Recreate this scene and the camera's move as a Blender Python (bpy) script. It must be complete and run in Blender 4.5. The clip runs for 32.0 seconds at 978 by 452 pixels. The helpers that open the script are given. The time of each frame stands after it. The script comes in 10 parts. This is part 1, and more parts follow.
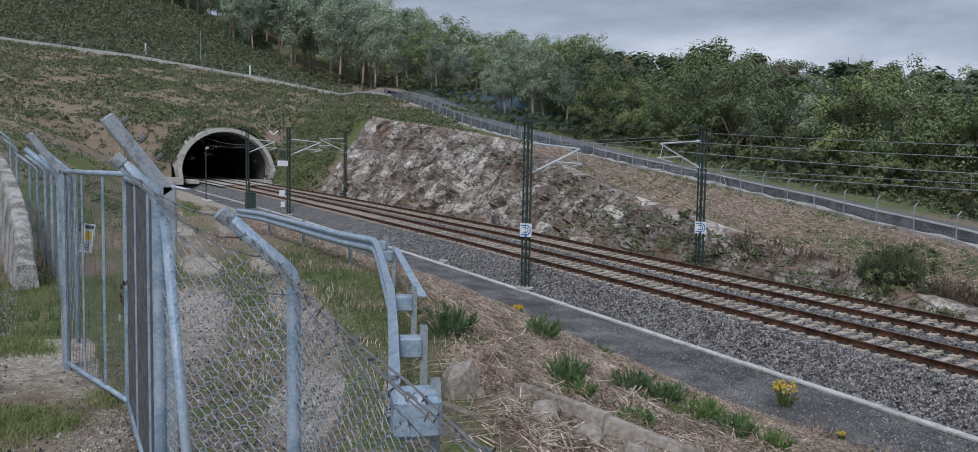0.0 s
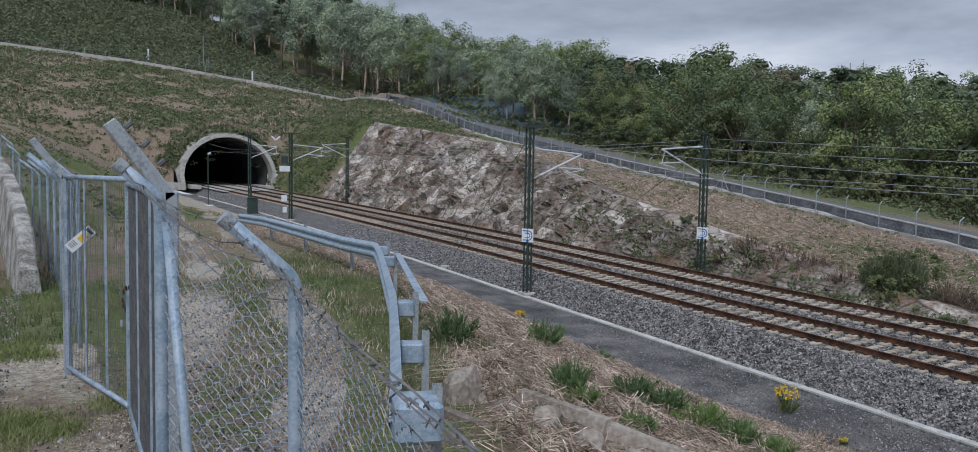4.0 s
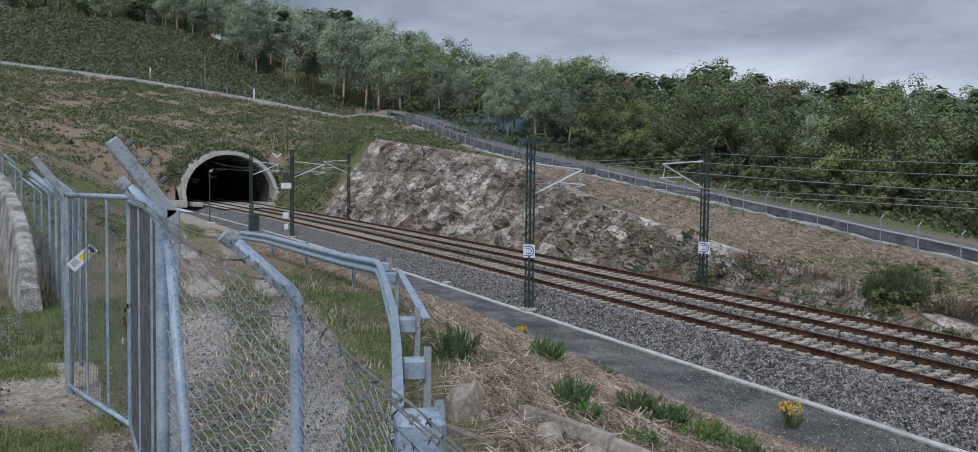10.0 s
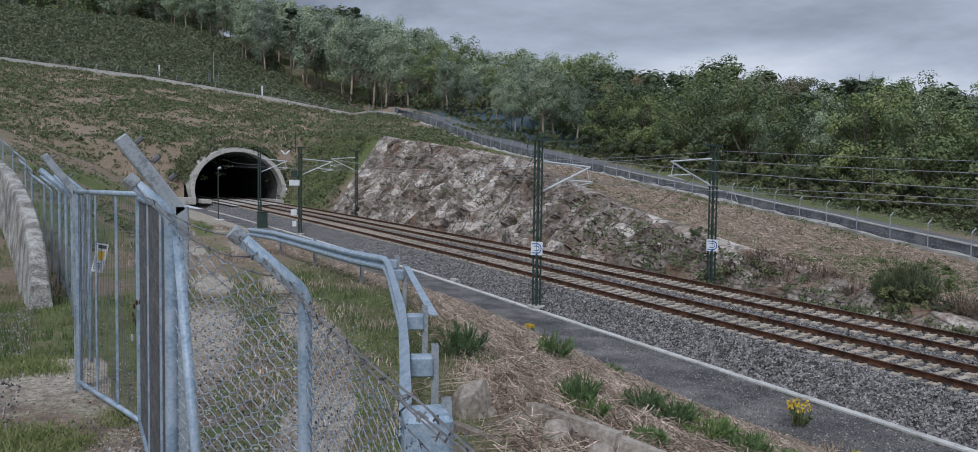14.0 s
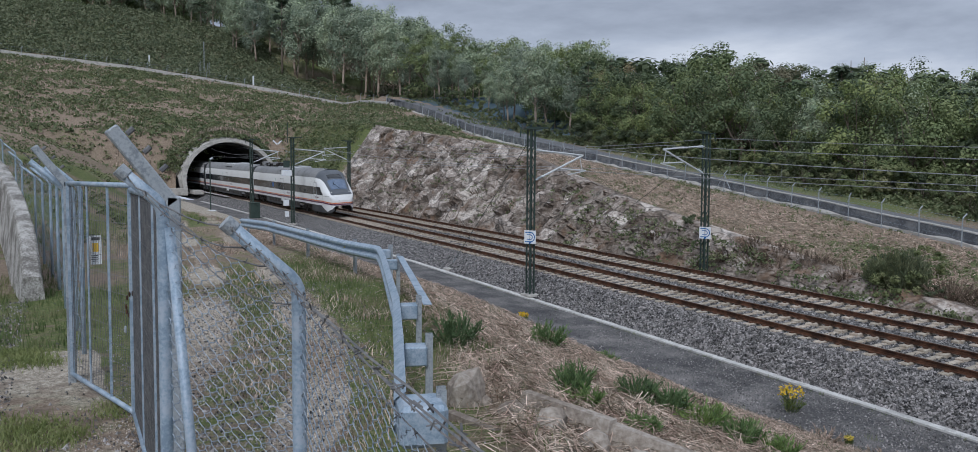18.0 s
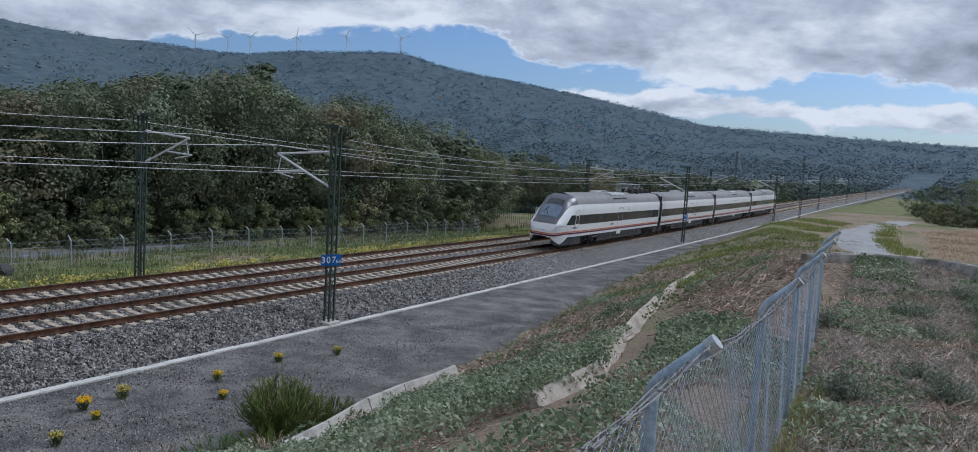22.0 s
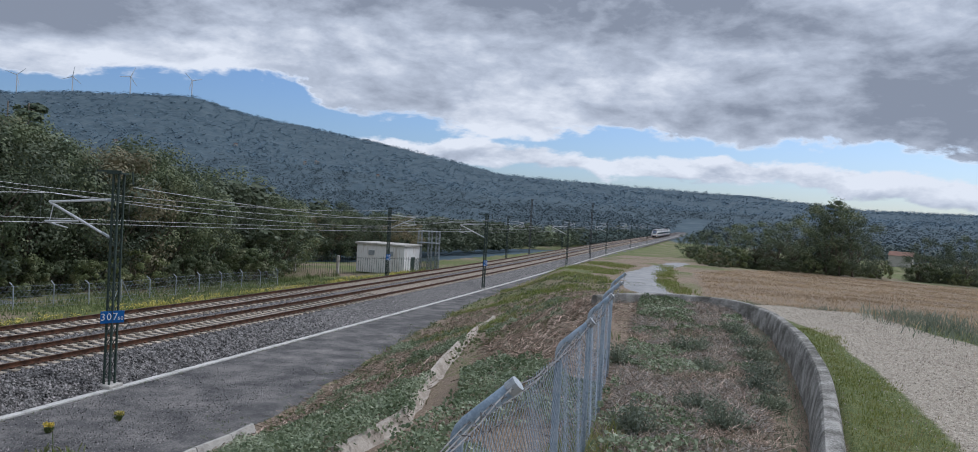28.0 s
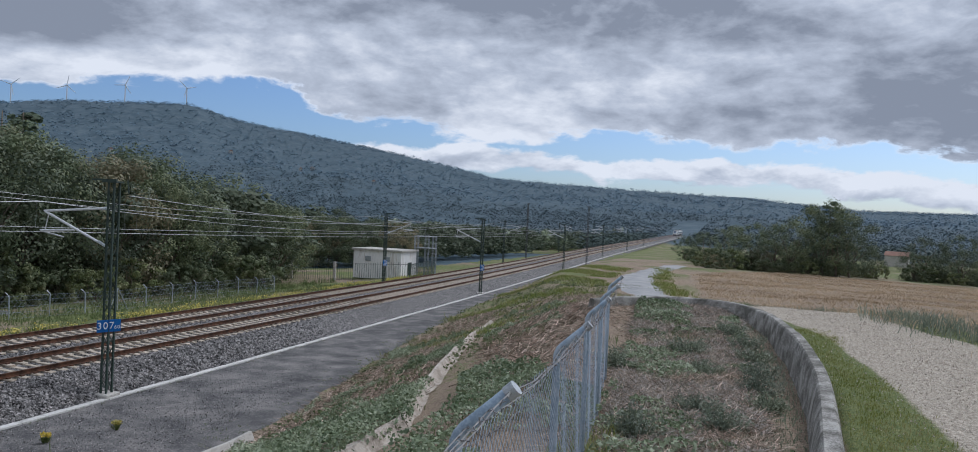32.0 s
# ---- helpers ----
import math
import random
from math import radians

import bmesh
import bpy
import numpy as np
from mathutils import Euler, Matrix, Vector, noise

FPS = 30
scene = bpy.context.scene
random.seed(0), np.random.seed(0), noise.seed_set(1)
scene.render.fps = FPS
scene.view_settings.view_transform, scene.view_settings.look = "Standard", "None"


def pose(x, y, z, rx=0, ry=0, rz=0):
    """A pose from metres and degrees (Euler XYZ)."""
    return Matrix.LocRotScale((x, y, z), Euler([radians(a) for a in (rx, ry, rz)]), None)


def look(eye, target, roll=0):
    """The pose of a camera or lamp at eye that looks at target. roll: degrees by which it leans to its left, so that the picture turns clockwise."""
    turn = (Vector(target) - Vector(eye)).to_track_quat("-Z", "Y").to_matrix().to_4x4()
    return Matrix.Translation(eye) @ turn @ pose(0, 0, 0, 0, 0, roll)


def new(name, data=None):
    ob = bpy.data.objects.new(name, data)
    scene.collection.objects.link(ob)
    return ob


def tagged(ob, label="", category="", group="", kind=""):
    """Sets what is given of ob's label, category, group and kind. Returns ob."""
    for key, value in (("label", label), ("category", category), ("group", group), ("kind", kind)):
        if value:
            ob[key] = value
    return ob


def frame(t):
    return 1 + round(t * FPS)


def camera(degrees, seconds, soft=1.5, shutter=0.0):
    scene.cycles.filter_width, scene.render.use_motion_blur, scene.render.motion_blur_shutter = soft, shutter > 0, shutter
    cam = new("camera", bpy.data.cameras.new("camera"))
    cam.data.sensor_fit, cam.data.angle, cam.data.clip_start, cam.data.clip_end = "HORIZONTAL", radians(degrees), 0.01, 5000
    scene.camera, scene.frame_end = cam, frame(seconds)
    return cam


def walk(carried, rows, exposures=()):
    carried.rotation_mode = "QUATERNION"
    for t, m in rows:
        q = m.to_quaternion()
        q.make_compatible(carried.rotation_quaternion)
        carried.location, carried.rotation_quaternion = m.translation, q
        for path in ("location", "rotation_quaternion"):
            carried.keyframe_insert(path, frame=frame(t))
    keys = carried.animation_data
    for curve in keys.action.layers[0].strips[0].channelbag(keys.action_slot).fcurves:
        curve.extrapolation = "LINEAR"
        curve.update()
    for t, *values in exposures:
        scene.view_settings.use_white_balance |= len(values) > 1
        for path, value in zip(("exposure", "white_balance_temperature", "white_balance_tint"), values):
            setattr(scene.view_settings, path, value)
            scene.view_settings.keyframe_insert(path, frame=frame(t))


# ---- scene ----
cam = camera(62.0, 32.0, 0.9)
EYE_Z = 5.553
CAM_ROWS = [
    (0.0, 85.88, -0.99, 61.53), (0.5, 85.88, -1.04, 61.59), (1.0, 85.94, -1.07, 61.62), (1.5, 86.02, -1.17, 61.72),
    (2.0, 86.09, -1.20, 61.71), (2.5, 86.20, -1.09, 61.74), (3.0, 86.27, -1.06, 61.74), (3.5, 86.27, -1.06, 61.70),
    (5.5, 86.25, -0.86, 61.52), (6.0, 86.31, -0.82, 61.48), (6.5, 86.59, -0.81, 61.41), (7.0, 86.76, -0.77, 61.36),
    (7.5, 86.96, -0.79, 61.30), (8.0, 87.17, -0.73, 61.28), (8.5, 87.18, -0.66, 61.35), (9.0, 87.18, -0.66, 61.47),
    (9.5, 87.31, -0.67, 61.60), (10.0, 87.37, -0.69, 61.74), (10.5, 87.37, -0.54, 61.96), (11.0, 87.32, -0.60, 62.16),
    (11.5, 87.31, -0.60, 62.30), (12.0, 87.32, -0.66, 62.35), (12.5, 87.29, -0.73, 62.32), (13.0, 87.29, -0.75, 62.31),
    (13.5, 87.23, -0.79, 62.31), (14.0, 87.17, -0.74, 62.28), (14.5, 87.10, -0.64, 62.16), (16.5, 86.66, -0.52, 61.98),
    (17.0, 86.60, -0.42, 61.95), (17.5, 86.49, -0.44, 61.90), (18.0, 86.40, -0.37, 61.78), (18.5, 86.28, -0.24, 61.24),
    (19.0, 86.20, -0.25, 58.96), (19.5, 86.14, -0.58, 53.96), (20.0, 85.85, -0.82, 43.41), (20.5, 85.15, -1.35, 29.10),
    (20.6, 84.87, -1.21, 24.77), (20.7, 84.58, -1.27, 18.90), (20.8, 84.24, -0.85, 11.71), (20.9, 83.80, -0.75, 2.64),
    (21.0, 83.81, -0.63, -6.91), (21.1, 83.62, -0.44, -15.43), (21.2, 83.62, -0.74, -23.28), (21.4, 83.81, -1.69, -37.41),
    (21.5, 83.92, -1.70, -43.60), (21.6, 84.09, -2.10, -48.73), (21.8, 84.42, -2.50, -56.90), (22.0, 84.85, -3.39, -63.40),
    (22.2, 85.19, -3.47, -67.93), (22.5, 85.81, -4.20, -72.47), (23.0, 86.44, -4.23, -75.49),
    (23.5, 87.06, -4.07, -76.21), (24.0, 87.60, -3.79, -77.32), (24.5, 88.02, -3.69, -77.59), (25.0, 88.37, -3.53, -77.32),
    (25.5, 88.47, -3.35, -77.30), (27.5, 88.94, -3.28, -77.23), (28.0, 89.00, -3.24, -77.30), (28.5, 89.12, -3.14, -77.35),
    (29.0, 89.20, -3.07, -77.44), (29.5, 89.30, -3.02, -77.56), (30.0, 89.43, -2.84, -77.66), (30.5, 89.52, -2.77, -77.73),
    (31.0, 89.53, -2.66, -77.81), (31.5, 89.47, -2.62, -77.79), (32.0, 89.33, -2.62, -77.56),
]

walk(cam, [(t, pose(0, 0, EYE_Z, rx, ry, rz)) for t, rx, ry, rz in CAM_ROWS],
     [(0, -0.04, 5800, 10), (20.5, -0.02, 5780, 10), (21.5, 0.02, 5700, 10), (22.2, 0.03, 5720, 10), (23.2, 0.14, 5880, 11), (24, 0.19, 5880, 11), (25, 0.12, 5880, 11), (28, 0.13, 5880, 11), (32, 0.11, 5880, 11)])

# ---- sky and sun ----
SUN_AZ, SUN_EL = -35.0, 42.0          # degrees from +x, and above the horizon


def sky():
    w = bpy.data.worlds.new("sky")
    scene.world = w
    w.use_nodes = True
    nt = w.node_tree
    nt.nodes.clear()
    N, L = nt.nodes.new, nt.links.new

    def math_(op, a, b=None, c=None, clamp=False):
        n = N("ShaderNodeMath")
        n.operation, n.use_clamp = op, clamp
        for i, v in enumerate((a, b, c)):
            if v is None:
                continue
            if isinstance(v, (int, float)):
                n.inputs[i].default_value = v
            else:
                L(v, n.inputs[i])
        return n.outputs[0]

    def step_(v, lo, hi, to_lo=0.0, to_hi=1.0):
        n = N("ShaderNodeMapRange")
        n.interpolation_type = "SMOOTHSTEP"
        for sock, q in (("From Min", lo), ("From Max", hi), ("To Min", to_lo), ("To Max", to_hi)):
            n.inputs[sock].default_value = q
        L(v, n.inputs["Value"])
        return n.outputs[0]

    def by_bearing(*stops):
        """A height in degrees by bearing: (bearing, degrees) pairs between -90 and 90."""
        r = N("ShaderNodeValToRGB")
        L(math_("MULTIPLY_ADD", az, 1 / 180, 0.5), r.inputs[0])
        el_ = r.color_ramp.elements
        for k, (a, h) in enumerate(stops):
            e = el_[k] if k < 2 else el_.new(1.0)
            e.position = a / 180 + 0.5
            v = (h + 10) / 40
            e.color = (v, v, v, 1)
        return math_("MULTIPLY_ADD", r.outputs[0], 40.0, -10.0)

    tc = N("ShaderNodeTexCoord")
    sep = N("ShaderNodeSeparateXYZ")
    L(tc.outputs["Generated"], sep.inputs[0])
    x, y, z = sep.outputs
    az = math_("MULTIPLY", math_("ARCTAN2", y, x), 180 / math.pi)
    el = math_("MULTIPLY", math_("ARCSINE", z), 180 / math.pi)
    up = math_("MAXIMUM", math_("ADD", z, 0.20), 0.05)
    plane = N("ShaderNodeCombineXYZ")          # a cloud sheet overhead
    L(math_("DIVIDE", x, up), plane.inputs[0])
    L(math_("DIVIDE", y, up), plane.inputs[1])
    L(math_("MULTIPLY", z, 5.0), plane.inputs[2])
    wall = N("ShaderNodeCombineXYZ")           # heaped clouds low down
    L(math_("MULTIPLY", az, 0.10), wall.inputs[0])
    L(math_("MULTIPLY", el, 0.22), wall.inputs[1])

    def cloud_noise(src, scale, detail, rough, shift, dist=0.0):
        m = N("ShaderNodeMapping")
        m.inputs["Location"].default_value = shift
        L(src.outputs[0], m.inputs[0])
        n = N("ShaderNodeTexNoise")
        n.inputs["Scale"].default_value = scale
        n.inputs["Detail"].default_value = detail
        n.inputs["Roughness"].default_value = rough
        n.inputs["Distortion"].default_value = dist
        L(m.outputs[0], n.inputs["Vector"])
        return n.outputs["Fac"]

    big = cloud_noise(plane, 0.50, 9, 0.56, (3.1, 1.7, 0), 0.2)
    fine = cloud_noise(plane, 1.5, 8, 0.6, (7.3, -2.0, 0), 0.2)
    heap = cloud_noise(wall, 1.3, 9, 0.58, (0.4, 0.0, 0), 0.25)
    heap_up = cloud_noise(wall, 1.3, 9, 0.58, (0.4, 0.16, 0), 0.25)
    puff = cloud_noise(wall, 3.6, 6, 0.6, (2.0, 1.0, 3.0), 0.3)
    ragged = math_("ADD", math_("MULTIPLY_ADD", heap, 6.0, -3.0), math_("MULTIPLY_ADD", puff, 2.0, -1.0))
    # the closed deck ends above a clear band towards +x
    deck_edge = by_bearing((-90, -8.0), (-40, 2.0), (-20, 4.9), (-7, 5.4), (6, 5.6), (16, 5.5), (22, 6.4), (29, 7.9), (38, 7.5), (44, 6.9), (58, 2.0), (75, -8.0))
    deck = step_(math_("ADD", math_("SUBTRACT", el, deck_edge), ragged), -0.25, 0.45)
    # a row of heaped clouds under it
    row_mid = by_bearing((-40, 2.2), (-20, 2.4), (-14, 3.2), (-5, 3.6), (5, 3.8), (14, 4.0), (20, 4.1), (30, 2.0))
    off = math_("ABSOLUTE", math_("SUBTRACT", el, row_mid))
    row = step_(math_("ADD", math_("MULTIPLY_ADD", off, -1.25, 1.05), math_("MULTIPLY", ragged, 0.75)), -0.12, 0.35)
    cover = math_("MAXIMUM", deck, row)
    # tone: 0 bright crests, 1 grey bases
    front = step_(x, -0.2, 0.6)
    relief = math_("MULTIPLY", math_("SUBTRACT", heap_up, heap), 2.6)
    billow = cloud_noise(wall, 0.62, 8, 0.55, (1.3, 0.4, 5.0), 0.3)
    billow_up = cloud_noise(wall, 0.62, 8, 0.55, (1.3, 0.55, 5.0), 0.3)
    sheet = math_("ADD", math_("MULTIPLY_ADD", billow, 3.0, -0.9), math_("MULTIPLY_ADD", big, 0.8, -0.40))
    thick = step_(math_("SUBTRACT", el, deck_edge), -0.4, 2.2, -0.30, 0.05)
    swell = math_("MULTIPLY", math_("SUBTRACT", billow_up, billow), 3.0)
    sheet = math_("ADD", sheet, math_("MULTIPLY_ADD", puff, 0.9, -0.45))
    open_tone = math_("ADD", math_("ADD", sheet, thick), math_("ADD", swell, math_("MULTIPLY", relief, 0.35)))
    closed_tone = math_("ADD", math_("MULTIPLY_ADD", big, 2.4, -0.77), math_("MULTIPLY_ADD", fine, 1.0, -0.5))
    deck_tone = N("ShaderNodeMix")
    L(front, deck_tone.inputs["Factor"])
    L(closed_tone, deck_tone.inputs[2])
    L(open_tone, deck_tone.inputs[3])
    row_tone = math_("ADD", math_("MULTIPLY_ADD", math_("SUBTRACT", row_mid, el), 0.26, 0.16), relief)
    pick = N("ShaderNodeMix")
    L(deck, pick.inputs["Factor"])
    L(row_tone, pick.inputs[2])
    L(deck_tone.outputs[0], pick.inputs[3])
    tone = N("ShaderNodeValToRGB")
    L(pick.outputs[0], tone.inputs[0])
    r = tone.color_ramp
    r.elements[0].position, r.elements[0].color = 0.03, (0.72, 0.73, 0.75, 1)
    r.elements[1].position, r.elements[1].color = 0.95, (0.235, 0.258, 0.305, 1)
    r.elements.new(0.45).color = (0.46, 0.49, 0.545, 1)
    sk = N("ShaderNodeTexSky")
    sk.sky_type, sk.sun_disc = "NISHITA", False
    sk.sun_elevation, sk.sun_rotation = radians(SUN_EL), radians(90 - SUN_AZ)
    blue = N("ShaderNodeMix")
    blue.data_type, blue.blend_type = "RGBA", "MULTIPLY"
    blue.inputs["Factor"].default_value = 1.0
    L(sk.outputs[0], blue.inputs[6])
    blue.inputs[7].default_value = (0.058, 0.070, 0.092, 1)
    mix = N("ShaderNodeMix")
    mix.data_type = "RGBA"
    L(cover, mix.inputs["Factor"])
    L(blue.outputs[2], mix.inputs[6])
    L(tone.outputs[0], mix.inputs[7])
    bg = N("ShaderNodeBackground")
    bg.inputs["Strength"].default_value = 1.0
    L(mix.outputs[2], bg.inputs["Color"])
    out = N("ShaderNodeOutputWorld")
    L(bg.outputs[0], out.inputs[0])


sky()
sun_data = bpy.data.lights.new("sun", "SUN")
sun_data.energy, sun_data.angle, sun_data.color = 1.85, radians(16), (1.0, 0.97, 0.94)
sun = new("sun", sun_data)
sun.matrix_world = look((60 * math.cos(radians(SUN_AZ)), 60 * math.sin(radians(SUN_AZ)), 60),
                        (0, 0, 0))
scene.view_settings.exposure = 0.0
rng = np.random.default_rng(7)


# ---- materials ----
def material(name, colors, rough=0.85, metal=0.0, scale=4.0, fine=40.0, bump=0.0, bump_scale=None, coords="world",
             vary=0.0, spec=0.3, island=0.0, stretch=(1, 1, 1), coarse=0.9):
    """colors: two or three base colours mixed by coarse and fine noise. vary: by Object Info's Random, island: per island."""
    m = bpy.data.materials.new(name)
    m.use_nodes = True
    nt = m.node_tree
    N, L = nt.nodes.new, nt.links.new
    b = nt.nodes["Principled BSDF"]
    b.inputs["Roughness"].default_value, b.inputs["Metallic"].default_value = rough, metal
    b.inputs["Specular IOR Level"].default_value = spec
    if coords == "world":
        src = N("ShaderNodeNewGeometry").outputs["Position"]
    else:
        src = N("ShaderNodeTexCoord").outputs["Object"]
    mp = N("ShaderNodeMapping")
    mp.inputs["Scale"].default_value = stretch
    L(src, mp.inputs[0])

    def noise_tex(s, detail):
        n = N("ShaderNodeTexNoise")
        n.inputs["Scale"].default_value, n.inputs["Detail"].default_value = s, detail
        n.inputs["Roughness"].default_value = 0.62
        L(mp.outputs[0], n.inputs["Vector"])
        return n.outputs["Fac"]

    a, f = noise_tex(scale, 5), noise_tex(fine, 3)
    add = N("ShaderNodeMath")
    add.operation = "MULTIPLY_ADD"
    L(f, add.inputs[0])
    add.inputs[1].default_value = 0.5
    half = N("ShaderNodeMath")
    half.operation = "MULTIPLY_ADD"
    L(a, half.inputs[0])
    half.inputs[1].default_value, half.inputs[2].default_value = coarse, 0.25 - coarse / 2
    L(half.outputs[0], add.inputs[2])
    ramp = N("ShaderNodeValToRGB")
    L(add.outputs[0], ramp.inputs[0])
    el = ramp.color_ramp.elements
    cs = [(*c, 1) for c in colors]
    if len(cs) == 1:
        cs = cs * 2
    el[0].position, el[0].color = 0.385, cs[0]
    el[1].position, el[1].color = 0.615, cs[-1]
    if len(cs) == 3:
        el.new(0.5).color = cs[1]
    col = ramp.outputs[0]
    if vary or island:
        hsv = N("ShaderNodeHueSaturation")
        src2 = N("ShaderNodeObjectInfo").outputs["Random"] if vary else N("ShaderNodeNewGeometry").outputs["Random Per Island"]
        k = vary or island
        mr = N("ShaderNodeMapRange")
        L(src2, mr.inputs["Value"])
        mr.inputs["To Min"].default_value, mr.inputs["To Max"].default_value = 1 - k, 1 + k
        L(mr.outputs[0], hsv.inputs["Value"])
        mr2 = N("ShaderNodeMapRange")
        L(src2, mr2.inputs["Value"])
        mr2.inputs["To Min"].default_value, mr2.inputs["To Max"].default_value = 0.5 + 0.04 * k, 0.5 - 0.04 * k
        L(mr2.outputs[0], hsv.inputs["Hue"])
        L(col, hsv.inputs["Color"])
        col = hsv.outputs[0]
    L(col, b.inputs["Base Color"])
    if bump:
        bn = N("ShaderNodeBump")
        bn.inputs["Strength"].default_value = min(1.0, bump)
        bn.inputs["Distance"].default_value = 0.03 if bump <= 1 else 0.03 * bump
        L(noise_tex(bump_scale or fine, 4), bn.inputs["Height"])
        L(bn.outputs[0], b.inputs["Normal"])
    return m


def leaf_material(name, colors, spread=0.30, gloss=0.22, through_light=0.22):
    """Leaves vary leaf by leaf and, as a whole, plant by plant."""
    m = material(name, colors, rough=0.6, scale=0.6, fine=6.0, coords="object", island=0.2, spec=gloss)
    nt = m.node_tree
    b = nt.nodes["Principled BSDF"]
    src = b.inputs["Base Color"].links[0].from_socket
    rnd = nt.nodes.new("ShaderNodeObjectInfo").outputs["Random"]
    hsv = nt.nodes.new("ShaderNodeHueSaturation")
    for sock, lo, hi in (("Value", 1 - spread, 1 + spread), ("Hue", 0.515, 0.475), ("Saturation", 0.80, 1.08)):
        mr = nt.nodes.new("ShaderNodeMapRange")
        mr.inputs["To Min"].default_value, mr.inputs["To Max"].default_value = lo, hi
        nt.links.new(rnd, mr.inputs["Value"])
        nt.links.new(mr.outputs[0], hsv.inputs[sock])
    nt.links.new(src, hsv.inputs["Color"])
    nt.links.new(hsv.outputs[0], b.inputs["Base Color"])
    tr = nt.nodes.new("ShaderNodeBsdfTranslucent")
    nt.links.new(hsv.outputs[0], tr.inputs["Color"])
    mx = nt.nodes.new("ShaderNodeMixShader")
    mx.inputs[0].default_value = through_light
    nt.links.new(b.outputs[0], mx.inputs[1])
    nt.links.new(tr.outputs[0], mx.inputs[2])
    nt.links.new(mx.outputs[0], nt.nodes["Material Output"].inputs[0])
    return m


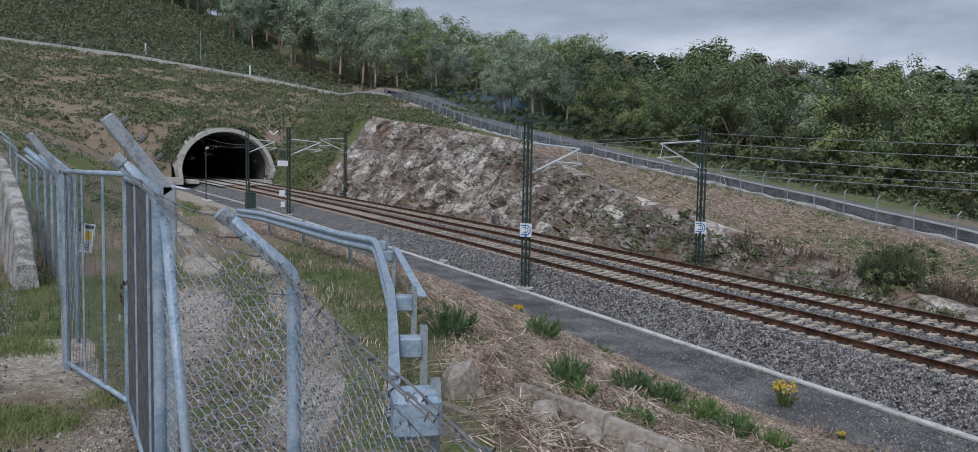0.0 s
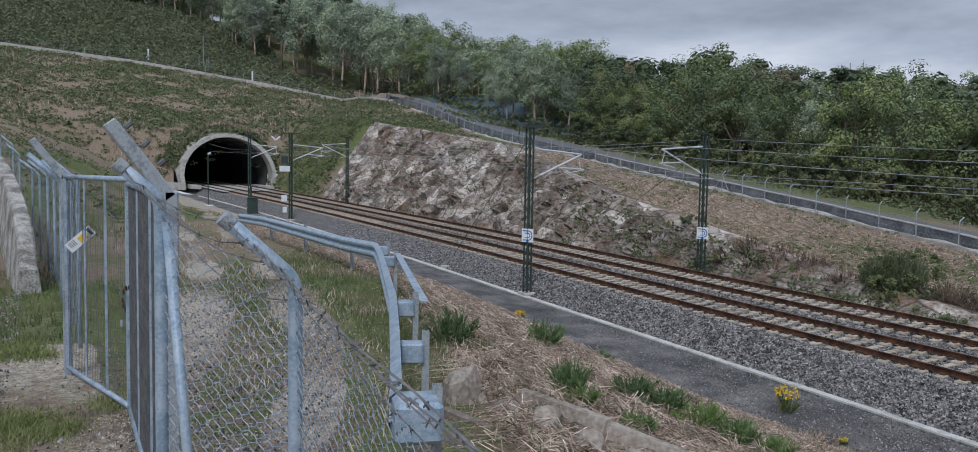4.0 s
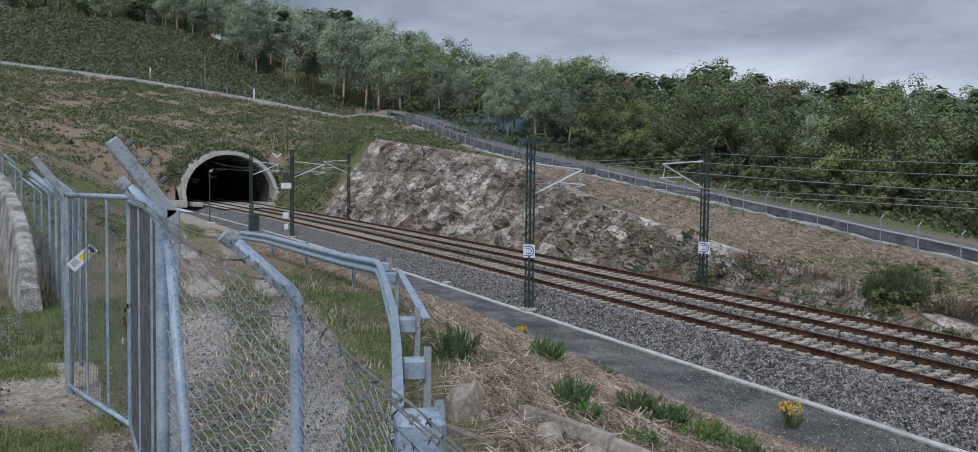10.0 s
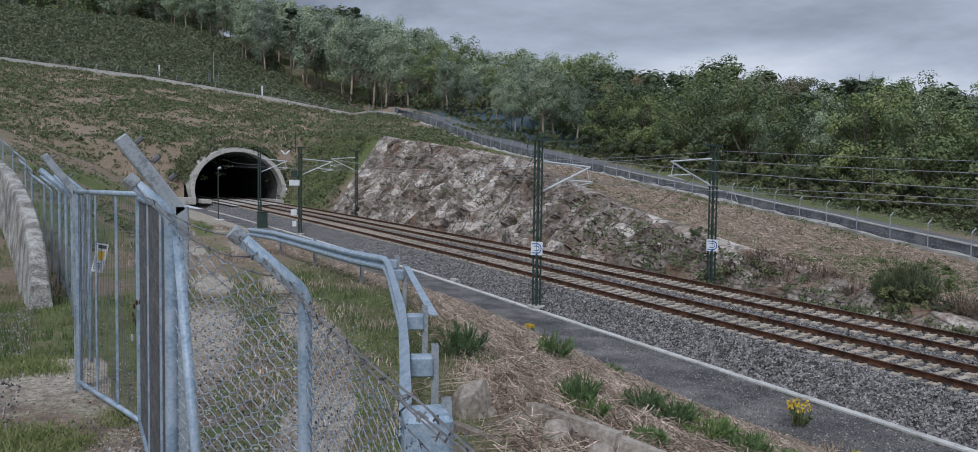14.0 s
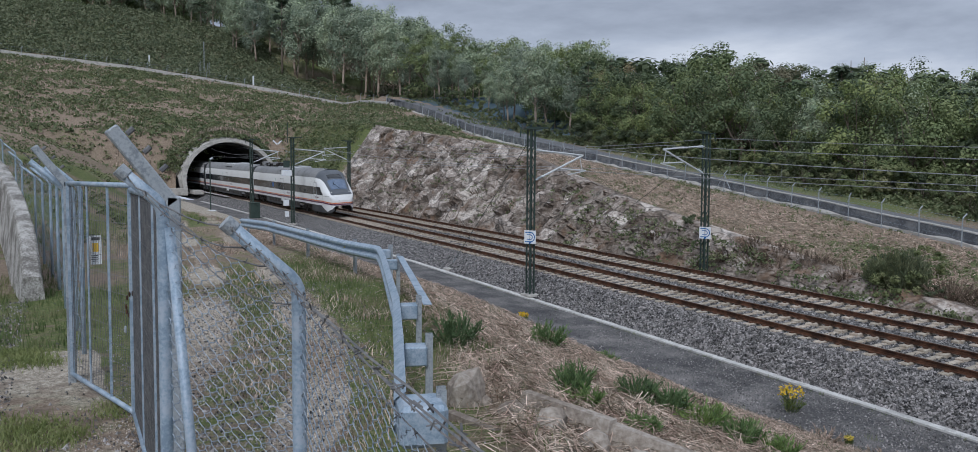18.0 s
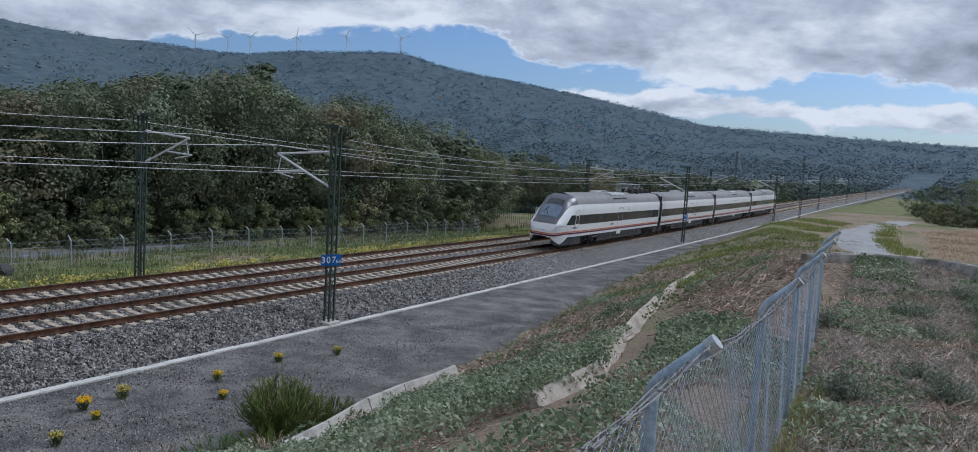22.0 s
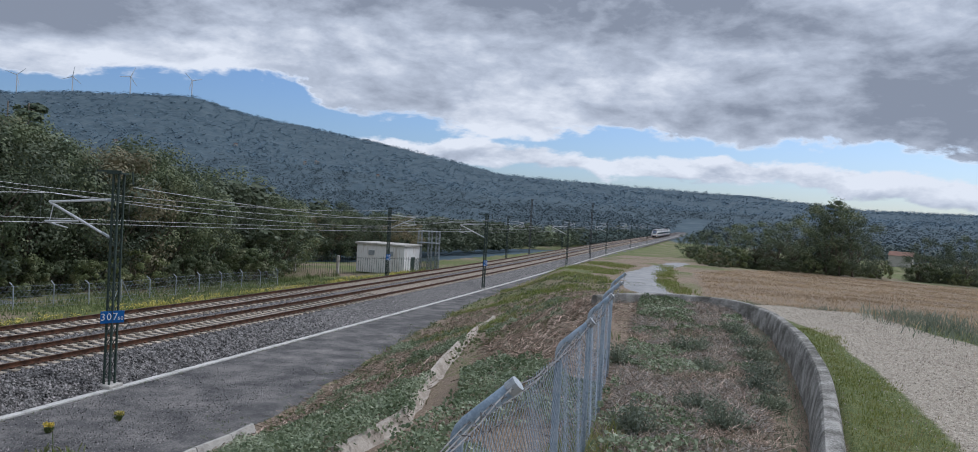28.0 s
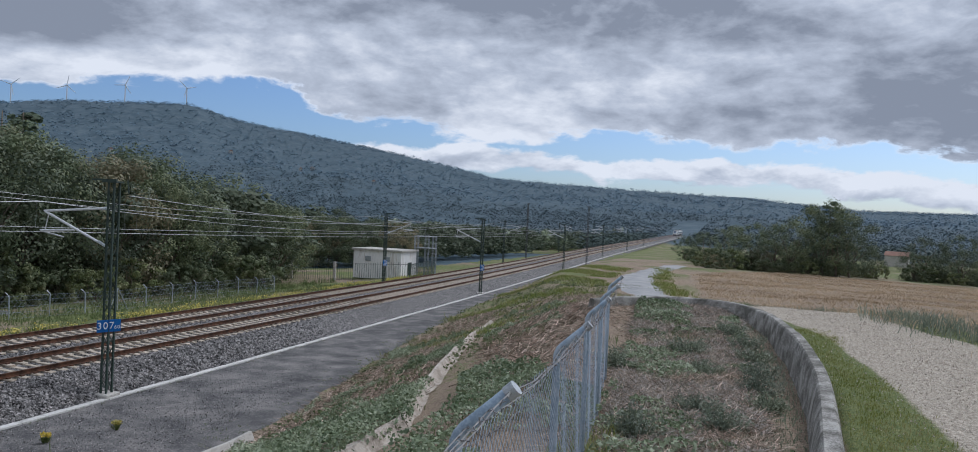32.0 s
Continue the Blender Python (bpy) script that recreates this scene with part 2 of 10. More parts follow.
MAT = dict(
    rail=material("rail_steel", [(0.045, 0.024, 0.016), (0.085, 0.042, 0.026), (0.15, 0.072, 0.042)], 0.7, 0.3, 3, 60, 0.2),
    rail_top=material("rail_top", [(0.30, 0.24, 0.20), (0.22, 0.16, 0.12)], 0.38, 0.8, 1.5, 60),
    sleeper=material("sleeper_concrete", [(0.29, 0.235, 0.18), (0.42, 0.36, 0.29), (0.52, 0.46, 0.38)], 0.9, 0, 6, 90, 0.3, vary=0.14),
    ballast=material("ballast_stone", [(0.028, 0.028, 0.030), (0.115, 0.11, 0.108), (0.32, 0.305, 0.295)], 0.92, 0, 7.0, 22, 1.0, 18),
    stone=material("ballast_loose", [(0.16, 0.152, 0.15), (0.30, 0.285, 0.272), (0.09, 0.086, 0.086)], 0.9, 0, 2, 30, island=0.85),
    path=material("path_gravel", [(0.052, 0.052, 0.055), (0.122, 0.118, 0.117), (0.26, 0.243, 0.23)], 0.95, 0, 0.7, 20, 1.0, 26, coarse=0.5),
    concrete=material("concrete", [(0.40, 0.38, 0.35), (0.52, 0.50, 0.46), (0.30, 0.285, 0.26)], 0.9, 0, 1.2, 30, 0.35),
    old_concrete=material("old_concrete", [(0.12, 0.115, 0.10), (0.25, 0.24, 0.22), (0.43, 0.415, 0.385)], 0.95, 0, 2.0, 34, 0.7),
    kerb=material("kerb_concrete", [(0.50, 0.49, 0.47), (0.62, 0.61, 0.58), (0.40, 0.39, 0.37)], 0.9, 0, 2.5, 40, 0.3, vary=0.08),
    galva=material("galvanised_steel", [(0.245, 0.32, 0.40), (0.34, 0.42, 0.505), (0.43, 0.49, 0.56)], 0.55, 0.2, 8, 60, 0.1, coords="object"),
    galva_dull=material("galvanised_dull", [(0.33, 0.36, 0.39), (0.44, 0.47, 0.49), (0.26, 0.285, 0.31)], 0.55, 0.35, 5, 50, 0.1),
    wire=material("fence_wire", [(0.24, 0.29, 0.35), (0.36, 0.42, 0.49)], 0.5, 0.35, 8, 60),
    barbed=material("barbed_wire", [(0.14, 0.14, 0.145), (0.24, 0.235, 0.23)], 0.6, 0.3, 9, 60),
    mast=material("mast_steel", [(0.040, 0.062, 0.052), (0.06, 0.085, 0.072), (0.03, 0.045, 0.04)], 0.6, 0.2, 3, 40),
    mast_grey=material("mast_grey", [(0.075, 0.08, 0.085), (0.11, 0.115, 0.12)], 0.6, 0.2, 3, 40),
    arm=material("cantilever_tube", [(0.58, 0.60, 0.61), (0.70, 0.72, 0.73)], 0.45, 0.2, 5, 60),
    insulator=material("insulator", [(0.62, 0.66, 0.68), (0.5, 0.55, 0.58)], 0.3, 0, 6, 50),
    cable=material("overhead_cable", [(0.30, 0.31, 0.32), (0.40, 0.41, 0.42)], 0.5, 0.3, 2, 20),
    sign_white=material("sign_white", [(0.80, 0.82, 0.84), (0.72, 0.74, 0.76)], 0.4, 0, 3, 30),
    sign_blue=material("sign_blue", [(0.012, 0.11, 0.36), (0.016, 0.14, 0.42)], 0.35, 0, 3, 30),
    parapet=material("weathered_parapet", [(0.085, 0.09, 0.10), (0.14, 0.145, 0.155), (0.22, 0.222, 0.225)], 0.95, 0, 0.9, 14, 0.5),
    asphalt=material("asphalt", [(0.125, 0.13, 0.14), (0.175, 0.178, 0.187), (0.095, 0.10, 0.11)], 0.92, 0, 0.3, 12, 0.4),
    # mountain leaf colours carry distance haze: paler and bluer from near to far
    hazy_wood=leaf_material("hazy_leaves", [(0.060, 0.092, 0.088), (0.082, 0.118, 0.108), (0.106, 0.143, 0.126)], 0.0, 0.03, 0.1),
    slope_wood=leaf_material("mid_hazy_leaves", [(0.080, 0.122, 0.145), (0.104, 0.150, 0.172), (0.130, 0.178, 0.196)], 0.0, 0.04, 0.1),
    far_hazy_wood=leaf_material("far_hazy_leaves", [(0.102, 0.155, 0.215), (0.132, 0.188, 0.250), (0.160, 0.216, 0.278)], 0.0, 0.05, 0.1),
    rock=None,
    # lining concrete coloured near black to hold the bore's shade; also dark soil heaps
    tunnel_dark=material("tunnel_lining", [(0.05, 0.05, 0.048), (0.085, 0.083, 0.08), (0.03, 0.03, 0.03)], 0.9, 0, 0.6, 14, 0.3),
    straw=material("dead_straw", [(0.20, 0.15, 0.11), (0.38, 0.305, 0.235), (0.60, 0.505, 0.41)], 0.9, 0, 3, 30, island=0.62),
    lane=material("lane_asphalt", [(0.25, 0.255, 0.26), (0.31, 0.31, 0.31), (0.36, 0.355, 0.35)], 0.9, 0, 0.5, 14, 0.3),
    hay=material("field_hay", [(0.31, 0.225, 0.125), (0.52, 0.39, 0.24), (0.66, 0.52, 0.35)], 0.9, 0, 0.10, 2, island=0.3),
    pale_gravel=material("pale_gravel", [(0.36, 0.305, 0.25), (0.54, 0.475, 0.40), (0.66, 0.60, 0.52)], 0.9, 0, 3, 30, island=0.3),
    gully=material("gully_soil", [(0.20, 0.165, 0.135), (0.31, 0.265, 0.22), (0.43, 0.385, 0.335)], 0.95, 0, 1.2, 18, 0.6),
    lawn=leaf_material("lawn_blades", [(0.17, 0.21, 0.05), (0.25, 0.28, 0.085), (0.33, 0.32, 0.14)], 0.0),
    heath=leaf_material("heather_leaves", [(0.165, 0.20, 0.14), (0.245, 0.285, 0.20), (0.32, 0.345, 0.26)], 0.15),
    clay=material("drain_clay", [(0.29, 0.25, 0.21), (0.40, 0.35, 0.30), (0.50, 0.45, 0.395)], 0.95, 0, 2.0, 22, 0.6),
    wall_dark=material("stained_wall", [(0.16, 0.148, 0.132), (0.31, 0.295, 0.27), (0.52, 0.50, 0.47)], 0.95, 0, 2.4, 30, 0.7),
    grass=leaf_material("grass_blades", [(0.10, 0.155, 0.04), (0.16, 0.21, 0.065), (0.24, 0.235, 0.11)]),
    bramble=leaf_material("bramble_leaves", [(0.080, 0.122, 0.066), (0.150, 0.198, 0.118), (0.275, 0.32, 0.23)], gloss=0.45),
    broom=leaf_material("broom_twigs", [(0.13, 0.22, 0.075), (0.23, 0.33, 0.125)]),
    flower_weed=leaf_material("yellow_green_weeds", [(0.24, 0.27, 0.05), (0.42, 0.38, 0.06), (0.58, 0.48, 0.07)], 0.0),
    flower=leaf_material("yellow_flowers", [(0.62, 0.47, 0.03), (0.72, 0.58, 0.06)]),
    bark=material("bark", [(0.13, 0.105, 0.08), (0.20, 0.165, 0.13), (0.08, 0.065, 0.05)], 0.95, 0, 2, 14, 0.6),
    pale_bark=material("eucalyptus_bark", [(0.34, 0.26, 0.20), (0.46, 0.38, 0.31), (0.22, 0.15, 0.11)], 0.85, 0, 0.8, 8, 0.3),
    euc=leaf_material("eucalyptus_leaves", [(0.22, 0.29, 0.20), (0.33, 0.395, 0.27), (0.42, 0.475, 0.33)]),
    # eucalyptus leaf colours darkened so tall crowns stand as silhouettes against the sky
    gum=leaf_material("silhouette_gum_leaves", [(0.13, 0.18, 0.115), (0.195, 0.25, 0.16), (0.26, 0.31, 0.205)]),
    gorse=leaf_material("gorse_leaves", [(0.105, 0.135, 0.072), (0.165, 0.195, 0.105), (0.225, 0.24, 0.14)], 0.1),
    oak=leaf_material("oak_leaves", [(0.110, 0.158, 0.068), (0.175, 0.228, 0.096), (0.245, 0.286, 0.130)], 0.34),
    # oak leaf colours again, browner and darkened to hold the trees' shaded side
    alder=leaf_material("shaded_oak_leaves", [(0.082, 0.116, 0.064), (0.130, 0.166, 0.090), (0.19, 0.218, 0.122)], 0.30),
    oak_dry=leaf_material("autumn_leaves", [(0.19, 0.185, 0.10), (0.26, 0.22, 0.13), (0.19, 0.21, 0.11)]),
    dead_wood=material("dead_wood", [(0.36, 0.32, 0.28), (0.50, 0.46, 0.42), (0.26, 0.23, 0.20)], 0.9, 0, 1.5, 20, 0.3),
    pine=leaf_material("pine_needles", [(0.095, 0.135, 0.085), (0.14, 0.18, 0.11)]),
    scrub=leaf_material("scrub_leaves", [(0.092, 0.125, 0.056), (0.150, 0.185, 0.085), (0.205, 0.215, 0.120)]),
)


# ---- mesh helpers ----
def mesh_np(name, verts, faces, smooth=False):
    me = bpy.data.meshes.new(name)
    v = np.asarray(verts, np.float32).reshape(-1, 3)
    f = np.asarray(faces, np.int32)
    me.vertices.add(len(v))
    me.vertices.foreach_set("co", v.ravel())
    me.loops.add(f.size)
    me.loops.foreach_set("vertex_index", f.ravel())
    me.polygons.add(len(f))
    me.polygons.foreach_set("loop_start", np.arange(len(f), dtype=np.int32) * f.shape[1])
    me.polygons.foreach_set("use_smooth", np.full(len(f), smooth))
    me.update(calc_edges=True)
    return me


def bm_mesh(name, bm, smooth=False):
    me = bpy.data.meshes.new(name)
    bm.normal_update()
    bm.to_mesh(me)
    bm.free()
    if smooth:
        me.polygons.foreach_set("use_smooth", np.ones(len(me.polygons), bool))
    return me


def thing(name, label, category, group="", kind="", at=None):
    ob = new(name)
    ob.empty_display_size = 0.2
    if at is not None:
        ob.matrix_basis = at
    return tagged(ob, label, category, group, kind)


def pieces(name, bm, mat, parent, label=""):
    """Every connected piece of bm as a part of its own."""
    left = set(bm.verts)
    out = []
    while left:
        todo = [left.pop()]
        grp = set(todo)
        while todo:
            for e in todo.pop().link_edges:
                for v in e.verts:
                    if v in left:
                        left.discard(v)
                        grp.add(v)
                        todo.append(v)
        one = bmesh.new()
        new_v = {v: one.verts.new(v.co) for v in grp}
        for f in {f for v in grp for f in v.link_faces}:
            one.faces.new([new_v[v] for v in f.verts])
        out.append(part(name, one, mat, parent, label))
    bm.free()
    return out


def part(name, data, mat, parent=None, label="", at=None, smooth=False):
    me = data if isinstance(data, bpy.types.Mesh) else bm_mesh(name, data, smooth)
    if mat is not None and not me.materials:
        for k in (mat if isinstance(mat, (list, tuple)) else [mat]):
            me.materials.append(MAT[k] if isinstance(k, str) else k)
    ob = new(name, me)
    if parent is not None:
        ob.parent = parent
    if at is not None:
        ob.matrix_basis = at
    if label:
        ob["label"] = label
    return ob


def box(bm, c, s, rot=None, bevel=0.0, mi=0):
    m = Matrix.Translation(c) @ (rot.to_4x4() if rot else Matrix()) @ Matrix.Diagonal((*s, 1))
    g = bmesh.ops.create_cube(bm, size=1, matrix=m)
    fs = {f for v in g["verts"] for f in v.link_faces}
    if bevel:
        es = {e for f in fs for e in f.edges}
        bmesh.ops.bevel(bm, geom=list(es), offset=bevel, segments=1, affect="EDGES")
    if mi:
        for v in g["verts"]:
            if v.is_valid:
                for f in v.link_faces:
                    f.material_index = mi
    return bm


def rod(bm, a, b, r, seg=8, r2=None, caps=True):
    a, b = Vector(a), Vector(b)
    d = b - a
    m = Matrix.Translation((a + b) / 2) @ d.to_track_quat("Z", "Y").to_matrix().to_4x4()
    bmesh.ops.create_cone(bm, cap_ends=caps, segments=seg, radius1=r, radius2=r if r2 is None else r2, depth=d.length, matrix=m)
    return bm


def tube(bm, pts, r, seg=8):
    """A round tube along a bent line."""
    pts = [Vector(p) for p in pts]
    rings = []
    for i, p in enumerate(pts):
        d = (pts[min(i + 1, len(pts) - 1)] - pts[max(i - 1, 0)]).normalized()
        side = d.cross(Vector((0, 0, 1)))
        if side.length < 0.05:
            side = d.cross(Vector((0, 1, 0)))
        side.normalize()
        upv = side.cross(d).normalized()
        rad = r[i] if isinstance(r, (list, tuple)) else r
        rings.append([bm.verts.new(p + rad * (math.cos(k * math.tau / seg) * side + math.sin(k * math.tau / seg) * upv)) for k in range(seg)])
    for a, b in zip(rings, rings[1:]):
        for k in range(seg):
            bm.faces.new((a[k], a[(k + 1) % seg], b[(k + 1) % seg], b[k]))
    bm.faces.new(rings[0][::-1])
    bm.faces.new(rings[-1])
    return bm


def lines_np(A, B, r, seg=3):
    """Thin prisms from A to B (n x 3 arrays) as vertices and quads."""
    A, B = np.asarray(A, float), np.asarray(B, float)
    d = B - A
    d /= np.linalg.norm(d, axis=1, keepdims=True) + 1e-9
    ref = np.where(np.abs(d[:, 2:3]) > 0.9, [[1.0, 0, 0]], [[0, 0, 1.0]])
    s = np.cross(d, ref)
    s /= np.linalg.norm(s, axis=1, keepdims=True)
    u = np.cross(s, d)
    r = np.broadcast_to(np.asarray(r, float), (len(A),))[:, None]
    V = []
    for P in (A, B):
        for k in range(seg):
            a = k * math.tau / seg
            V.append(P + r * (math.cos(a) * s + math.sin(a) * u))
    V = np.stack(V, 1).reshape(-1, 3)
    base = np.arange(len(A))[:, None] * 2 * seg
    F = np.concatenate([base + np.array([[k, (k + 1) % seg, seg + (k + 1) % seg, seg + k]]) for k in range(seg)], 0)
    return V, F


def joined(chunks):
    vs, fs, n = [], [], 0
    for v, f in chunks:
        vs.append(v)
        fs.append(np.asarray(f) + n)
        n += len(v)
    return np.concatenate(vs), np.concatenate(fs)


def smoothstep(x, a, b):
    t = np.clip((np.asarray(x, float) - a) / (b - a), 0, 1)
    return t * t * (3 - 2 * t)


def wobble(x, y, s, seed=0.0):
    """Cheap smooth noise in -1..1, for arrays."""
    x, y = np.asarray(x, float) / s, np.asarray(y, float) / s
    return (np.sin(x * 1.3 + 1.7 * np.sin(y * 0.9 + seed) + seed) + np.sin(y * 1.7 - 1.3 * np.sin(x * 1.1 - seed) + 2.1 * seed)
            + 0.6 * np.sin(2.7 * x + 1.9 * y + 3 * seed) + 0.6 * np.sin(-2.3 * x + 3.1 * y - seed)) / 3.2


# ---- the plan: the line of the railway and the lie of the land ----
def bend(x, k):
    x = np.asarray(x, float)
    return np.where(np.abs(x) > k, 2 * k * np.abs(x) - k * k, x * x)


def rail_y(x):
    x = np.asarray(x, float)
    return 21.94 - 0.000114 * bend(x, 250) - 0.00034 * bend(np.minimum(x + 65, 0), 60)


def rail_z(x):
    x = np.asarray(x, float)
    return np.where(x < -45, 1.288 - 0.0235 * (x + 45), -0.0252 * x + 0.000076 * bend(x, 160))


GAUGE, SPACING, CANT = 1.74, 4.4, 0.10
PORTAL_X = -118.5


def road_y(x):
    """The service road on the far side."""
    return np.interp(x, [-205, -150, -108, -81, -52, -25, 0, 40, 100, 300], [69, 69, 64, 60, 55, 48.5, 45.5, 43, 40.5, 30])


def road_drop(x):
    """How far the ground before the road lies below it."""
    return np.interp(x, [-178, -150, -110, -88, -60, -30, -4, 2], [1.5, 1.6, 1.3, 0.9, 0.5, 0.45, 0.30, 0.0])


def road_z(x):
    foot = np.interp(x, [-178, -159, -141, -124, -110, -98, -88, -71.5, -59, -49.6, -41.6, -35.3, -30.2, -27.5, -20.3, -15.4, -10.6, -5.7, -3, 0, 40, 70, 100, 300, 800],
                     [22.1, 18.9, 15.5, 12.5, 10.5, 9.2, 8.05, 6.15, 4.85, 3.8, 3.04, 2.34, 1.86, 1.58, 0.46, 0.04, -0.37, -0.8, -0.93, -1.0, -1.95, -2.7, -3.0, -6, -12])
    return foot + road_drop(x)


def cut_height(x):
    return np.interp(x, [-105, -90, -62, -50, -43, -33, -25, -18, 0], [10.5, 9.0, 6.9, 4.6, 3.4, 2.1, 1.1, 0.4, 0.1])


def top_z(x, y):
    """The hillside over the tunnel and beside the yard."""
    x, y = np.asarray(x, float), np.asarray(y, float)
    d = PORTAL_X - 2.0 - x - 0.06 * np.abs(y - 19)
    d = np.maximum(d, 0)
    over = 2.9 + 0.20 * np.clip(d - 108, 0, 90) + np.minimum(d * 1.0, 6.6 + d * 0.226) - 0.05 * (y - 18) * smoothstep(d, 10, 70)
    over = np.where(d > 0, np.minimum(over, 52 + 0.02 * d), -50)
    e = np.maximum(-x - 20, 0)
    edge = np.interp(x, [-118, -90, -60, -20], [12.6, 10.6, 5.6, 0.4])
    beside = np.minimum(0.115 * e, 34 + 0.02 * e)
    rise = 0.50 * np.maximum(edge - y, 0) * (1 + 0.12 * wobble(x, y, 5.0, 6.0))
    side = np.where(e > 0, 3.0 + beside * rise / (np.maximum(beside, 0.01) ** 4 + rise ** 4 + 1e-6) ** 0.25 - 8 * smoothstep(y - edge, 0, 2), -50)
    return np.maximum(over, side)


def ridge(az):
    a = np.degrees(az) % 360
    return np.interp(a, [0, 12, 21, 29, 33, 37, 43, 52, 64, 73, 83, 101, 118, 130, 150, 180, 215, 260, 300, 330, 342, 348, 355, 360],
                     [1.95, 2.4, 4.2, 5.3, 6.0, 5.82, 5.25, 5.4, 6.0, 5.9, 5.65, 5.0, 5.5, 5.0, 4.5, 3.0, 2.0, 1.2, 1.0, 1.2, 1.35, 1.35, 1.85, 1.95])


def land(x, y):
    x, y = np.asarray(x, float), np.asarray(y, float)
    ry, c = rail_y(x), rail_z(x)
    o = y - ry
    # near side
    toe = np.interp(x, [-110, -60, -32, -20, -5, 2, 13, 25, 48, 70, 100, 200], [-4.5, -5.5, -7.3, -6.4, -5.2, -5.4, -10.0, -9.8, -7.0, -5.0, -4.0, -4.0])
    yard = np.interp(x, [-95, -80, -60, -45, -10, 0, 6, 12, 18, 27, 40, 60, 110, 300], [3.0, 2.6, 2.7, 3.1, 3.4, 3.35, 2.9, 2.62, 2.55, 2.95, 1.5, 0.2, -1.0, -4.5])
    wall_y = np.interp(x, [4, 9.75, 13.94, 18.5, 23.4, 26.2], [-0.85, -1.9, -2.56, -2.92, -2.85, -2.25])
    yard = yard + np.interp(x, [2, 6, 14, 24, 30], [0, 0.1, 0.42, 0.25, 0]) * smoothstep(wall_y - y, -0.1, 0.3)
    brow = np.interp(x, [-95, -60, -29, -15, -8, -4.7, 0, 2, 20, 40, 70, 100, 400], [10, 9.2, 6.9, 6.3, 4.4, 3.0, 2.3, 2.2, 1.8, 3.0, 9.0, 12.5, 4])
    t_y = toe + ry
    path = c - 1.05
    k = np.clip((y - brow) / np.maximum(t_y - brow, 0.5), 0, 1)
    k = 0.75 * k + 0.25 * k * k * (3 - 2 * k)
    near = yard + (path - yard) * k
    near = near - 0.03 * np.maximum(-y - 6, 0) * smoothstep(x, 10, 40)
    # far side
    h = cut_height(x)
    foot = 8.3 + 1.1 * smoothstep(-x, 15, 22) * smoothstep(x, -99, -93)
    zf = c - 0.75
    crest_o = foot + 0.8 + 0.62 * h
    zr, oy = road_z(x), road_y(x) - ry
    face = zf + h * np.clip((o - foot) / (crest_o - foot), 0, 1)
    up = np.clip((o - crest_o) / np.maximum(oy - 3.2 - crest_o, 1), 0, 1)
    low = zr - road_drop(x)
    far = np.where(o < crest_o, face, (zf + h) + (low - zf - h) * (up * 0.6 + 0.4 * up * up * (3 - 2 * up)))
    far = np.where(o > oy - 1.5, zr - 0.15, far)
    past = o - oy - 3.4
    far = np.where(past > 0, zr - 0.15 + past * np.interp(x, [-150, -80, -30, 20, 200], [0.06, 0.03, -0.03, -0.045, -0.03]) * np.exp(-np.maximum(past, 0) / 300), far)
    z = np.where(o < foot - 3, near, far)
    z = np.where((o >= t_y - ry) & (o < foot), np.where(o < 7.0, path, zf), z)
    side = np.minimum(np.abs(o - 3), 400.0)
    lift = top_z(x, y)
    bore = (o > -5.2) & (o < 11.5) & (x > PORTAL_X - 3)
    z = np.where(bore, z, np.maximum(z, lift))
    r = np.hypot(x, y)
    az = np.arctan2(y, x)
    el = np.tan(np.radians(ridge(az)))
    far_w = smoothstep(r, 500, 2600)
    fade = smoothstep(r, 330, 900)
    z = z * (1 - fade) - 6.0 * fade
    hill = (el * 2600 + 11) * far_w * (1 - 0.3 * smoothstep(r, 2700, 4400))
    z = z + np.where(r > 500, hill * (1 + 0.05 * wobble(x, y, 180, 2.0) * (1 - smoothstep(r, 2200, 2600)) + 0.05 * wobble(x, y, 420, 4.0) * (1 - smoothstep(r, 2200, 2600))), 0)
    bank = c - 0.95 - 0.45 * np.maximum(np.abs(o - 3.0) - 6.5, 0)
    z = np.where((x > 150) & (x < 1110), np.maximum(z, bank), z)
    small = 0.05 * wobble(x, y, 1.1, 1.0) + 0.12 * wobble(x, y, 4.0, 3.0)
    flat = ((o > t_y - ry - 0.3) & (o < foot)) | (np.abs(y - road_y(x)) < 3.6)
    return z + np.where(flat, 0, small)


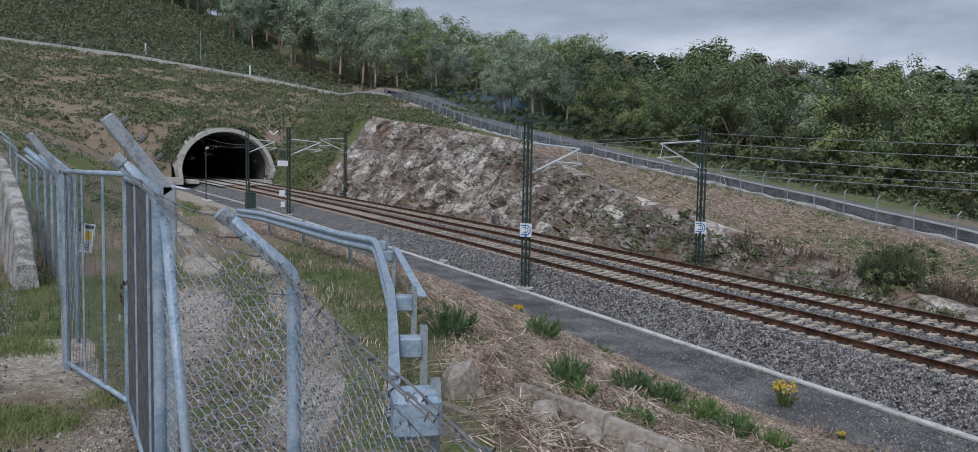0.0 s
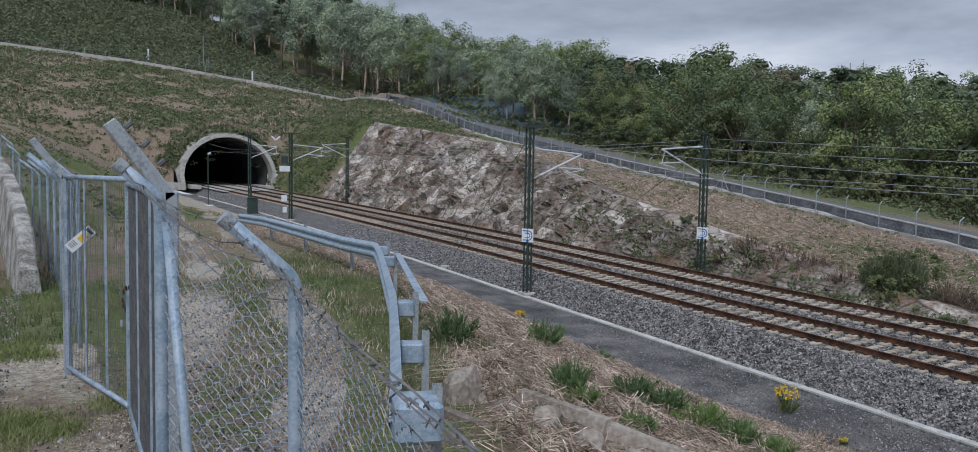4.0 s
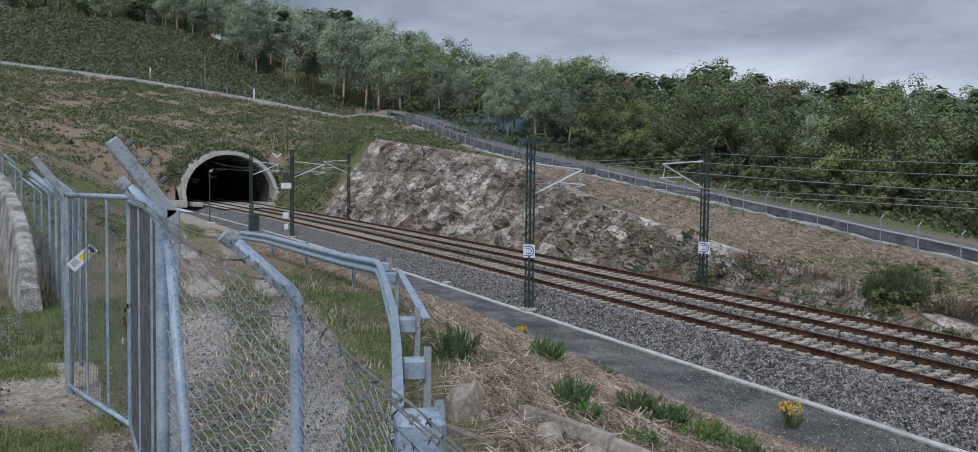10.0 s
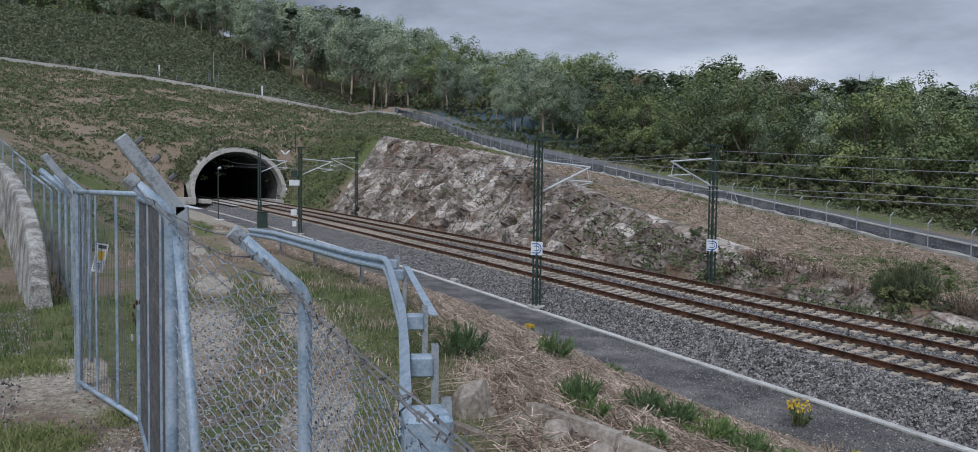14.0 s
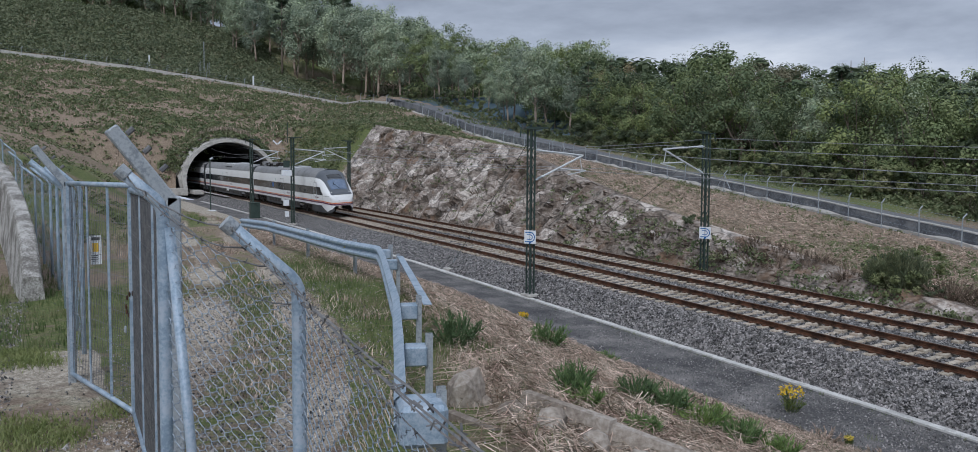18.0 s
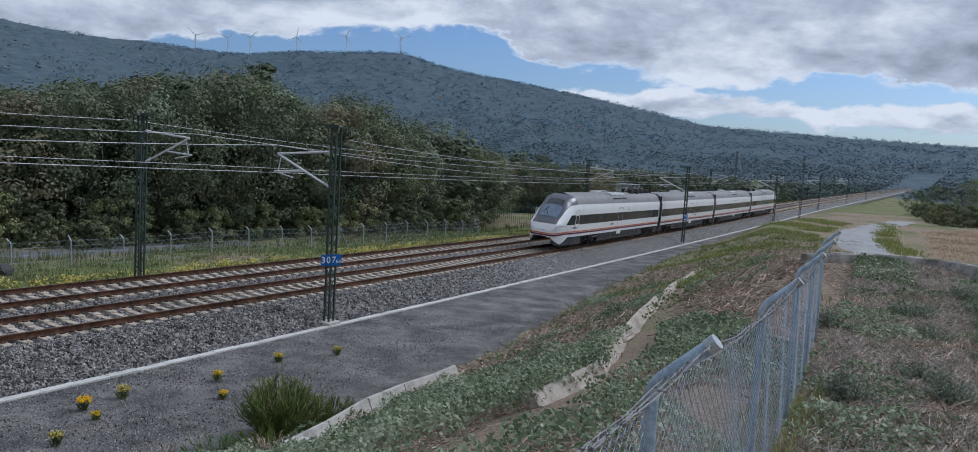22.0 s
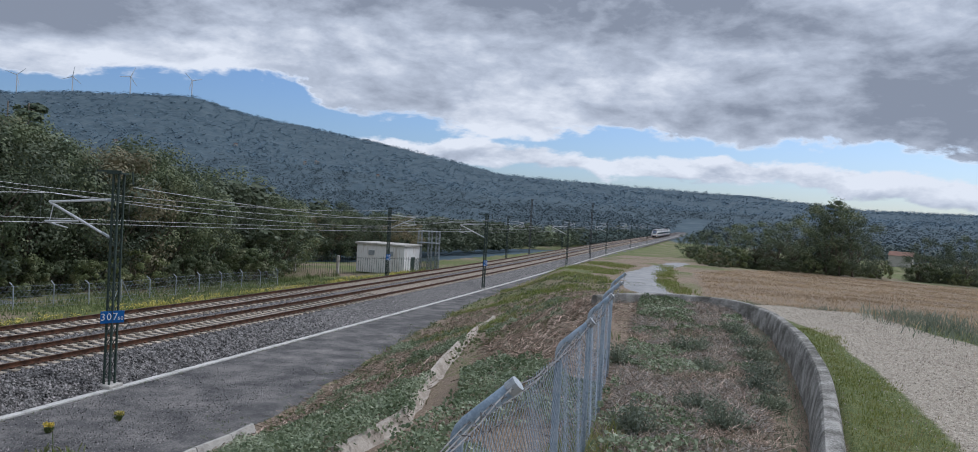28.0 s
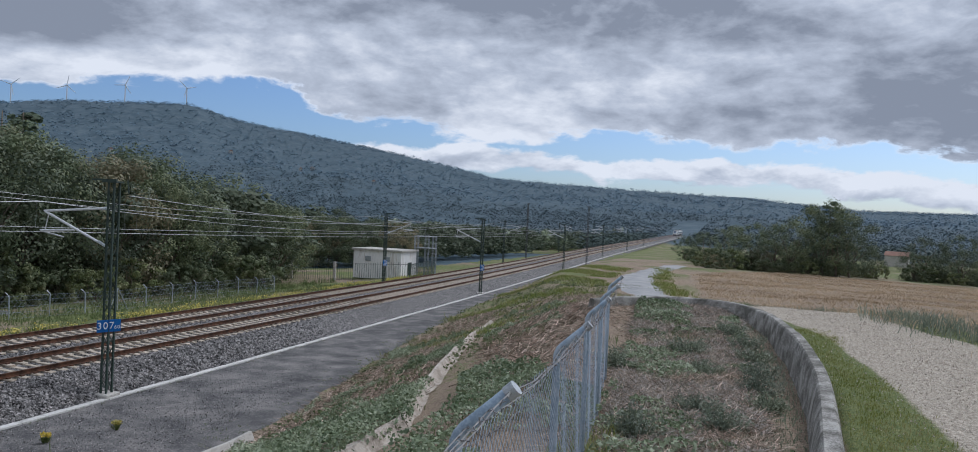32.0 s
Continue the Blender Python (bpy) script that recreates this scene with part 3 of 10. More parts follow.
# ---- ground ----
def ground_material():
    m = bpy.data.materials.new("ground_soil")
    m.use_nodes = True
    nt = m.node_tree
    N, L = nt.nodes.new, nt.links.new
    b = nt.nodes["Principled BSDF"]
    b.inputs["Roughness"].default_value, b.inputs["Specular IOR Level"].default_value = 0.95, 0.15
    pos = N("ShaderNodeNewGeometry").outputs["Position"]

    def nz(s, d=5, r=0.62):
        n = N("ShaderNodeTexNoise")
        n.inputs["Scale"].default_value, n.inputs["Detail"].default_value, n.inputs["Roughness"].default_value = s, d, r
        L(pos, n.inputs["Vector"])
        return n.outputs["Fac"]

    def ramp(fac, *stops):
        r = N("ShaderNodeValToRGB")
        L(fac, r.inputs[0])
        e = r.color_ramp.elements
        e[0].position, e[0].color = stops[0][0], (*stops[0][1], 1)
        e[1].position, e[1].color = stops[-1][0], (*stops[-1][1], 1)
        for p, c in stops[1:-1]:
            e.new(p).color = (*c, 1)
        return r.outputs[0]

    n1, n2 = nz(0.35), nz(3.0)
    mixn = N("ShaderNodeMath")
    mixn.operation = "ADD"
    for k_, q_ in enumerate((nz(16.0, 4), nz(62.0, 3))):
        hf = N("ShaderNodeMath")
        hf.operation = "MULTIPLY_ADD"
        L(q_, hf.inputs[0])
        hf.inputs[1].default_value, hf.inputs[2].default_value = 0.8, -0.15
        L(hf.outputs[0], mixn.inputs[k_])
    n3 = mixn.outputs[0]
    soil = ramp(n2, (0.3, (0.17, 0.13, 0.105)), (0.5, (0.235, 0.185, 0.145)), (0.7, (0.31, 0.255, 0.205)))
    dry = ramp(n3, (0.34, (0.13, 0.095, 0.068)), (0.5, (0.275, 0.212, 0.155)), (0.7, (0.40, 0.32, 0.245)))
    green = ramp(n3, (0.34, (0.075, 0.100, 0.038)), (0.5, (0.135, 0.165, 0.06)), (0.70, (0.24, 0.235, 0.11)))
    gravel = ramp(n3, (0.3, (0.19, 0.16, 0.13)), (0.5, (0.41, 0.36, 0.29)), (0.7, (0.64, 0.575, 0.485)))
    # far woodland colour with the blue of distance haze mixed in
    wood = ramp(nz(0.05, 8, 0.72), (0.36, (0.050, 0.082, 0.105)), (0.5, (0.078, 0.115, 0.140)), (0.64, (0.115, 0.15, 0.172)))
    at = N("ShaderNodeAttribute")
    at.attribute_name = "zone"
    sep = N("ShaderNodeSeparateColor")
    L(at.outputs["Color"], sep.inputs[0])

    def blend(base, top, w, noise_out, amount=0.7):
        k = N("ShaderNodeMath")
        k.operation = "MULTIPLY_ADD"
        L(noise_out, k.inputs[0])
        k.inputs[1].default_value, k.inputs[2].default_value = amount, -amount / 2
        s = N("ShaderNodeMath")
        L(w, s.inputs[0])
        L(k.outputs[0], s.inputs[1])
        mr = N("ShaderNodeMapRange")
        mr.interpolation_type = "SMOOTHSTEP"
        mr.inputs["From Min"].default_value, mr.inputs["From Max"].default_value = 0.32, 0.62
        L(s.outputs[0], mr.inputs["Value"])
        mx = N("ShaderNodeMix")
        mx.data_type = "RGBA"
        L(mr.outputs[0], mx.inputs["Factor"])
        L(base, mx.inputs[6])
        L(top, mx.inputs[7])
        return mx.outputs[2]

    col = blend(soil, dry, sep.outputs[1], n2, 0.8)
    col = blend(col, green, sep.outputs[0], n2, 1.1)
    col = blend(col, gravel, sep.outputs[2], n2, 0.6)
    alpha = at.outputs["Alpha"]
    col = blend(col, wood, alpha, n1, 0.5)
    L(col, b.inputs["Base Color"])
    bp = N("ShaderNodeBump")
    bp.inputs["Strength"].default_value, bp.inputs["Distance"].default_value = 0.8, 0.06
    L(nz(14.0, 6, 0.7), bp.inputs["Height"])
    L(bp.outputs[0], b.inputs["Normal"])
    return m


def yard_lane(x):
    """The middle of the two wheel tracks that lead from the gate to the tunnel."""
    return np.interp(x, [-112, -60, -32, -25, -20, -14, -10, -7.5, 0], [13, 8.4, 5.0, 4.4, 3.9, 2.9, 2.3, 1.4, -1.5])


def build_ground():
    na = 1200
    r = np.concatenate([np.linspace(0.0, 20, 74), np.geomspace(20.4, 160, 110), np.geomspace(164, 4600, 110)])
    a = np.linspace(0, math.tau, na, endpoint=False)
    R, A = np.meshgrid(r, a, indexing="ij")
    X, Y = R * np.cos(A) - 0.5 * np.exp(-R / 5), R * np.sin(A) - 0.4 * np.exp(-R / 5)
    Zz = land(X, Y)
    o = Y - rail_y(X)
    bed = (o > -3) & (o < 8.2) & (X > PORTAL_X - 3)
    Zz = np.where(bed, Zz - 0.25, Zz)
    far = smoothstep(R, 250, 420)
    bump_ = far * (1 - smoothstep(R, 2300, 2600) * 0.7)
    Zz = Zz + bump_ * (1.2 * wobble(X, Y, 31, 1.3) + 2.5 * wobble(X, Y, 83, 2.2) + 1.1 * rng.normal(size=X.shape)) * (np.abs(o) > 25)
    oc = np.clip(np.abs(o - 3.07), 0, 6.9)
    crown = float(rail_z(PORTAL_X)) + 1.5 + 0.94 * np.sqrt(6.9 ** 2 - oc ** 2)
    over = (np.abs(o - 3.07) < 6.9) & (X < PORTAL_X - 1.3) & (X > PORTAL_X - 60)
    Zz = np.where(over, np.maximum(Zz, crown), Zz)
    V = np.stack([X, Y, Zz], -1).reshape(-1, 3)
    i = np.arange(len(r) - 1)[:, None] * na
    j = np.arange(na)[None]
    F = np.stack([i + j, i + na + j, i + na + (j + 1) % na, i + (j + 1) % na], -1).reshape(-1, 4)
    # the bore stays open
    fx = V[F, 0]
    fo = (V[F, 1] - rail_y(fx)).mean(1)
    F = F[~((fo > -4.0) & (fo < 10.1) & (fx.max(1) > PORTAL_X - 1.3) & (fx.min(1) < PORTAL_X - 1.3))]
    me = mesh_np("ground", V, F, True)
    me.materials.append(ground_material())
    # zones: green, dry, gravel, haze-tinted far woodland
    w1, w2 = wobble(X, Y, 6, 5.0), wobble(X, Y, 2.2, 9.0)
    g = np.zeros_like(X) + 0.35 + 0.25 * w1
    d = np.zeros_like(X) + 0.55
    s = np.zeros_like(X)
    wd = np.zeros_like(X)
    ry = rail_y(X)
    edge_y = np.interp(X, [-60, -29, -15, -4.7, 0, 8], [8.5, 6.6, 6.2, 3.0, 2.2, 2.0])
    bank = (Y > edge_y) & (o < -4) & (X > -60) & (X < 7)
    u_lane = Y - yard_lane(X)
    wheel = np.minimum(np.abs(u_lane - 0.75), np.abs(u_lane + 0.75))
    yard_road = (X > -112) & (X < -2) & (wheel < 0.30 + 0.25 * w2 + 0.16 * w1)
    s = np.where((X < 9) & yard_road, 0.42 + 0.45 * w2, s)
    s = np.where((X > -11.0) & (X < 4) & (Y < 0.45) & (Y > -6), 0.66 + 0.40 * w1 + 0.45 * w2, s)
    verge = (X < -3) & (X > -80) & (Y < 9) & (Y > -12) & ~yard_road
    g = np.where(verge, 0.56 + 0.36 * w1 + 0.3 * w2, g)
    g = np.where(bank, 0.12 + 0.15 * w2, g)
    d = np.where(bank, 0.95, d)
    apron = (X < -62) & (X > PORTAL_X - 1) & (o < -4) & (o > -12)
    s = np.where(apron, 0.8, s)
    hill = X < PORTAL_X - 1
    g = np.where(hill, 0.36 + 0.36 * w1 + 0.15 * w2, g)
    d = np.where(hill, 0.6, d)
    cut = (o > 8) & (Y < road_y(X) - 3) & (X > PORTAL_X)
    g = np.where(cut, 0.16 + 0.25 * smoothstep(-X, 94, 102) + 0.30 * w1 + 0.012 * np.clip(X + 30, 0, 40), g)
    d = np.where(cut, 0.80, d)
    right = (X > 6) & (o < -5)
    g = np.where(right, 0.22 + 0.30 * w1 + 0.2 * smoothstep(X, 45, 65), g)
    d = np.where(right, np.where(Y < 0.9, 1.0, 0.6), d)
    g = np.where(right & (X > 34) & (Y > 1.5), 0.34 + 0.4 * w1 + 0.25 * w2, g)
    field = smoothstep(X, 16, 22) * smoothstep(-Y - np.interp(X, [18, 21, 25, 27, 32, 52], [7.6, 7.2, 6.2, 5.4, 4.6, 2.6]), 0, 0.8) * (1 - smoothstep(R - np.interp(-np.degrees(np.arctan2(Y, X)), [1, 2.5, 7, 12], [108, 116, 150, 162]), 0, 8))
    g = g * (1 - field) + (0.10 + 0.12 * w1) * field
    d = d * (1 - field) + field
    lane = smoothstep(X, -12, -6) * (1 - smoothstep(X, 52, 58)) * (1 - smoothstep(np.abs(Y - np.interp(X, [-10, 4, 11, 17, 21.6, 24.7, 27.5, 32, 40, 52], [-4.2, -5.0, -5.3, -5.7, -5.65, -4.9, -4.1, -3.0, -1.8, -1])), 1.4, 2.0))
    wall_line = np.interp(X, [4, 9.75, 13.94, 18.5, 23.4, 26.2], [-0.85, -1.9, -2.56, -2.92, -2.85, -2.25])
    lawn = smoothstep(X, 1, 4) * (1 - smoothstep(X, 23, 27)) * smoothstep(wall_line - Y, 0.0, 0.35) * (1 - smoothstep(-Y, 7, 9))
    g = g * (1 - lawn) + (0.92 + 0.1 * w1) * lawn
    s = np.maximum(s, lane * (0.92 + 0.1 * w2))
    g = g * (1 - 0.4 * lane)
    strip = (o > 8) & (Y > road_y(X) - 9) & (Y < road_y(X) + 9) & (X > -30)
    g = np.where(strip & (X > -12), 0.28 + 0.26 * smoothstep(X, -4, 12) + 0.35 * w1, g)
    behind = (Y > road_y(X) + 2.6) & (X > -190)
    g = np.where(behind, 0.55 + 0.3 * w1, g)
    # the haze-tinted woodland colour takes over farther from the eye
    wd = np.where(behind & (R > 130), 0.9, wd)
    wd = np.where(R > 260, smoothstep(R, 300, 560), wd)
    g = np.where((R > 180) & (X > 0), 0.6 + 0.3 * w1, g)
    g = np.where(cut & (X < -98 + 4 * w1), 0.6 + 0.3 * w1, g)
    g = np.where(hill, 0.24 + 0.35 * w1 + 0.2 * w2, g)
    g = np.where((X < -215) & (R > 215), 0.52 + 0.3 * w1, g)
    wd = np.where((X < -215) & (R > 215) & (R < 330), 0.0, wd)
    col = np.stack([g, d, s, wd], -1).reshape(-1, 4).astype(np.float32)
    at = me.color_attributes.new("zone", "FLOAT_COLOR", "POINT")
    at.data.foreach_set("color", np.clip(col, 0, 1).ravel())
    ob = new("ground", me)
    tagged(ob, "hilly ground with dry grass, soil, gravel and distant wooded ridges", "ground", kind="structure")


build_ground()


# ---- track ----
def along(x0, x1, step=2.0):
    return np.arange(x0, x1 + 0.01, step)


def sweep(xs, prof, closed=False):
    """prof: (offset from the near rail, height over its top) pairs, swept along the line."""
    xs = np.asarray(xs, float)
    ry, rz = rail_y(xs), rail_z(xs)
    p = np.asarray(prof, float)
    V = np.stack([np.repeat(xs[:, None], len(p), 1), ry[:, None] + p[None, :, 0], rz[:, None] + p[None, :, 1]], -1)
    n = len(p)
    k = n if closed else n - 1
    i = np.arange(len(xs) - 1)[:, None] * n
    j = np.arange(k)[None]
    F = np.stack([i + j, i + (j + 1) % n, i + n + (j + 1) % n, i + n + j], -1).reshape(-1, 4)
    return V.reshape(-1, 3), F


TRACK_X = np.concatenate([along(-470, -130, 10), along(-126, 160, 2), along(170, 1100, 10)])


def build_track():
    bed = thing("ballast_bed", "grey crushed stone ballast bed under two tracks", "ballast", kind="structure")
    prof = [(-2.35, -1.06), (-1.05, -0.34), (-0.75, -0.28), (0.87, -0.225), (2.6, -0.14), (3.05, -0.34), (3.6, -0.30), (5.27, -0.225), (7.0, -0.14), (7.4, -0.28), (8.6, -0.80)]
    fine = []
    for (a, b) in zip(prof, prof[1:]):
        n = max(1, int(abs(b[0] - a[0]) / 0.18))
        fine += [(a[0] + (b[0] - a[0]) * k / n, a[1] + (b[1] - a[1]) * k / n) for k in range(n)]
    fine.append(prof[-1])
    xs = np.concatenate([along(-470, -62, 4), along(-60, 60, 0.22), along(62, 1100, 6)])
    V, F = sweep(xs, fine)
    jig = rng.normal(size=len(V)) * np.where(np.abs(V[:, 0]) < 61, 0.022, 0.0)
    V[:, 2] += jig
    V[:, 1] += rng.normal(size=len(V)) * 0.02 * (np.abs(V[:, 0]) < 61)
    part("stone_surface", mesh_np("ballast", V, F), "ballast", bed)
    # loose stones on the shoulder and between the rails
    n = 90000
    x = rng.uniform(-48, 48, n) * rng.uniform(0.35, 1, n)
    o = np.where(rng.random(n) < 0.6, rng.uniform(-2.4, -0.1, n), rng.uniform(-0.1, 7.6, n))
    z = np.interp(o, [p[0] for p in prof], [p[1] for p in prof]) + 0.012
    C = np.stack([x, rail_y(x) + o, rail_z(x) + z], -1)
    s = rng.uniform(0.018, 0.042, n)[:, None]
    tet = np.array([(1, 1, 1), (1, -1, -1), (-1, 1, -1), (-1, -1, 1)], float)
    q = rng.normal(size=(n, 4))
    q /= np.linalg.norm(q, axis=1, keepdims=True)
    w, a, b, c = q.T
    Rm = np.stack([1 - 2 * (b * b + c * c), 2 * (a * b - w * c), 2 * (a * c + w * b), 2 * (a * b + w * c), 1 - 2 * (a * a + c * c), 2 * (b * c - w * a),
                   2 * (a * c - w * b), 2 * (b * c + w * a), 1 - 2 * (a * a + b * b)], -1).reshape(-1, 3, 3)
    T = np.einsum("nij,kj->nki", Rm, tet) * s[:, :, None] + C[:, None]
    base = np.arange(n)[:, None] * 4
    F = np.concatenate([base + np.array([t]) for t in ((0, 1, 2), (0, 3, 1), (0, 2, 3), (1, 3, 2))])
    st = part("loose_stones", mesh_np("stones", T.reshape(-1, 3), F), "stone", bed)
    st["kind"] = "stuff"
    # path with its kerb line
    xs = np.concatenate([along(-116, -62, 3), along(-60, 60, 1.0), along(62, 600, 5)])
    toe = np.interp(xs, [-110, -60, -32, -20, -5, 2, 13, 25, 48, 70, 100, 200], [-4.5, -5.5, -7.3, -6.4, -5.2, -5.4, -10.0, -9.8, -7.0, -5.0, -4.0, -4.0]) - 0.5
    V, F = [], []
    m = 14
    for i_, x in enumerate(xs):
        for k in range(m):
            o_ = -1.6 + (toe[i_] + 1.6) * k / (m - 1)
            edge = 0.10 * max(0.0, (k - m + 3)) / 2
            V.append((x, rail_y(x) + o_, rail_z(x) - 1.035 + 0.012 * wobble(x, o_, 1.2, 4.0) - edge * 0.5))
    F = np.stack([(np.arange(len(xs) - 1)[:, None] * m + np.arange(m - 1)[None] + k) for k in (0, 1, m + 1, m)], -1).reshape(-1, 4)
    tagged(part("path", mesh_np("path", V, F, True), "path"), "dark grey compacted gravel service path beside the track", "path", kind="structure")
    kerb = thing("kerb_line", "pale concrete cable duct covers in a long line", "kerb", kind="structure")
    me = bm_mesh("kerb_stone", box(bmesh.new(), (0, 0, 0), (0.992, 0.27, 0.10), bevel=0.008))
    me.materials.append(MAT["kerb"])
    for x in np.arange(-45, 75, 1.0):
        sl = math.degrees(math.atan2(rail_z(x + 1) - rail_z(x), 1))
        part("kerb_stone", me, None, kerb, at=pose(x, float(rail_y(x)) - 2.52 + random.uniform(-.012, .012), float(rail_z(x)) - 1.03 + random.uniform(-.006, .006), 0, -sl, 0))
    for a_, b_ in ((-112, -45.5), (74.5, 700)):
        xs = along(a_, b_, 3.5)
        V, F = sweep(xs, [(-2.655, -1.06), (-2.655, -0.985), (-2.385, -0.985), (-2.385, -1.06)])
        part("kerb_run", mesh_np("kerb_run", V, F), "kerb", kerb)
    slab = part("duct_cover", box(bmesh.new(), (0, 0, 0), (2.3, 0.36, 0.09), bevel=0.01), "old_concrete")
    slab.matrix_basis = pose(-6.0, float(rail_y(-6)) - 2.12, float(rail_z(-6)) - 1.0)
    tagged(slab, "loose weathered concrete slab lying beside the kerb line", "slab")

    # rails and sleepers
    sleeper_bm = bmesh.new()
    for sy in (-1, 1):
        box(sleeper_bm, (0, sy * 0.87, 0.0), (0.28, 0.78, 0.20), bevel=0.02)
    box(sleeper_bm, (0, 0, -0.03), (0.22, 1.0, 0.15), bevel=0.01)
    for sy in (-1, 1):
        for s2 in (-1, 1):
            box(sleeper_bm, (0, sy * 0.87 + s2 * 0.14, 0.115), (0.13, 0.10, 0.04), mi=1)
    s_me = bm_mesh("sleeper", sleeper_bm)
    s_me.materials.append(MAT["sleeper"])
    s_me.materials.append(MAT["rail"])
    tilt = math.degrees(math.atan(CANT / GAUGE))
    for name, o0 in (("track_near", 0.0), ("track_far", SPACING)):
        tr = thing(name, "railway track with rusty rails on pale concrete sleepers", "track", kind="structure")
        for r_ in (0, 1):
            o_ = o0 + r_ * GAUGE
            h = CANT * r_
            foot = [(-0.075, -0.172), (-0.075, -0.160), (-0.012, -0.145), (-0.012, -0.045), (-0.036, -0.035), (-0.036, -0.006), (-0.028, 0.0)]
            prof_r = [(o_ + y, h + z) for y, z in foot] + [(o_ - y, h + z) for y, z in foot[::-1]]
            V, F = sweep(TRACK_X, prof_r, True)
            part("rail", mesh_np("rail", V, F), "rail", tr)
            V, F = sweep(TRACK_X, [(o_ - 0.027, h + 0.002), (o_ + 0.027, h + 0.002)])
            part("running_surface", mesh_np("running", V, F), "rail_top", tr, "worn shiny strip on the rail head")
        x = -60.0
        while x < 60.0:
            part("sleeper", s_me, None, tr, at=pose(x, float(rail_y(x)) + o0 + 0.87, float(rail_z(x)) + CANT / 2 - 0.275, tilt, 0, random.uniform(-.4, .4)))
            x += 0.6 if abs(x) < 45 else 0.8
        # the rest in one mesh
        xs = np.concatenate([np.arange(-140, -60, 0.6), np.arange(60.4, 420, 0.6)])
        bx = np.array([(sx * .13, sy * 1.27, sz) for sx in (-1, 1) for sy in (-1, 1) for sz in (-0.1, 0.1)])
        P = np.stack([xs, rail_y(xs) + o0 + 0.87, rail_z(xs) + CANT / 2 - 0.275], -1)
        Vb = bx[None] + P[:, None]
        Vb[:, :, 2] += bx[None, :, 1] * CANT / GAUGE
        fb = np.array([(0, 1, 3, 2), (4, 6, 7, 5), (0, 4, 5, 1), (2, 3, 7, 6), (1, 5, 7, 3)])
        F = (np.arange(len(xs))[:, None, None] * 8 + fb[None]).reshape(-1, 4)
        rest = part("far_sleepers", mesh_np("far_sleepers", Vb.reshape(-1, 3), F), "sleeper", tr)
        rest["kind"] = "stuff"


build_track()


# ---- tunnel ----
def arch(n, r, spring):
    """Half-round arch outline with upright feet, from one foot to the other: (across, up)."""
    pts = [(-r * 0.96, 0.0)]
    for k in range(n + 1):
        a = math.pi * (1 - k / n)
        pts.append((r * math.cos(a), spring + (r * 0.92) * math.sin(a)))
    pts.append((r * 0.96, 0.0))
    return pts


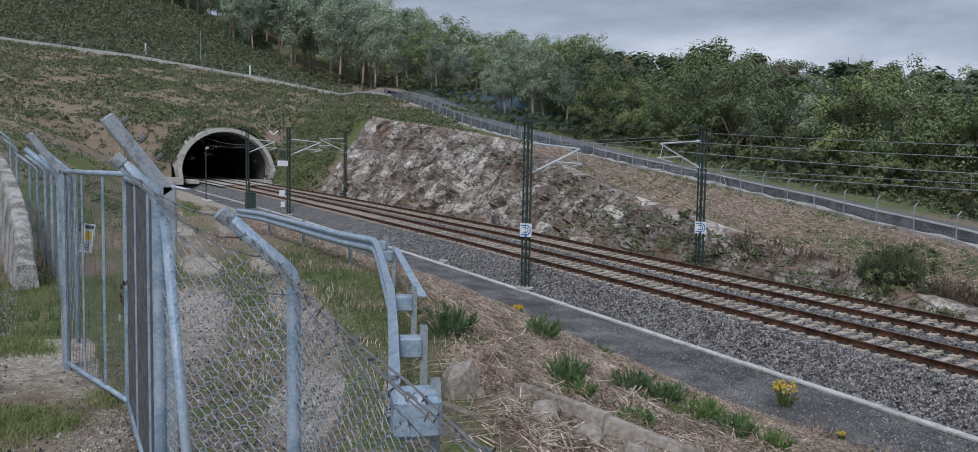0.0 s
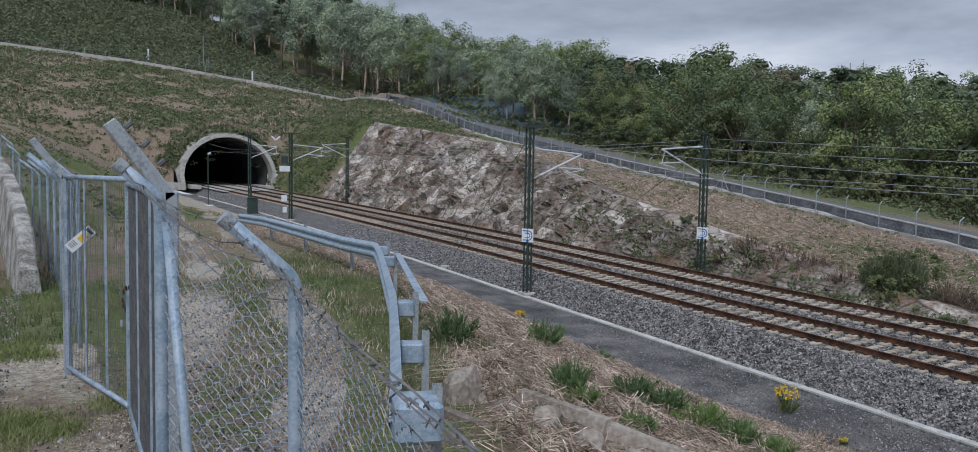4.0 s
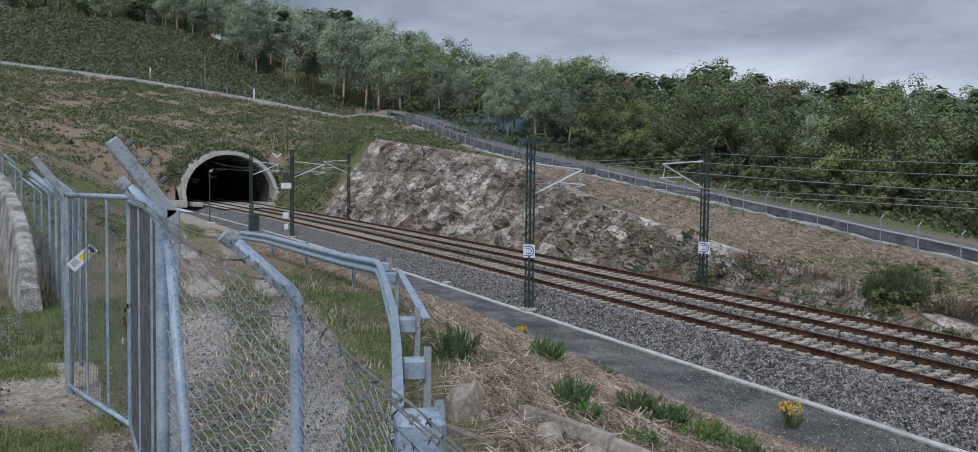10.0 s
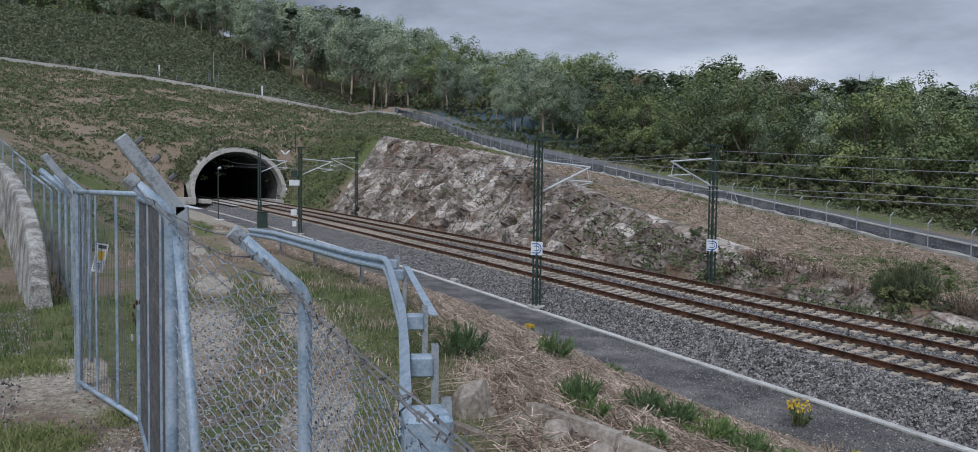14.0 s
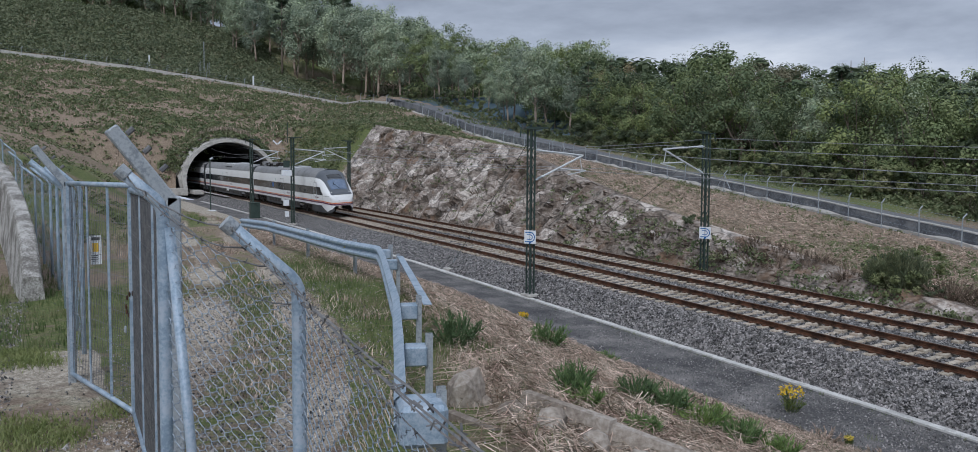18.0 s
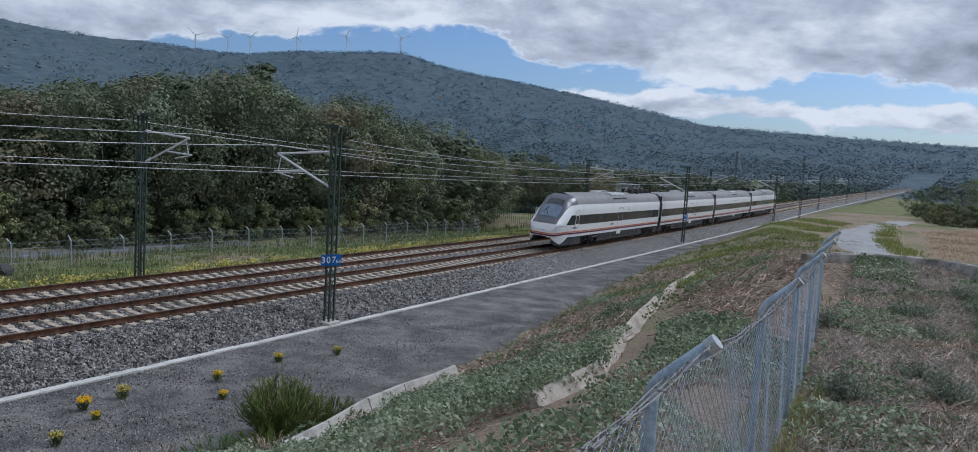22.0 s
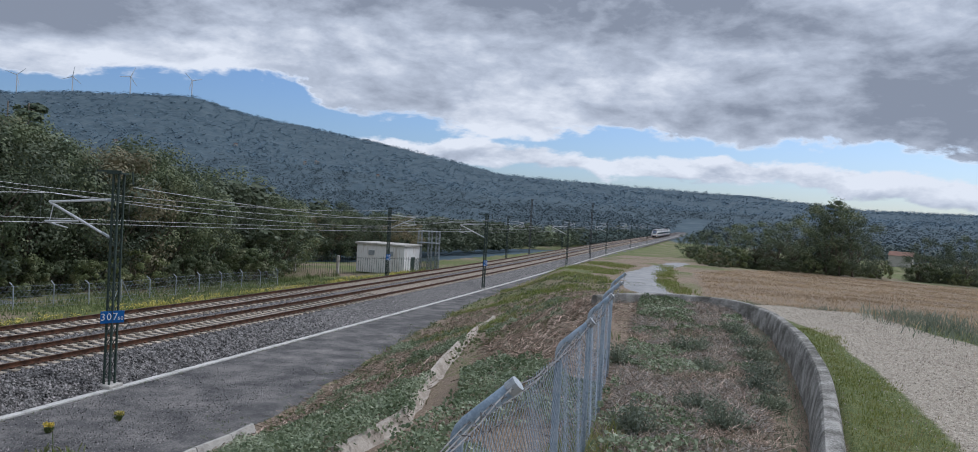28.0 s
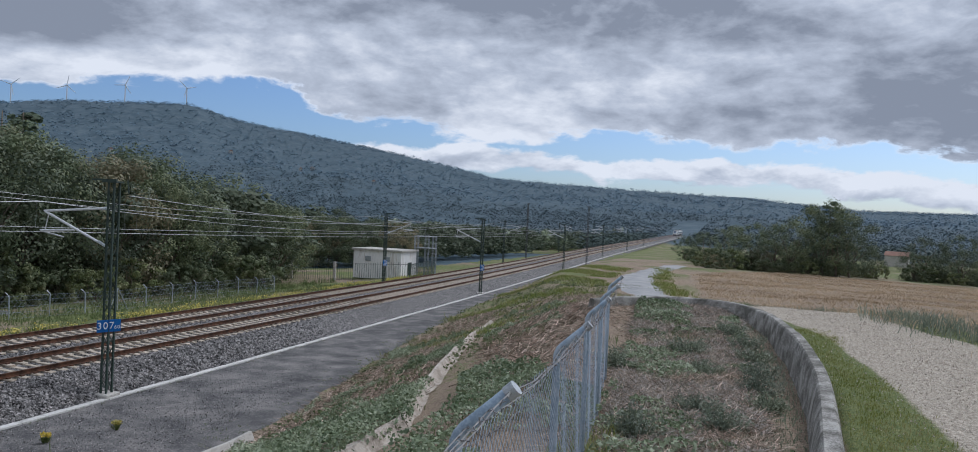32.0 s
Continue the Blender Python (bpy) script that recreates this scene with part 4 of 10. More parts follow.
def build_tunnel():
    x0 = PORTAL_X
    cy, cz = float(rail_y(x0)) + 3.07, float(rail_z(x0)) - 0.35
    t = thing("tunnel_portal", "round concrete tunnel portal in a scrubby hillside", "tunnel", kind="structure")
    rin, rout, spring = 6.05, 6.6, 1.7
    n = 40
    inner, outer = arch(n, rin, spring), arch(n, rout, spring)
    # ring with depth, slightly raked
    for name, depth, mat in (("portal_ring", 3.2, "concrete"),):
        bm = bmesh.new()
        rows = []
        for (yi, zi), (yo, zo) in zip(inner, outer):
            rake = lambda z: -0.10 * z
            rows.append([bm.verts.new((x0 + rake(zi), cy + yi, cz + zi)), bm.verts.new((x0 + rake(zo), cy + yo, cz + zo)),
                         bm.verts.new((x0 + rake(zo) - depth, cy + yo, cz + zo)), bm.verts.new((x0 + rake(zi) - depth, cy + yi, cz + zi))])
        for a, b in zip(rows, rows[1:]):
            for k in range(4):
                bm.faces.new((a[k], b[k], b[(k + 1) % 4], a[(k + 1) % 4]))
        part(name, bm, mat, t)
    # lining: follows the line into the hill
    # the dark of the bore is put into the lining's colour
    xs = np.concatenate([np.array([x0 - 2.5]), np.arange(x0 - 8, -475, -8)])
    V = []
    for x in xs:
        V += [(x - 0.10 * z * (x > x0 - 3), float(rail_y(x)) + 3.07 + y * 0.985, float(rail_z(x)) - 0.35 + z * 0.985) for y, z in inner]
    m = len(inner)
    F = np.stack([(np.arange(len(xs) - 1)[:, None] * m + np.arange(m - 1)[None] + k) for k in (0, m, m + 1, 1)], -1).reshape(-1, 4)
    part("lining", mesh_np("lining", V, F, True), "tunnel_dark", t, "ribbed concrete lining, its colour darkened for the deep shade of the bore")
    # unseen block added to shut the far end of the bore
    xe = -474.0
    end = bmesh.new()
    box(end, (xe, float(rail_y(xe)) + 3, float(rail_z(xe)) + 3), (1, 16, 14))
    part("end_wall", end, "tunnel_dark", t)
    for k in range(9):
        bm = bmesh.new()
        xr = x0 - 3 - 1.6 * k
        pts = [(xr, cy + y * 0.975, cz + z * 0.975) for y, z in inner]
        tube(bm, pts, 0.05, 5)
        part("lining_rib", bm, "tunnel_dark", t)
    floor = bmesh.new()
    for s_ in (-1, 1):
        box(floor, (x0 - 8, cy + s_ * 4.9, cz + 0.25), (22, 1.2, 0.55), bevel=0.03)
    part("walkway", floor, "concrete", t, "raised concrete walkways along the lining")
    ap = bmesh.new()
    V, F = sweep(along(x0 - 10, x0 + 13, 1.0), [(-1.0, -0.10), (-0.14, -0.10)])
    part("deck_slab", mesh_np("slab1", V, F), "concrete", t)
    for a_, b_ in ((0.14, 1.60), (1.88, 4.26), (4.54, 6.0), (6.28, 7.4)):
        V, F = sweep(along(x0 - 10, x0 + 11, 1.0), [(a_, -0.10 + CANT * 0.5), (b_, -0.10 + CANT * 0.5)])
        part("deck_slab", mesh_np("slab", V, F), "concrete", t)
    # earth closing round the ring
    bm = bmesh.new()
    rows = []
    for k, (y, z) in enumerate(outer):
        sc = 1.10 + 0.03 * math.sin(k * 1.7)
        mid = (x0 - 0.10 * z - 1.6, cy + y * 1.03, cz + z * 1.03 + 0.05)
        end = (x0 - 5.5, cy + y * sc, max(cz + z * sc, float(land(x0 - 5.5, cy + y * sc)) + 0.2))
        rows.append([bm.verts.new((x0 - 0.10 * z - 0.9, cy + y * 0.99, cz + z * 0.99)), bm.verts.new(mid), bm.verts.new(end)])
    for a, b in zip(rows, rows[1:]):
        for k in range(2):
            bm.faces.new((a[k], b[k], b[k + 1], a[k + 1]))
    part("tunnel_shell", bm, "concrete", t, "weathered concrete shell behind the portal ring", smooth=True)
    w = bmesh.new()
    box(w, (x0 + 0.6, cy + 7.2, cz + 0.6), (0.5, 3.2, 1.7), bevel=0.03)
    part("wing_wall", w, "concrete", t)
    w = bmesh.new()
    box(w, (x0 + 0.8, cy - 7.4, cz + 0.3), (1.2, 2.6, 1.0), bevel=0.03)
    part("wing_wall", w, "concrete", t)


build_tunnel()


# ---- overhead line ----
MAST_X = [-87.7, -72.7, -32.3, 25.8, 83.0, 140.5, 198, 256, 314, 372, 430, 488, 546]


def lattice(bm, h, w=0.30, d=0.22, step=0.40):
    """Four corner legs with crossing lacing on every face."""
    for sx in (-1, 1):
        for sy in (-1, 1):
            box(bm, (sx * w / 2, sy * d / 2, h / 2), (0.062, 0.062, h))
    z, s = 0.2, 1
    while z < h - step:
        for k in (-1, 1):
            rod(bm, (-s * w / 2, k * d / 2, z), (s * w / 2, k * d / 2, z + step), 0.017, 4, caps=False)
            rod(bm, (k * w / 2, -s * d / 2, z), (k * w / 2, s * d / 2, z + step), 0.017, 4, caps=False)
        z += step
        s = -s
    return bm


def cantilever(parent, side, mat_z, span=2.9):
    """side: +1 reaches to +y. Tubes, insulators and registration arm."""
    bm = bmesh.new()
    rod(bm, (0, side * 0.45, mat_z + 1.05), (0, side * span, mat_z + 0.86), 0.042, 8)
    part("top_tube", bm, "arm", parent)
    bm = bmesh.new()
    rod(bm, (0, side * 0.55, mat_z - 0.18), (0, side * (span - 0.05), mat_z + 0.84), 0.048, 8)
    part("stay_tube", bm, "arm", parent)
    bm = bmesh.new()
    rod(bm, (0, side * 1.6, mat_z + 0.22), (0, side * (span + 0.15), mat_z + 0.14), 0.034, 8)
    rod(bm, (0, side * (span - 0.2), mat_z + 0.80), (0, side * (span - 0.05), mat_z + 0.16), 0.020, 6)
    part("registration_arm", bm, "arm", parent)
    bm = bmesh.new()
    rod(bm, (0, side * (span + 0.1), mat_z + 0.12), (0, side * (span - 0.85), mat_z - 0.06), 0.026, 6)
    part("steady_arm", bm, "arm", parent)
    for (a, b) in (((0, side * 0.16, mat_z + 1.07), (0, side * 0.55, mat_z + 1.04)), ((0, side * 0.16, mat_z - 0.36), (0, side * 0.62, mat_z - 0.13))):
        bm = bmesh.new()
        rod(bm, a, b, 0.03, 8)
        va, vb = Vector(a), Vector(b)
        for k in range(5):
            p = va.lerp(vb, 0.3 + 0.14 * k)
            q = va.lerp(vb, 0.36 + 0.14 * k)
            rod(bm, p, q, 0.062, 10, 0.045)
        part("insulator", bm, "insulator", parent)


def build_mast(x, side, h=7.7, steel="mast", arms=True, o=None):
    """side -1: near row; +1: far row."""
    o = (-2.28 if side < 0 else SPACING + GAUGE + 2.28) if o is None else o
    z = float(rail_z(x)) - (0.95 if side < 0 else 0.85)
    m = thing("catenary_mast", "dark green lattice steel mast carrying the overhead wires" if steel == "mast" else "tall dark grey lattice steel mast beside the track", "mast",
              "masts along the railway", at=pose(x, float(rail_y(x)) + o, z, 0, 0, 0))
    part("lattice", lattice(bmesh.new(), h), steel, m)
    bm = bmesh.new()
    box(bm, (0, -side * 0.05, h + 0.03), (0.44, 0.60, 0.06))
    part("cap", bm, steel, m)
    bm = bmesh.new()
    box(bm, (0, 0, 0.02), (0.75, 0.62, 0.14), bevel=0.03)
    part("footing", bm, "concrete", m, "concrete footing")
    if arms:
        cantilever(m, -side, 0.95 + 4.75 + (0.3 if side > 0 else 0.0))
        bm = bmesh.new()
        box(bm, (0, -side * 0.4, h + 0.1), (0.07, 1.0, 0.07))
        rod(bm, (0, side * 0.55, h + 0.1), (0, side * 0.6, h - 0.35), 0.03, 6)
        part("feeder_bracket", bm, steel, m)
    return m


def build_masts():
    for x in MAST_X:
        if x > 330:
            continue
        near = build_mast(x, -1)
        if x not in (-72.7,):
            build_mast(x, 1)
    build_mast(150, -1, 11.2, "mast_grey", False, -5.0)
    build_mast(163, 1, 11.5, "mast_grey", False, 9.0)


build_masts()


def guy_wire(x, side, h, dx, o_end):
    """A stay from a mast to an anchor block in the ground."""
    o = -2.28 if side < 0 else SPACING + GAUGE + 2.28
    top = Vector((x, float(rail_y(x)) + o, float(rail_z(x)) - 0.9 + h))
    ex = x + dx
    ey = float(rail_y(ex)) + o_end
    ez = max(float(land(ex, ey)), float(rail_z(ex)) - 1.03)
    t = thing("guy_wire", "thin dark steel stay wire running down to a small anchor block", "stay wire", "stays of the masts")
    part("stay", rod(bmesh.new(), top, (ex, ey, ez + 0.1), 0.014, 6), "mast", t)
    part("turnbuckle", rod(bmesh.new(), Vector((ex, ey, ez + 0.1)).lerp(top, 0.06), Vector((ex, ey, ez + 0.1)).lerp(top, 0.10), 0.035, 8), "galva_dull", t)
    part("anchor_block", box(bmesh.new(), (ex, ey, ez + 0.06), (0.5, 0.5, 0.22), bevel=0.03), "concrete", t)


guy_wire(-32.3, -1, 7.3, -9.0, -2.1)
guy_wire(-32.3, 1, 7.0, -12.5, 9.9)
guy_wire(-87.7, 1, 7.0, 8.0, 9.0)


def build_wires():
    xs_all = np.array(MAST_X, float)
    sets = []
    for name, o, mid, sup in (("contact_wire", 0.87, 4.78, 4.84), ("messenger_wire", 0.87, 5.15, 5.95), ("contact_wire", SPACING + 0.87, 4.85, 4.9),
                              ("messenger_wire", SPACING + 0.87, 5.62, 6.2), ("feeder_wire", -2.9, 5.7, 6.3), ("feeder_wire", SPACING + GAUGE + 2.9, 6.05, 6.65)):
        pts = []
        stations = [-160, -120] + list(MAST_X)
        for i, (a, b) in enumerate(zip(stations, stations[1:])):
            n = 14
            for k in range(n):
                u = k / n
                x = a + (b - a) * u
                sag = 4 * u * (1 - u)
                st = 0.22 * math.cos(math.pi * (i + u)) if "feeder" not in name else 0
                top = min(sup, 4.75) if x < PORTAL_X + 1 and "feeder" in name else sup
                pts.append((x, float(rail_y(x)) + o + st, float(rail_z(x)) + top + (mid - sup) * sag))
        pts = np.array(pts)
        if name == "feeder_wire":
            pts = pts[pts[:, 0] > (-87 if o > 0 else 25.7)]
        r = 0.013 if name != "contact_wire" else 0.012
        V, F = lines_np(pts[:-1], pts[1:], r, 5)
        ob = part(name, mesh_np(name, V, F), "cable")
        tagged(ob, "taut grey overhead wire above the railway", "wire", "overhead wires")
        if name == "messenger_wire":
            A, B = [], []
            for a, b in zip(MAST_X, MAST_X[1:]):
                if b > 330:
                    break
                for u in np.arange(0.08, 0.95, 0.12):
                    x = a + (b - a) * u
                    i_ = MAST_X.index(a) + 2
                    st = 0.22 * math.cos(math.pi * (i_ + u))
                    y = float(rail_y(x)) + o + st
                    A.append((x, y, float(rail_z(x)) + sup + (mid - sup) * 4 * u * (1 - u)))
                    B.append((x, y, float(rail_z(x)) + (4.82 if o < 3 else 4.88)))
            V, F = lines_np(A, B, 0.005, 3)
            d = part("dropper", mesh_np("dropper", V, F), "cable", ob)
            d["kind"] = "stuff"


build_wires()


# ---- train ----
TRAIN_MAT = dict(
    white=material("train_white", [(0.76, 0.765, 0.76), (0.79, 0.795, 0.79), (0.72, 0.72, 0.71)], 0.30, 0, 0.5, 7, coords="object", spec=0.5),
    grey=material("train_roof_grey", [(0.225, 0.227, 0.23), (0.255, 0.257, 0.258), (0.205, 0.207, 0.21)], 0.55, 0, 0.5, 6, coords="object"),
    dark=material("train_dark_grey", [(0.055, 0.058, 0.062), (0.085, 0.086, 0.088), (0.04, 0.042, 0.046)], 0.6, 0, 1.2, 14, coords="object"),
    cap=material("train_cap", [(0.085, 0.095, 0.11), (0.11, 0.12, 0.135)], 0.35, 0, 1.0, 10, coords="object", spec=0.5),
    band=material("train_window_band", [(0.013, 0.017, 0.023), (0.018, 0.022, 0.03)], 0.16, 0, 0.7, 8, coords="object", spec=0.6),
    pane=material("train_pane", [(0.030, 0.034, 0.040), (0.05, 0.052, 0.055), (0.022, 0.025, 0.03)], 0.06, 0, 1.3, 5, coords="object", spec=0.7),
    screen=material("train_windscreen", [(0.10, 0.14, 0.22), (0.16, 0.21, 0.30)], 0.04, 0, 0.6, 4, coords="object", spec=0.8),
    orange=material("train_orange", [(0.62, 0.16, 0.035), (0.55, 0.13, 0.03)], 0.35, 0, 1, 10, coords="object", spec=0.5),
    purple=material("train_purple", [(0.115, 0.022, 0.06), (0.14, 0.03, 0.075)], 0.35, 0, 1, 10, coords="object", spec=0.5),
    under=material("train_underframe", [(0.035, 0.032, 0.03), (0.07, 0.062, 0.055), (0.02, 0.019, 0.018)], 0.8, 0.2, 3, 30, 0.3, coords="object"),
    rubber=material("train_gangway", [(0.05, 0.05, 0.052), (0.075, 0.073, 0.07)], 0.8, 0, 4, 40, coords="object"),
    seam=material("train_seam", [(0.16, 0.16, 0.165), (0.22, 0.22, 0.225)], 0.7, 0, 3, 20, coords="object"),
    unit=material("train_roof_unit", [(0.42, 0.43, 0.44), (0.50, 0.51, 0.515), (0.36, 0.37, 0.38)], 0.5, 0, 0.6, 8, coords="object"),
    green=material("train_green_mark", [(0.03, 0.25, 0.16), (0.03, 0.30, 0.19)], 0.5, 0, 2, 10, coords="object"),
)
lamp_mat = material("train_lamp_glass", [(0.42, 0.44, 0.45), (0.58, 0.60, 0.60)], 0.12, 0, 4, 30, coords="object", spec=0.7)
tail_mat = bpy.data.materials.new("train_tail_lamp")
tail_mat.use_nodes = True
_b = tail_mat.node_tree.nodes["Principled BSDF"]
_b.inputs["Base Color"].default_value = (0.5, 0.05, 0.03, 1)
_b.inputs["Emission Color"].default_value = (1, 0.15, 0.06, 1)
_b.inputs["Emission Strength"].default_value = 0.35

NOSE_TOP = ([0, .12, .3, .64, 1.0, 1.33, 1.68, 2.2, 2.7, 3.1, 4.2], [1.42, 1.66, 1.94, 2.22, 2.54, 2.88, 3.24, 3.62, 3.86, 3.96, 4.05])
NOSE_BOT = ([0, .12, .3, .8, 1.4, 1.9, 4.2], [0.95, 0.74, 0.60, 0.42, 0.66, 0.94, 0.94])
NOSE_WIDTH = ([0, .06, .15, .35, .7, 1.2, 2.0, 3.0, 4.2], [0.62, 0.80, 0.94, 1.10, 1.23, 1.33, 1.41, 1.45, 1.46])
CAP_LINE = ([.28, .4, .65, 1.0, 1.3, 1.6, 2.1, 2.66, 3.3, 4.2], [1.86, 1.93, 2.12, 2.38, 2.62, 2.86, 3.12, 3.27, 3.32, 3.32])


def half_width(u, z):
    """Half the body's width u metres behind the nose tip, at the height z."""
    zt = float(np.interp(u, *NOSE_TOP))
    w = float(np.interp(u, *NOSE_WIDTH))
    zm = min(1.75, zt - 0.16) if u < 3.3 else 1.9
    zb = float(np.interp(u, *NOSE_BOT))
    if z >= zm:
        n = 3.4 if u > 2.5 else 2.6
        k = min(1.0, (z - zm) / max(zt - zm, 1e-3))
        return w * max(0.0, 1 - k ** n) ** (1 / n)
    k = min(1.0, (zm - z) / max(zm - zb + 0.9, 1e-3))
    return w * (1 - 0.06 * k ** 2) * (1.0 if u > 1.9 else 1 - 0.10 * k)


def skin(us, zlo, zhi, nz, off=0.0, sides=(-1, 1), close=False):
    """A strip of the body's surface between two heights (functions of u), as a bmesh in the car's space: nose tip at x = 0, body to -x."""
    bm = bmesh.new()
    for s in sides:
        rows = []
        for u in us:
            a, b = zlo(u), zhi(u)
            row = []
            for k in range(nz + 1):
                z = a + (b - a) * k / nz
                row.append(bm.verts.new((-u, s * (half_width(u, z) + off), z)))
            rows.append(row)
        for r0, r1 in zip(rows, rows[1:]):
            for k in range(nz):
                f = (r0[k], r1[k], r1[k + 1], r0[k + 1])
                bm.faces.new(f if s > 0 else f[::-1])
    if close:
        bmesh.ops.remove_doubles(bm, verts=bm.verts, dist=0.004)
    return bm


def const(v):
    return lambda u: v


def bogie(parent, u):
    b = part("bogie", box(bmesh.new(), (-u, 0, 0.55), (2.9, 2.2, 0.26), bevel=0.03), TRAIN_MAT["under"], parent)
    for sx in (-1, 1):
        for sy in (-1, 1):
            bm = bmesh.new()
            rod(bm, (-u + sx * 1.35, sy * 0.80, 0.43), (-u + sx * 1.35, sy * 0.93, 0.43), 0.43, 20)
            part("wheel", bm, TRAIN_MAT["under"], b)
            bm = bmesh.new()
            box(bm, (-u + sx * 1.35, sy * 1.12, 0.46), (0.36, 0.2, 0.34), bevel=0.03)
            rod(bm, (-u + sx * 0.9, sy * 1.15, 0.35), (-u + sx * 0.9, sy * 1.15, 0.8), 0.09, 10)
            box(bm, (-u + sx * 0.45, sy * 1.2, 0.62), (0.3, 0.12, 0.22), bevel=0.02)
            part("axle_box", bm, TRAIN_MAT["under"], b)


def build_car(name, length, cab, pods):
    """A car in its own space: +x is its outer end, z from the rail tops."""
    white, grey, dark = TRAIN_MAT["white"], TRAIN_MAT["grey"], TRAIN_MAT["dark"]
    car = thing(name, "white streamlined railcar with dark window band and orange and purple stripes" if cab else "white railcar with dark window band and orange and purple stripes",
                "train car", "cars of the train")
    u0, u1 = (0.0, length - 0.35) if cab else (0.35, length - 0.35)
    off = 0.0 if cab else 5.0           # plain cars use the parallel part of the body
    sh = lambda us: [u + off for u in us]
    nose = [0, .03, .07, .13, .2, .3, .45, .6, .8, 1.0, 1.2, 1.4, 1.6, 1.9, 2.2, 2.5, 2.8, 3.28] if cab else []
    body_us = sh((nose if cab else [u0]) + list(np.linspace(5 if cab else 3.5, u1, 8)))
    if cab:
        lo = lambda u: float(np.interp(u, *NOSE_BOT))
        hi = lambda u: min(float(np.interp(u, *CAP_LINE)), float(np.interp(u, *NOSE_TOP)))
        body = skin(body_us, lo, hi, 16, close=False)
        # bridge over the blunt tip
        fr = [v for v in body.verts if abs(v.co.x) < 1e-6]
        left = sorted([v for v in fr if v.co.y < 0], key=lambda v: v.co.z)
        right = sorted([v for v in fr if v.co.y > 0], key=lambda v: v.co.z)
        for a, b, c, d in zip(left, left[1:], right[1:], right):
            if not body.faces.get((a, d, c, b)):
                body.faces.new((a, d, c, b))
        tl = sorted([v for v in body.verts if v.co.y < 0 and -0.3001 <= v.co.x], key=lambda v: (-round(v.co.x, 4), -v.co.z))
        tops_l = {}
        tops_r = {}
        for v in body.verts:
            k = round(v.co.x, 4)
            if k >= -0.3001:
                dct = tops_l if v.co.y < 0 else tops_r
                if k not in dct or v.co.z > dct[k].co.z:
                    dct[k] = v
        ks = sorted(tops_l, reverse=True)
        for a, b in zip(ks, ks[1:]):
            quad = (tops_l[a], tops_r[a], tops_r[b], tops_l[b])
            if not body.faces.get(quad):
                body.faces.new(quad)
    else:
        body = skin(body_us, const(0.94), const(3.32), 14)
    b_ob = part("body", body, white, car, smooth=True)
    b_ob.location.x = off
    zt = 4.05
    roof_us = sh([u for u in body_us_plain(cab, u0, u1)])
    if cab:
        cap = skin([.28, .35, .45, .6, .8, 1.0, 1.2, 1.4, 1.6, 1.9, 2.2, 2.5, 2.8, 3.28], lambda u: float(np.interp(u, *CAP_LINE)), lambda u: float(np.interp(u, *NOSE_TOP)), 12, close=True)
        part("cab_cap", cap, TRAIN_MAT["cap"], car, "dark grey cab roof and window surround", smooth=True)
        # windscreen: a slightly proud pane over the sloping front
        for nm, ua, ub, wf, mt in (("windscreen", 0.78, 1.62, 0.80, "screen"), ("destination_window", 1.78, 2.18, 0.62, "pane")):
            bm = bmesh.new()
            rows = []
            for u in np.linspace(ua, ub, 9):
                ztu = float(np.interp(u, *NOSE_TOP))
                zl = float(np.interp(u, *CAP_LINE))
                row = []
                for k in range(-8, 9):
                    yy = wf * k / 8 * half_width(u, zl + 0.02)
                    lo_, hi_ = zl - 0.1, ztu
                    for _ in range(24):
                        mid = (lo_ + hi_) / 2
                        if half_width(u, mid) > abs(yy):
                            lo_ = mid
                        else:
                            hi_ = mid
                    row.append(bm.verts.new((-u + 0.008, yy, lo_ + 0.012)))
                rows.append(row)
            for a, b in zip(rows, rows[1:]):
                for k in range(16):
                    bm.faces.new((a[k], a[k + 1], b[k + 1], b[k]))
            part(nm, bm, TRAIN_MAT[mt], car, "bluish sloping windscreen" if nm == "windscreen" else "", smooth=True)
        bm = bmesh.new()
        rod(bm, (-0.72, 0.1, 2.33), (-1.25, -0.38, 2.86), 0.018, 6)
        rod(bm, (-1.0, -0.5, 2.66), (-1.45, -0.2, 3.06), 0.014, 6)
        part("wiper", bm, TRAIN_MAT["band"], car)
        for s in (-1, 1):
            bm = bmesh.new()
            bmesh.ops.create_uvsphere(bm, u_segments=12, v_segments=8, radius=0.10 if name == "leading_car" else 0.075, matrix=pose(-0.62, s * 0.80, 2.08) @ Matrix.Diagonal((1.3, 1, 0.5, 1)))
            part("headlight", bm, lamp_mat if name == "leading_car" else tail_mat, car)
        bm = skin([.1, .16, .24, .34, .5, .8, 1.1, 1.5, 1.9, 2.3, 2.8, 3.28, 3.8, 4.3], lambda u: float(np.interp(u, [0, .3, .8, 4.4], [.6, .36, .30, .34])), lambda u: float(np.interp(u, *NOSE_BOT)) + 0.01, 2, off=-0.05)
        part("front_skirt", bm, dark, car, "dark grey lower skirt", smooth=True)
    rf = skin(sh([3.285 if cab else u0] + list(np.linspace(6, u1, 6))), const(3.325), const(zt), 8, off=-0.012)
    bmesh.ops.remove_doubles(rf, verts=rf.verts, dist=0.03)
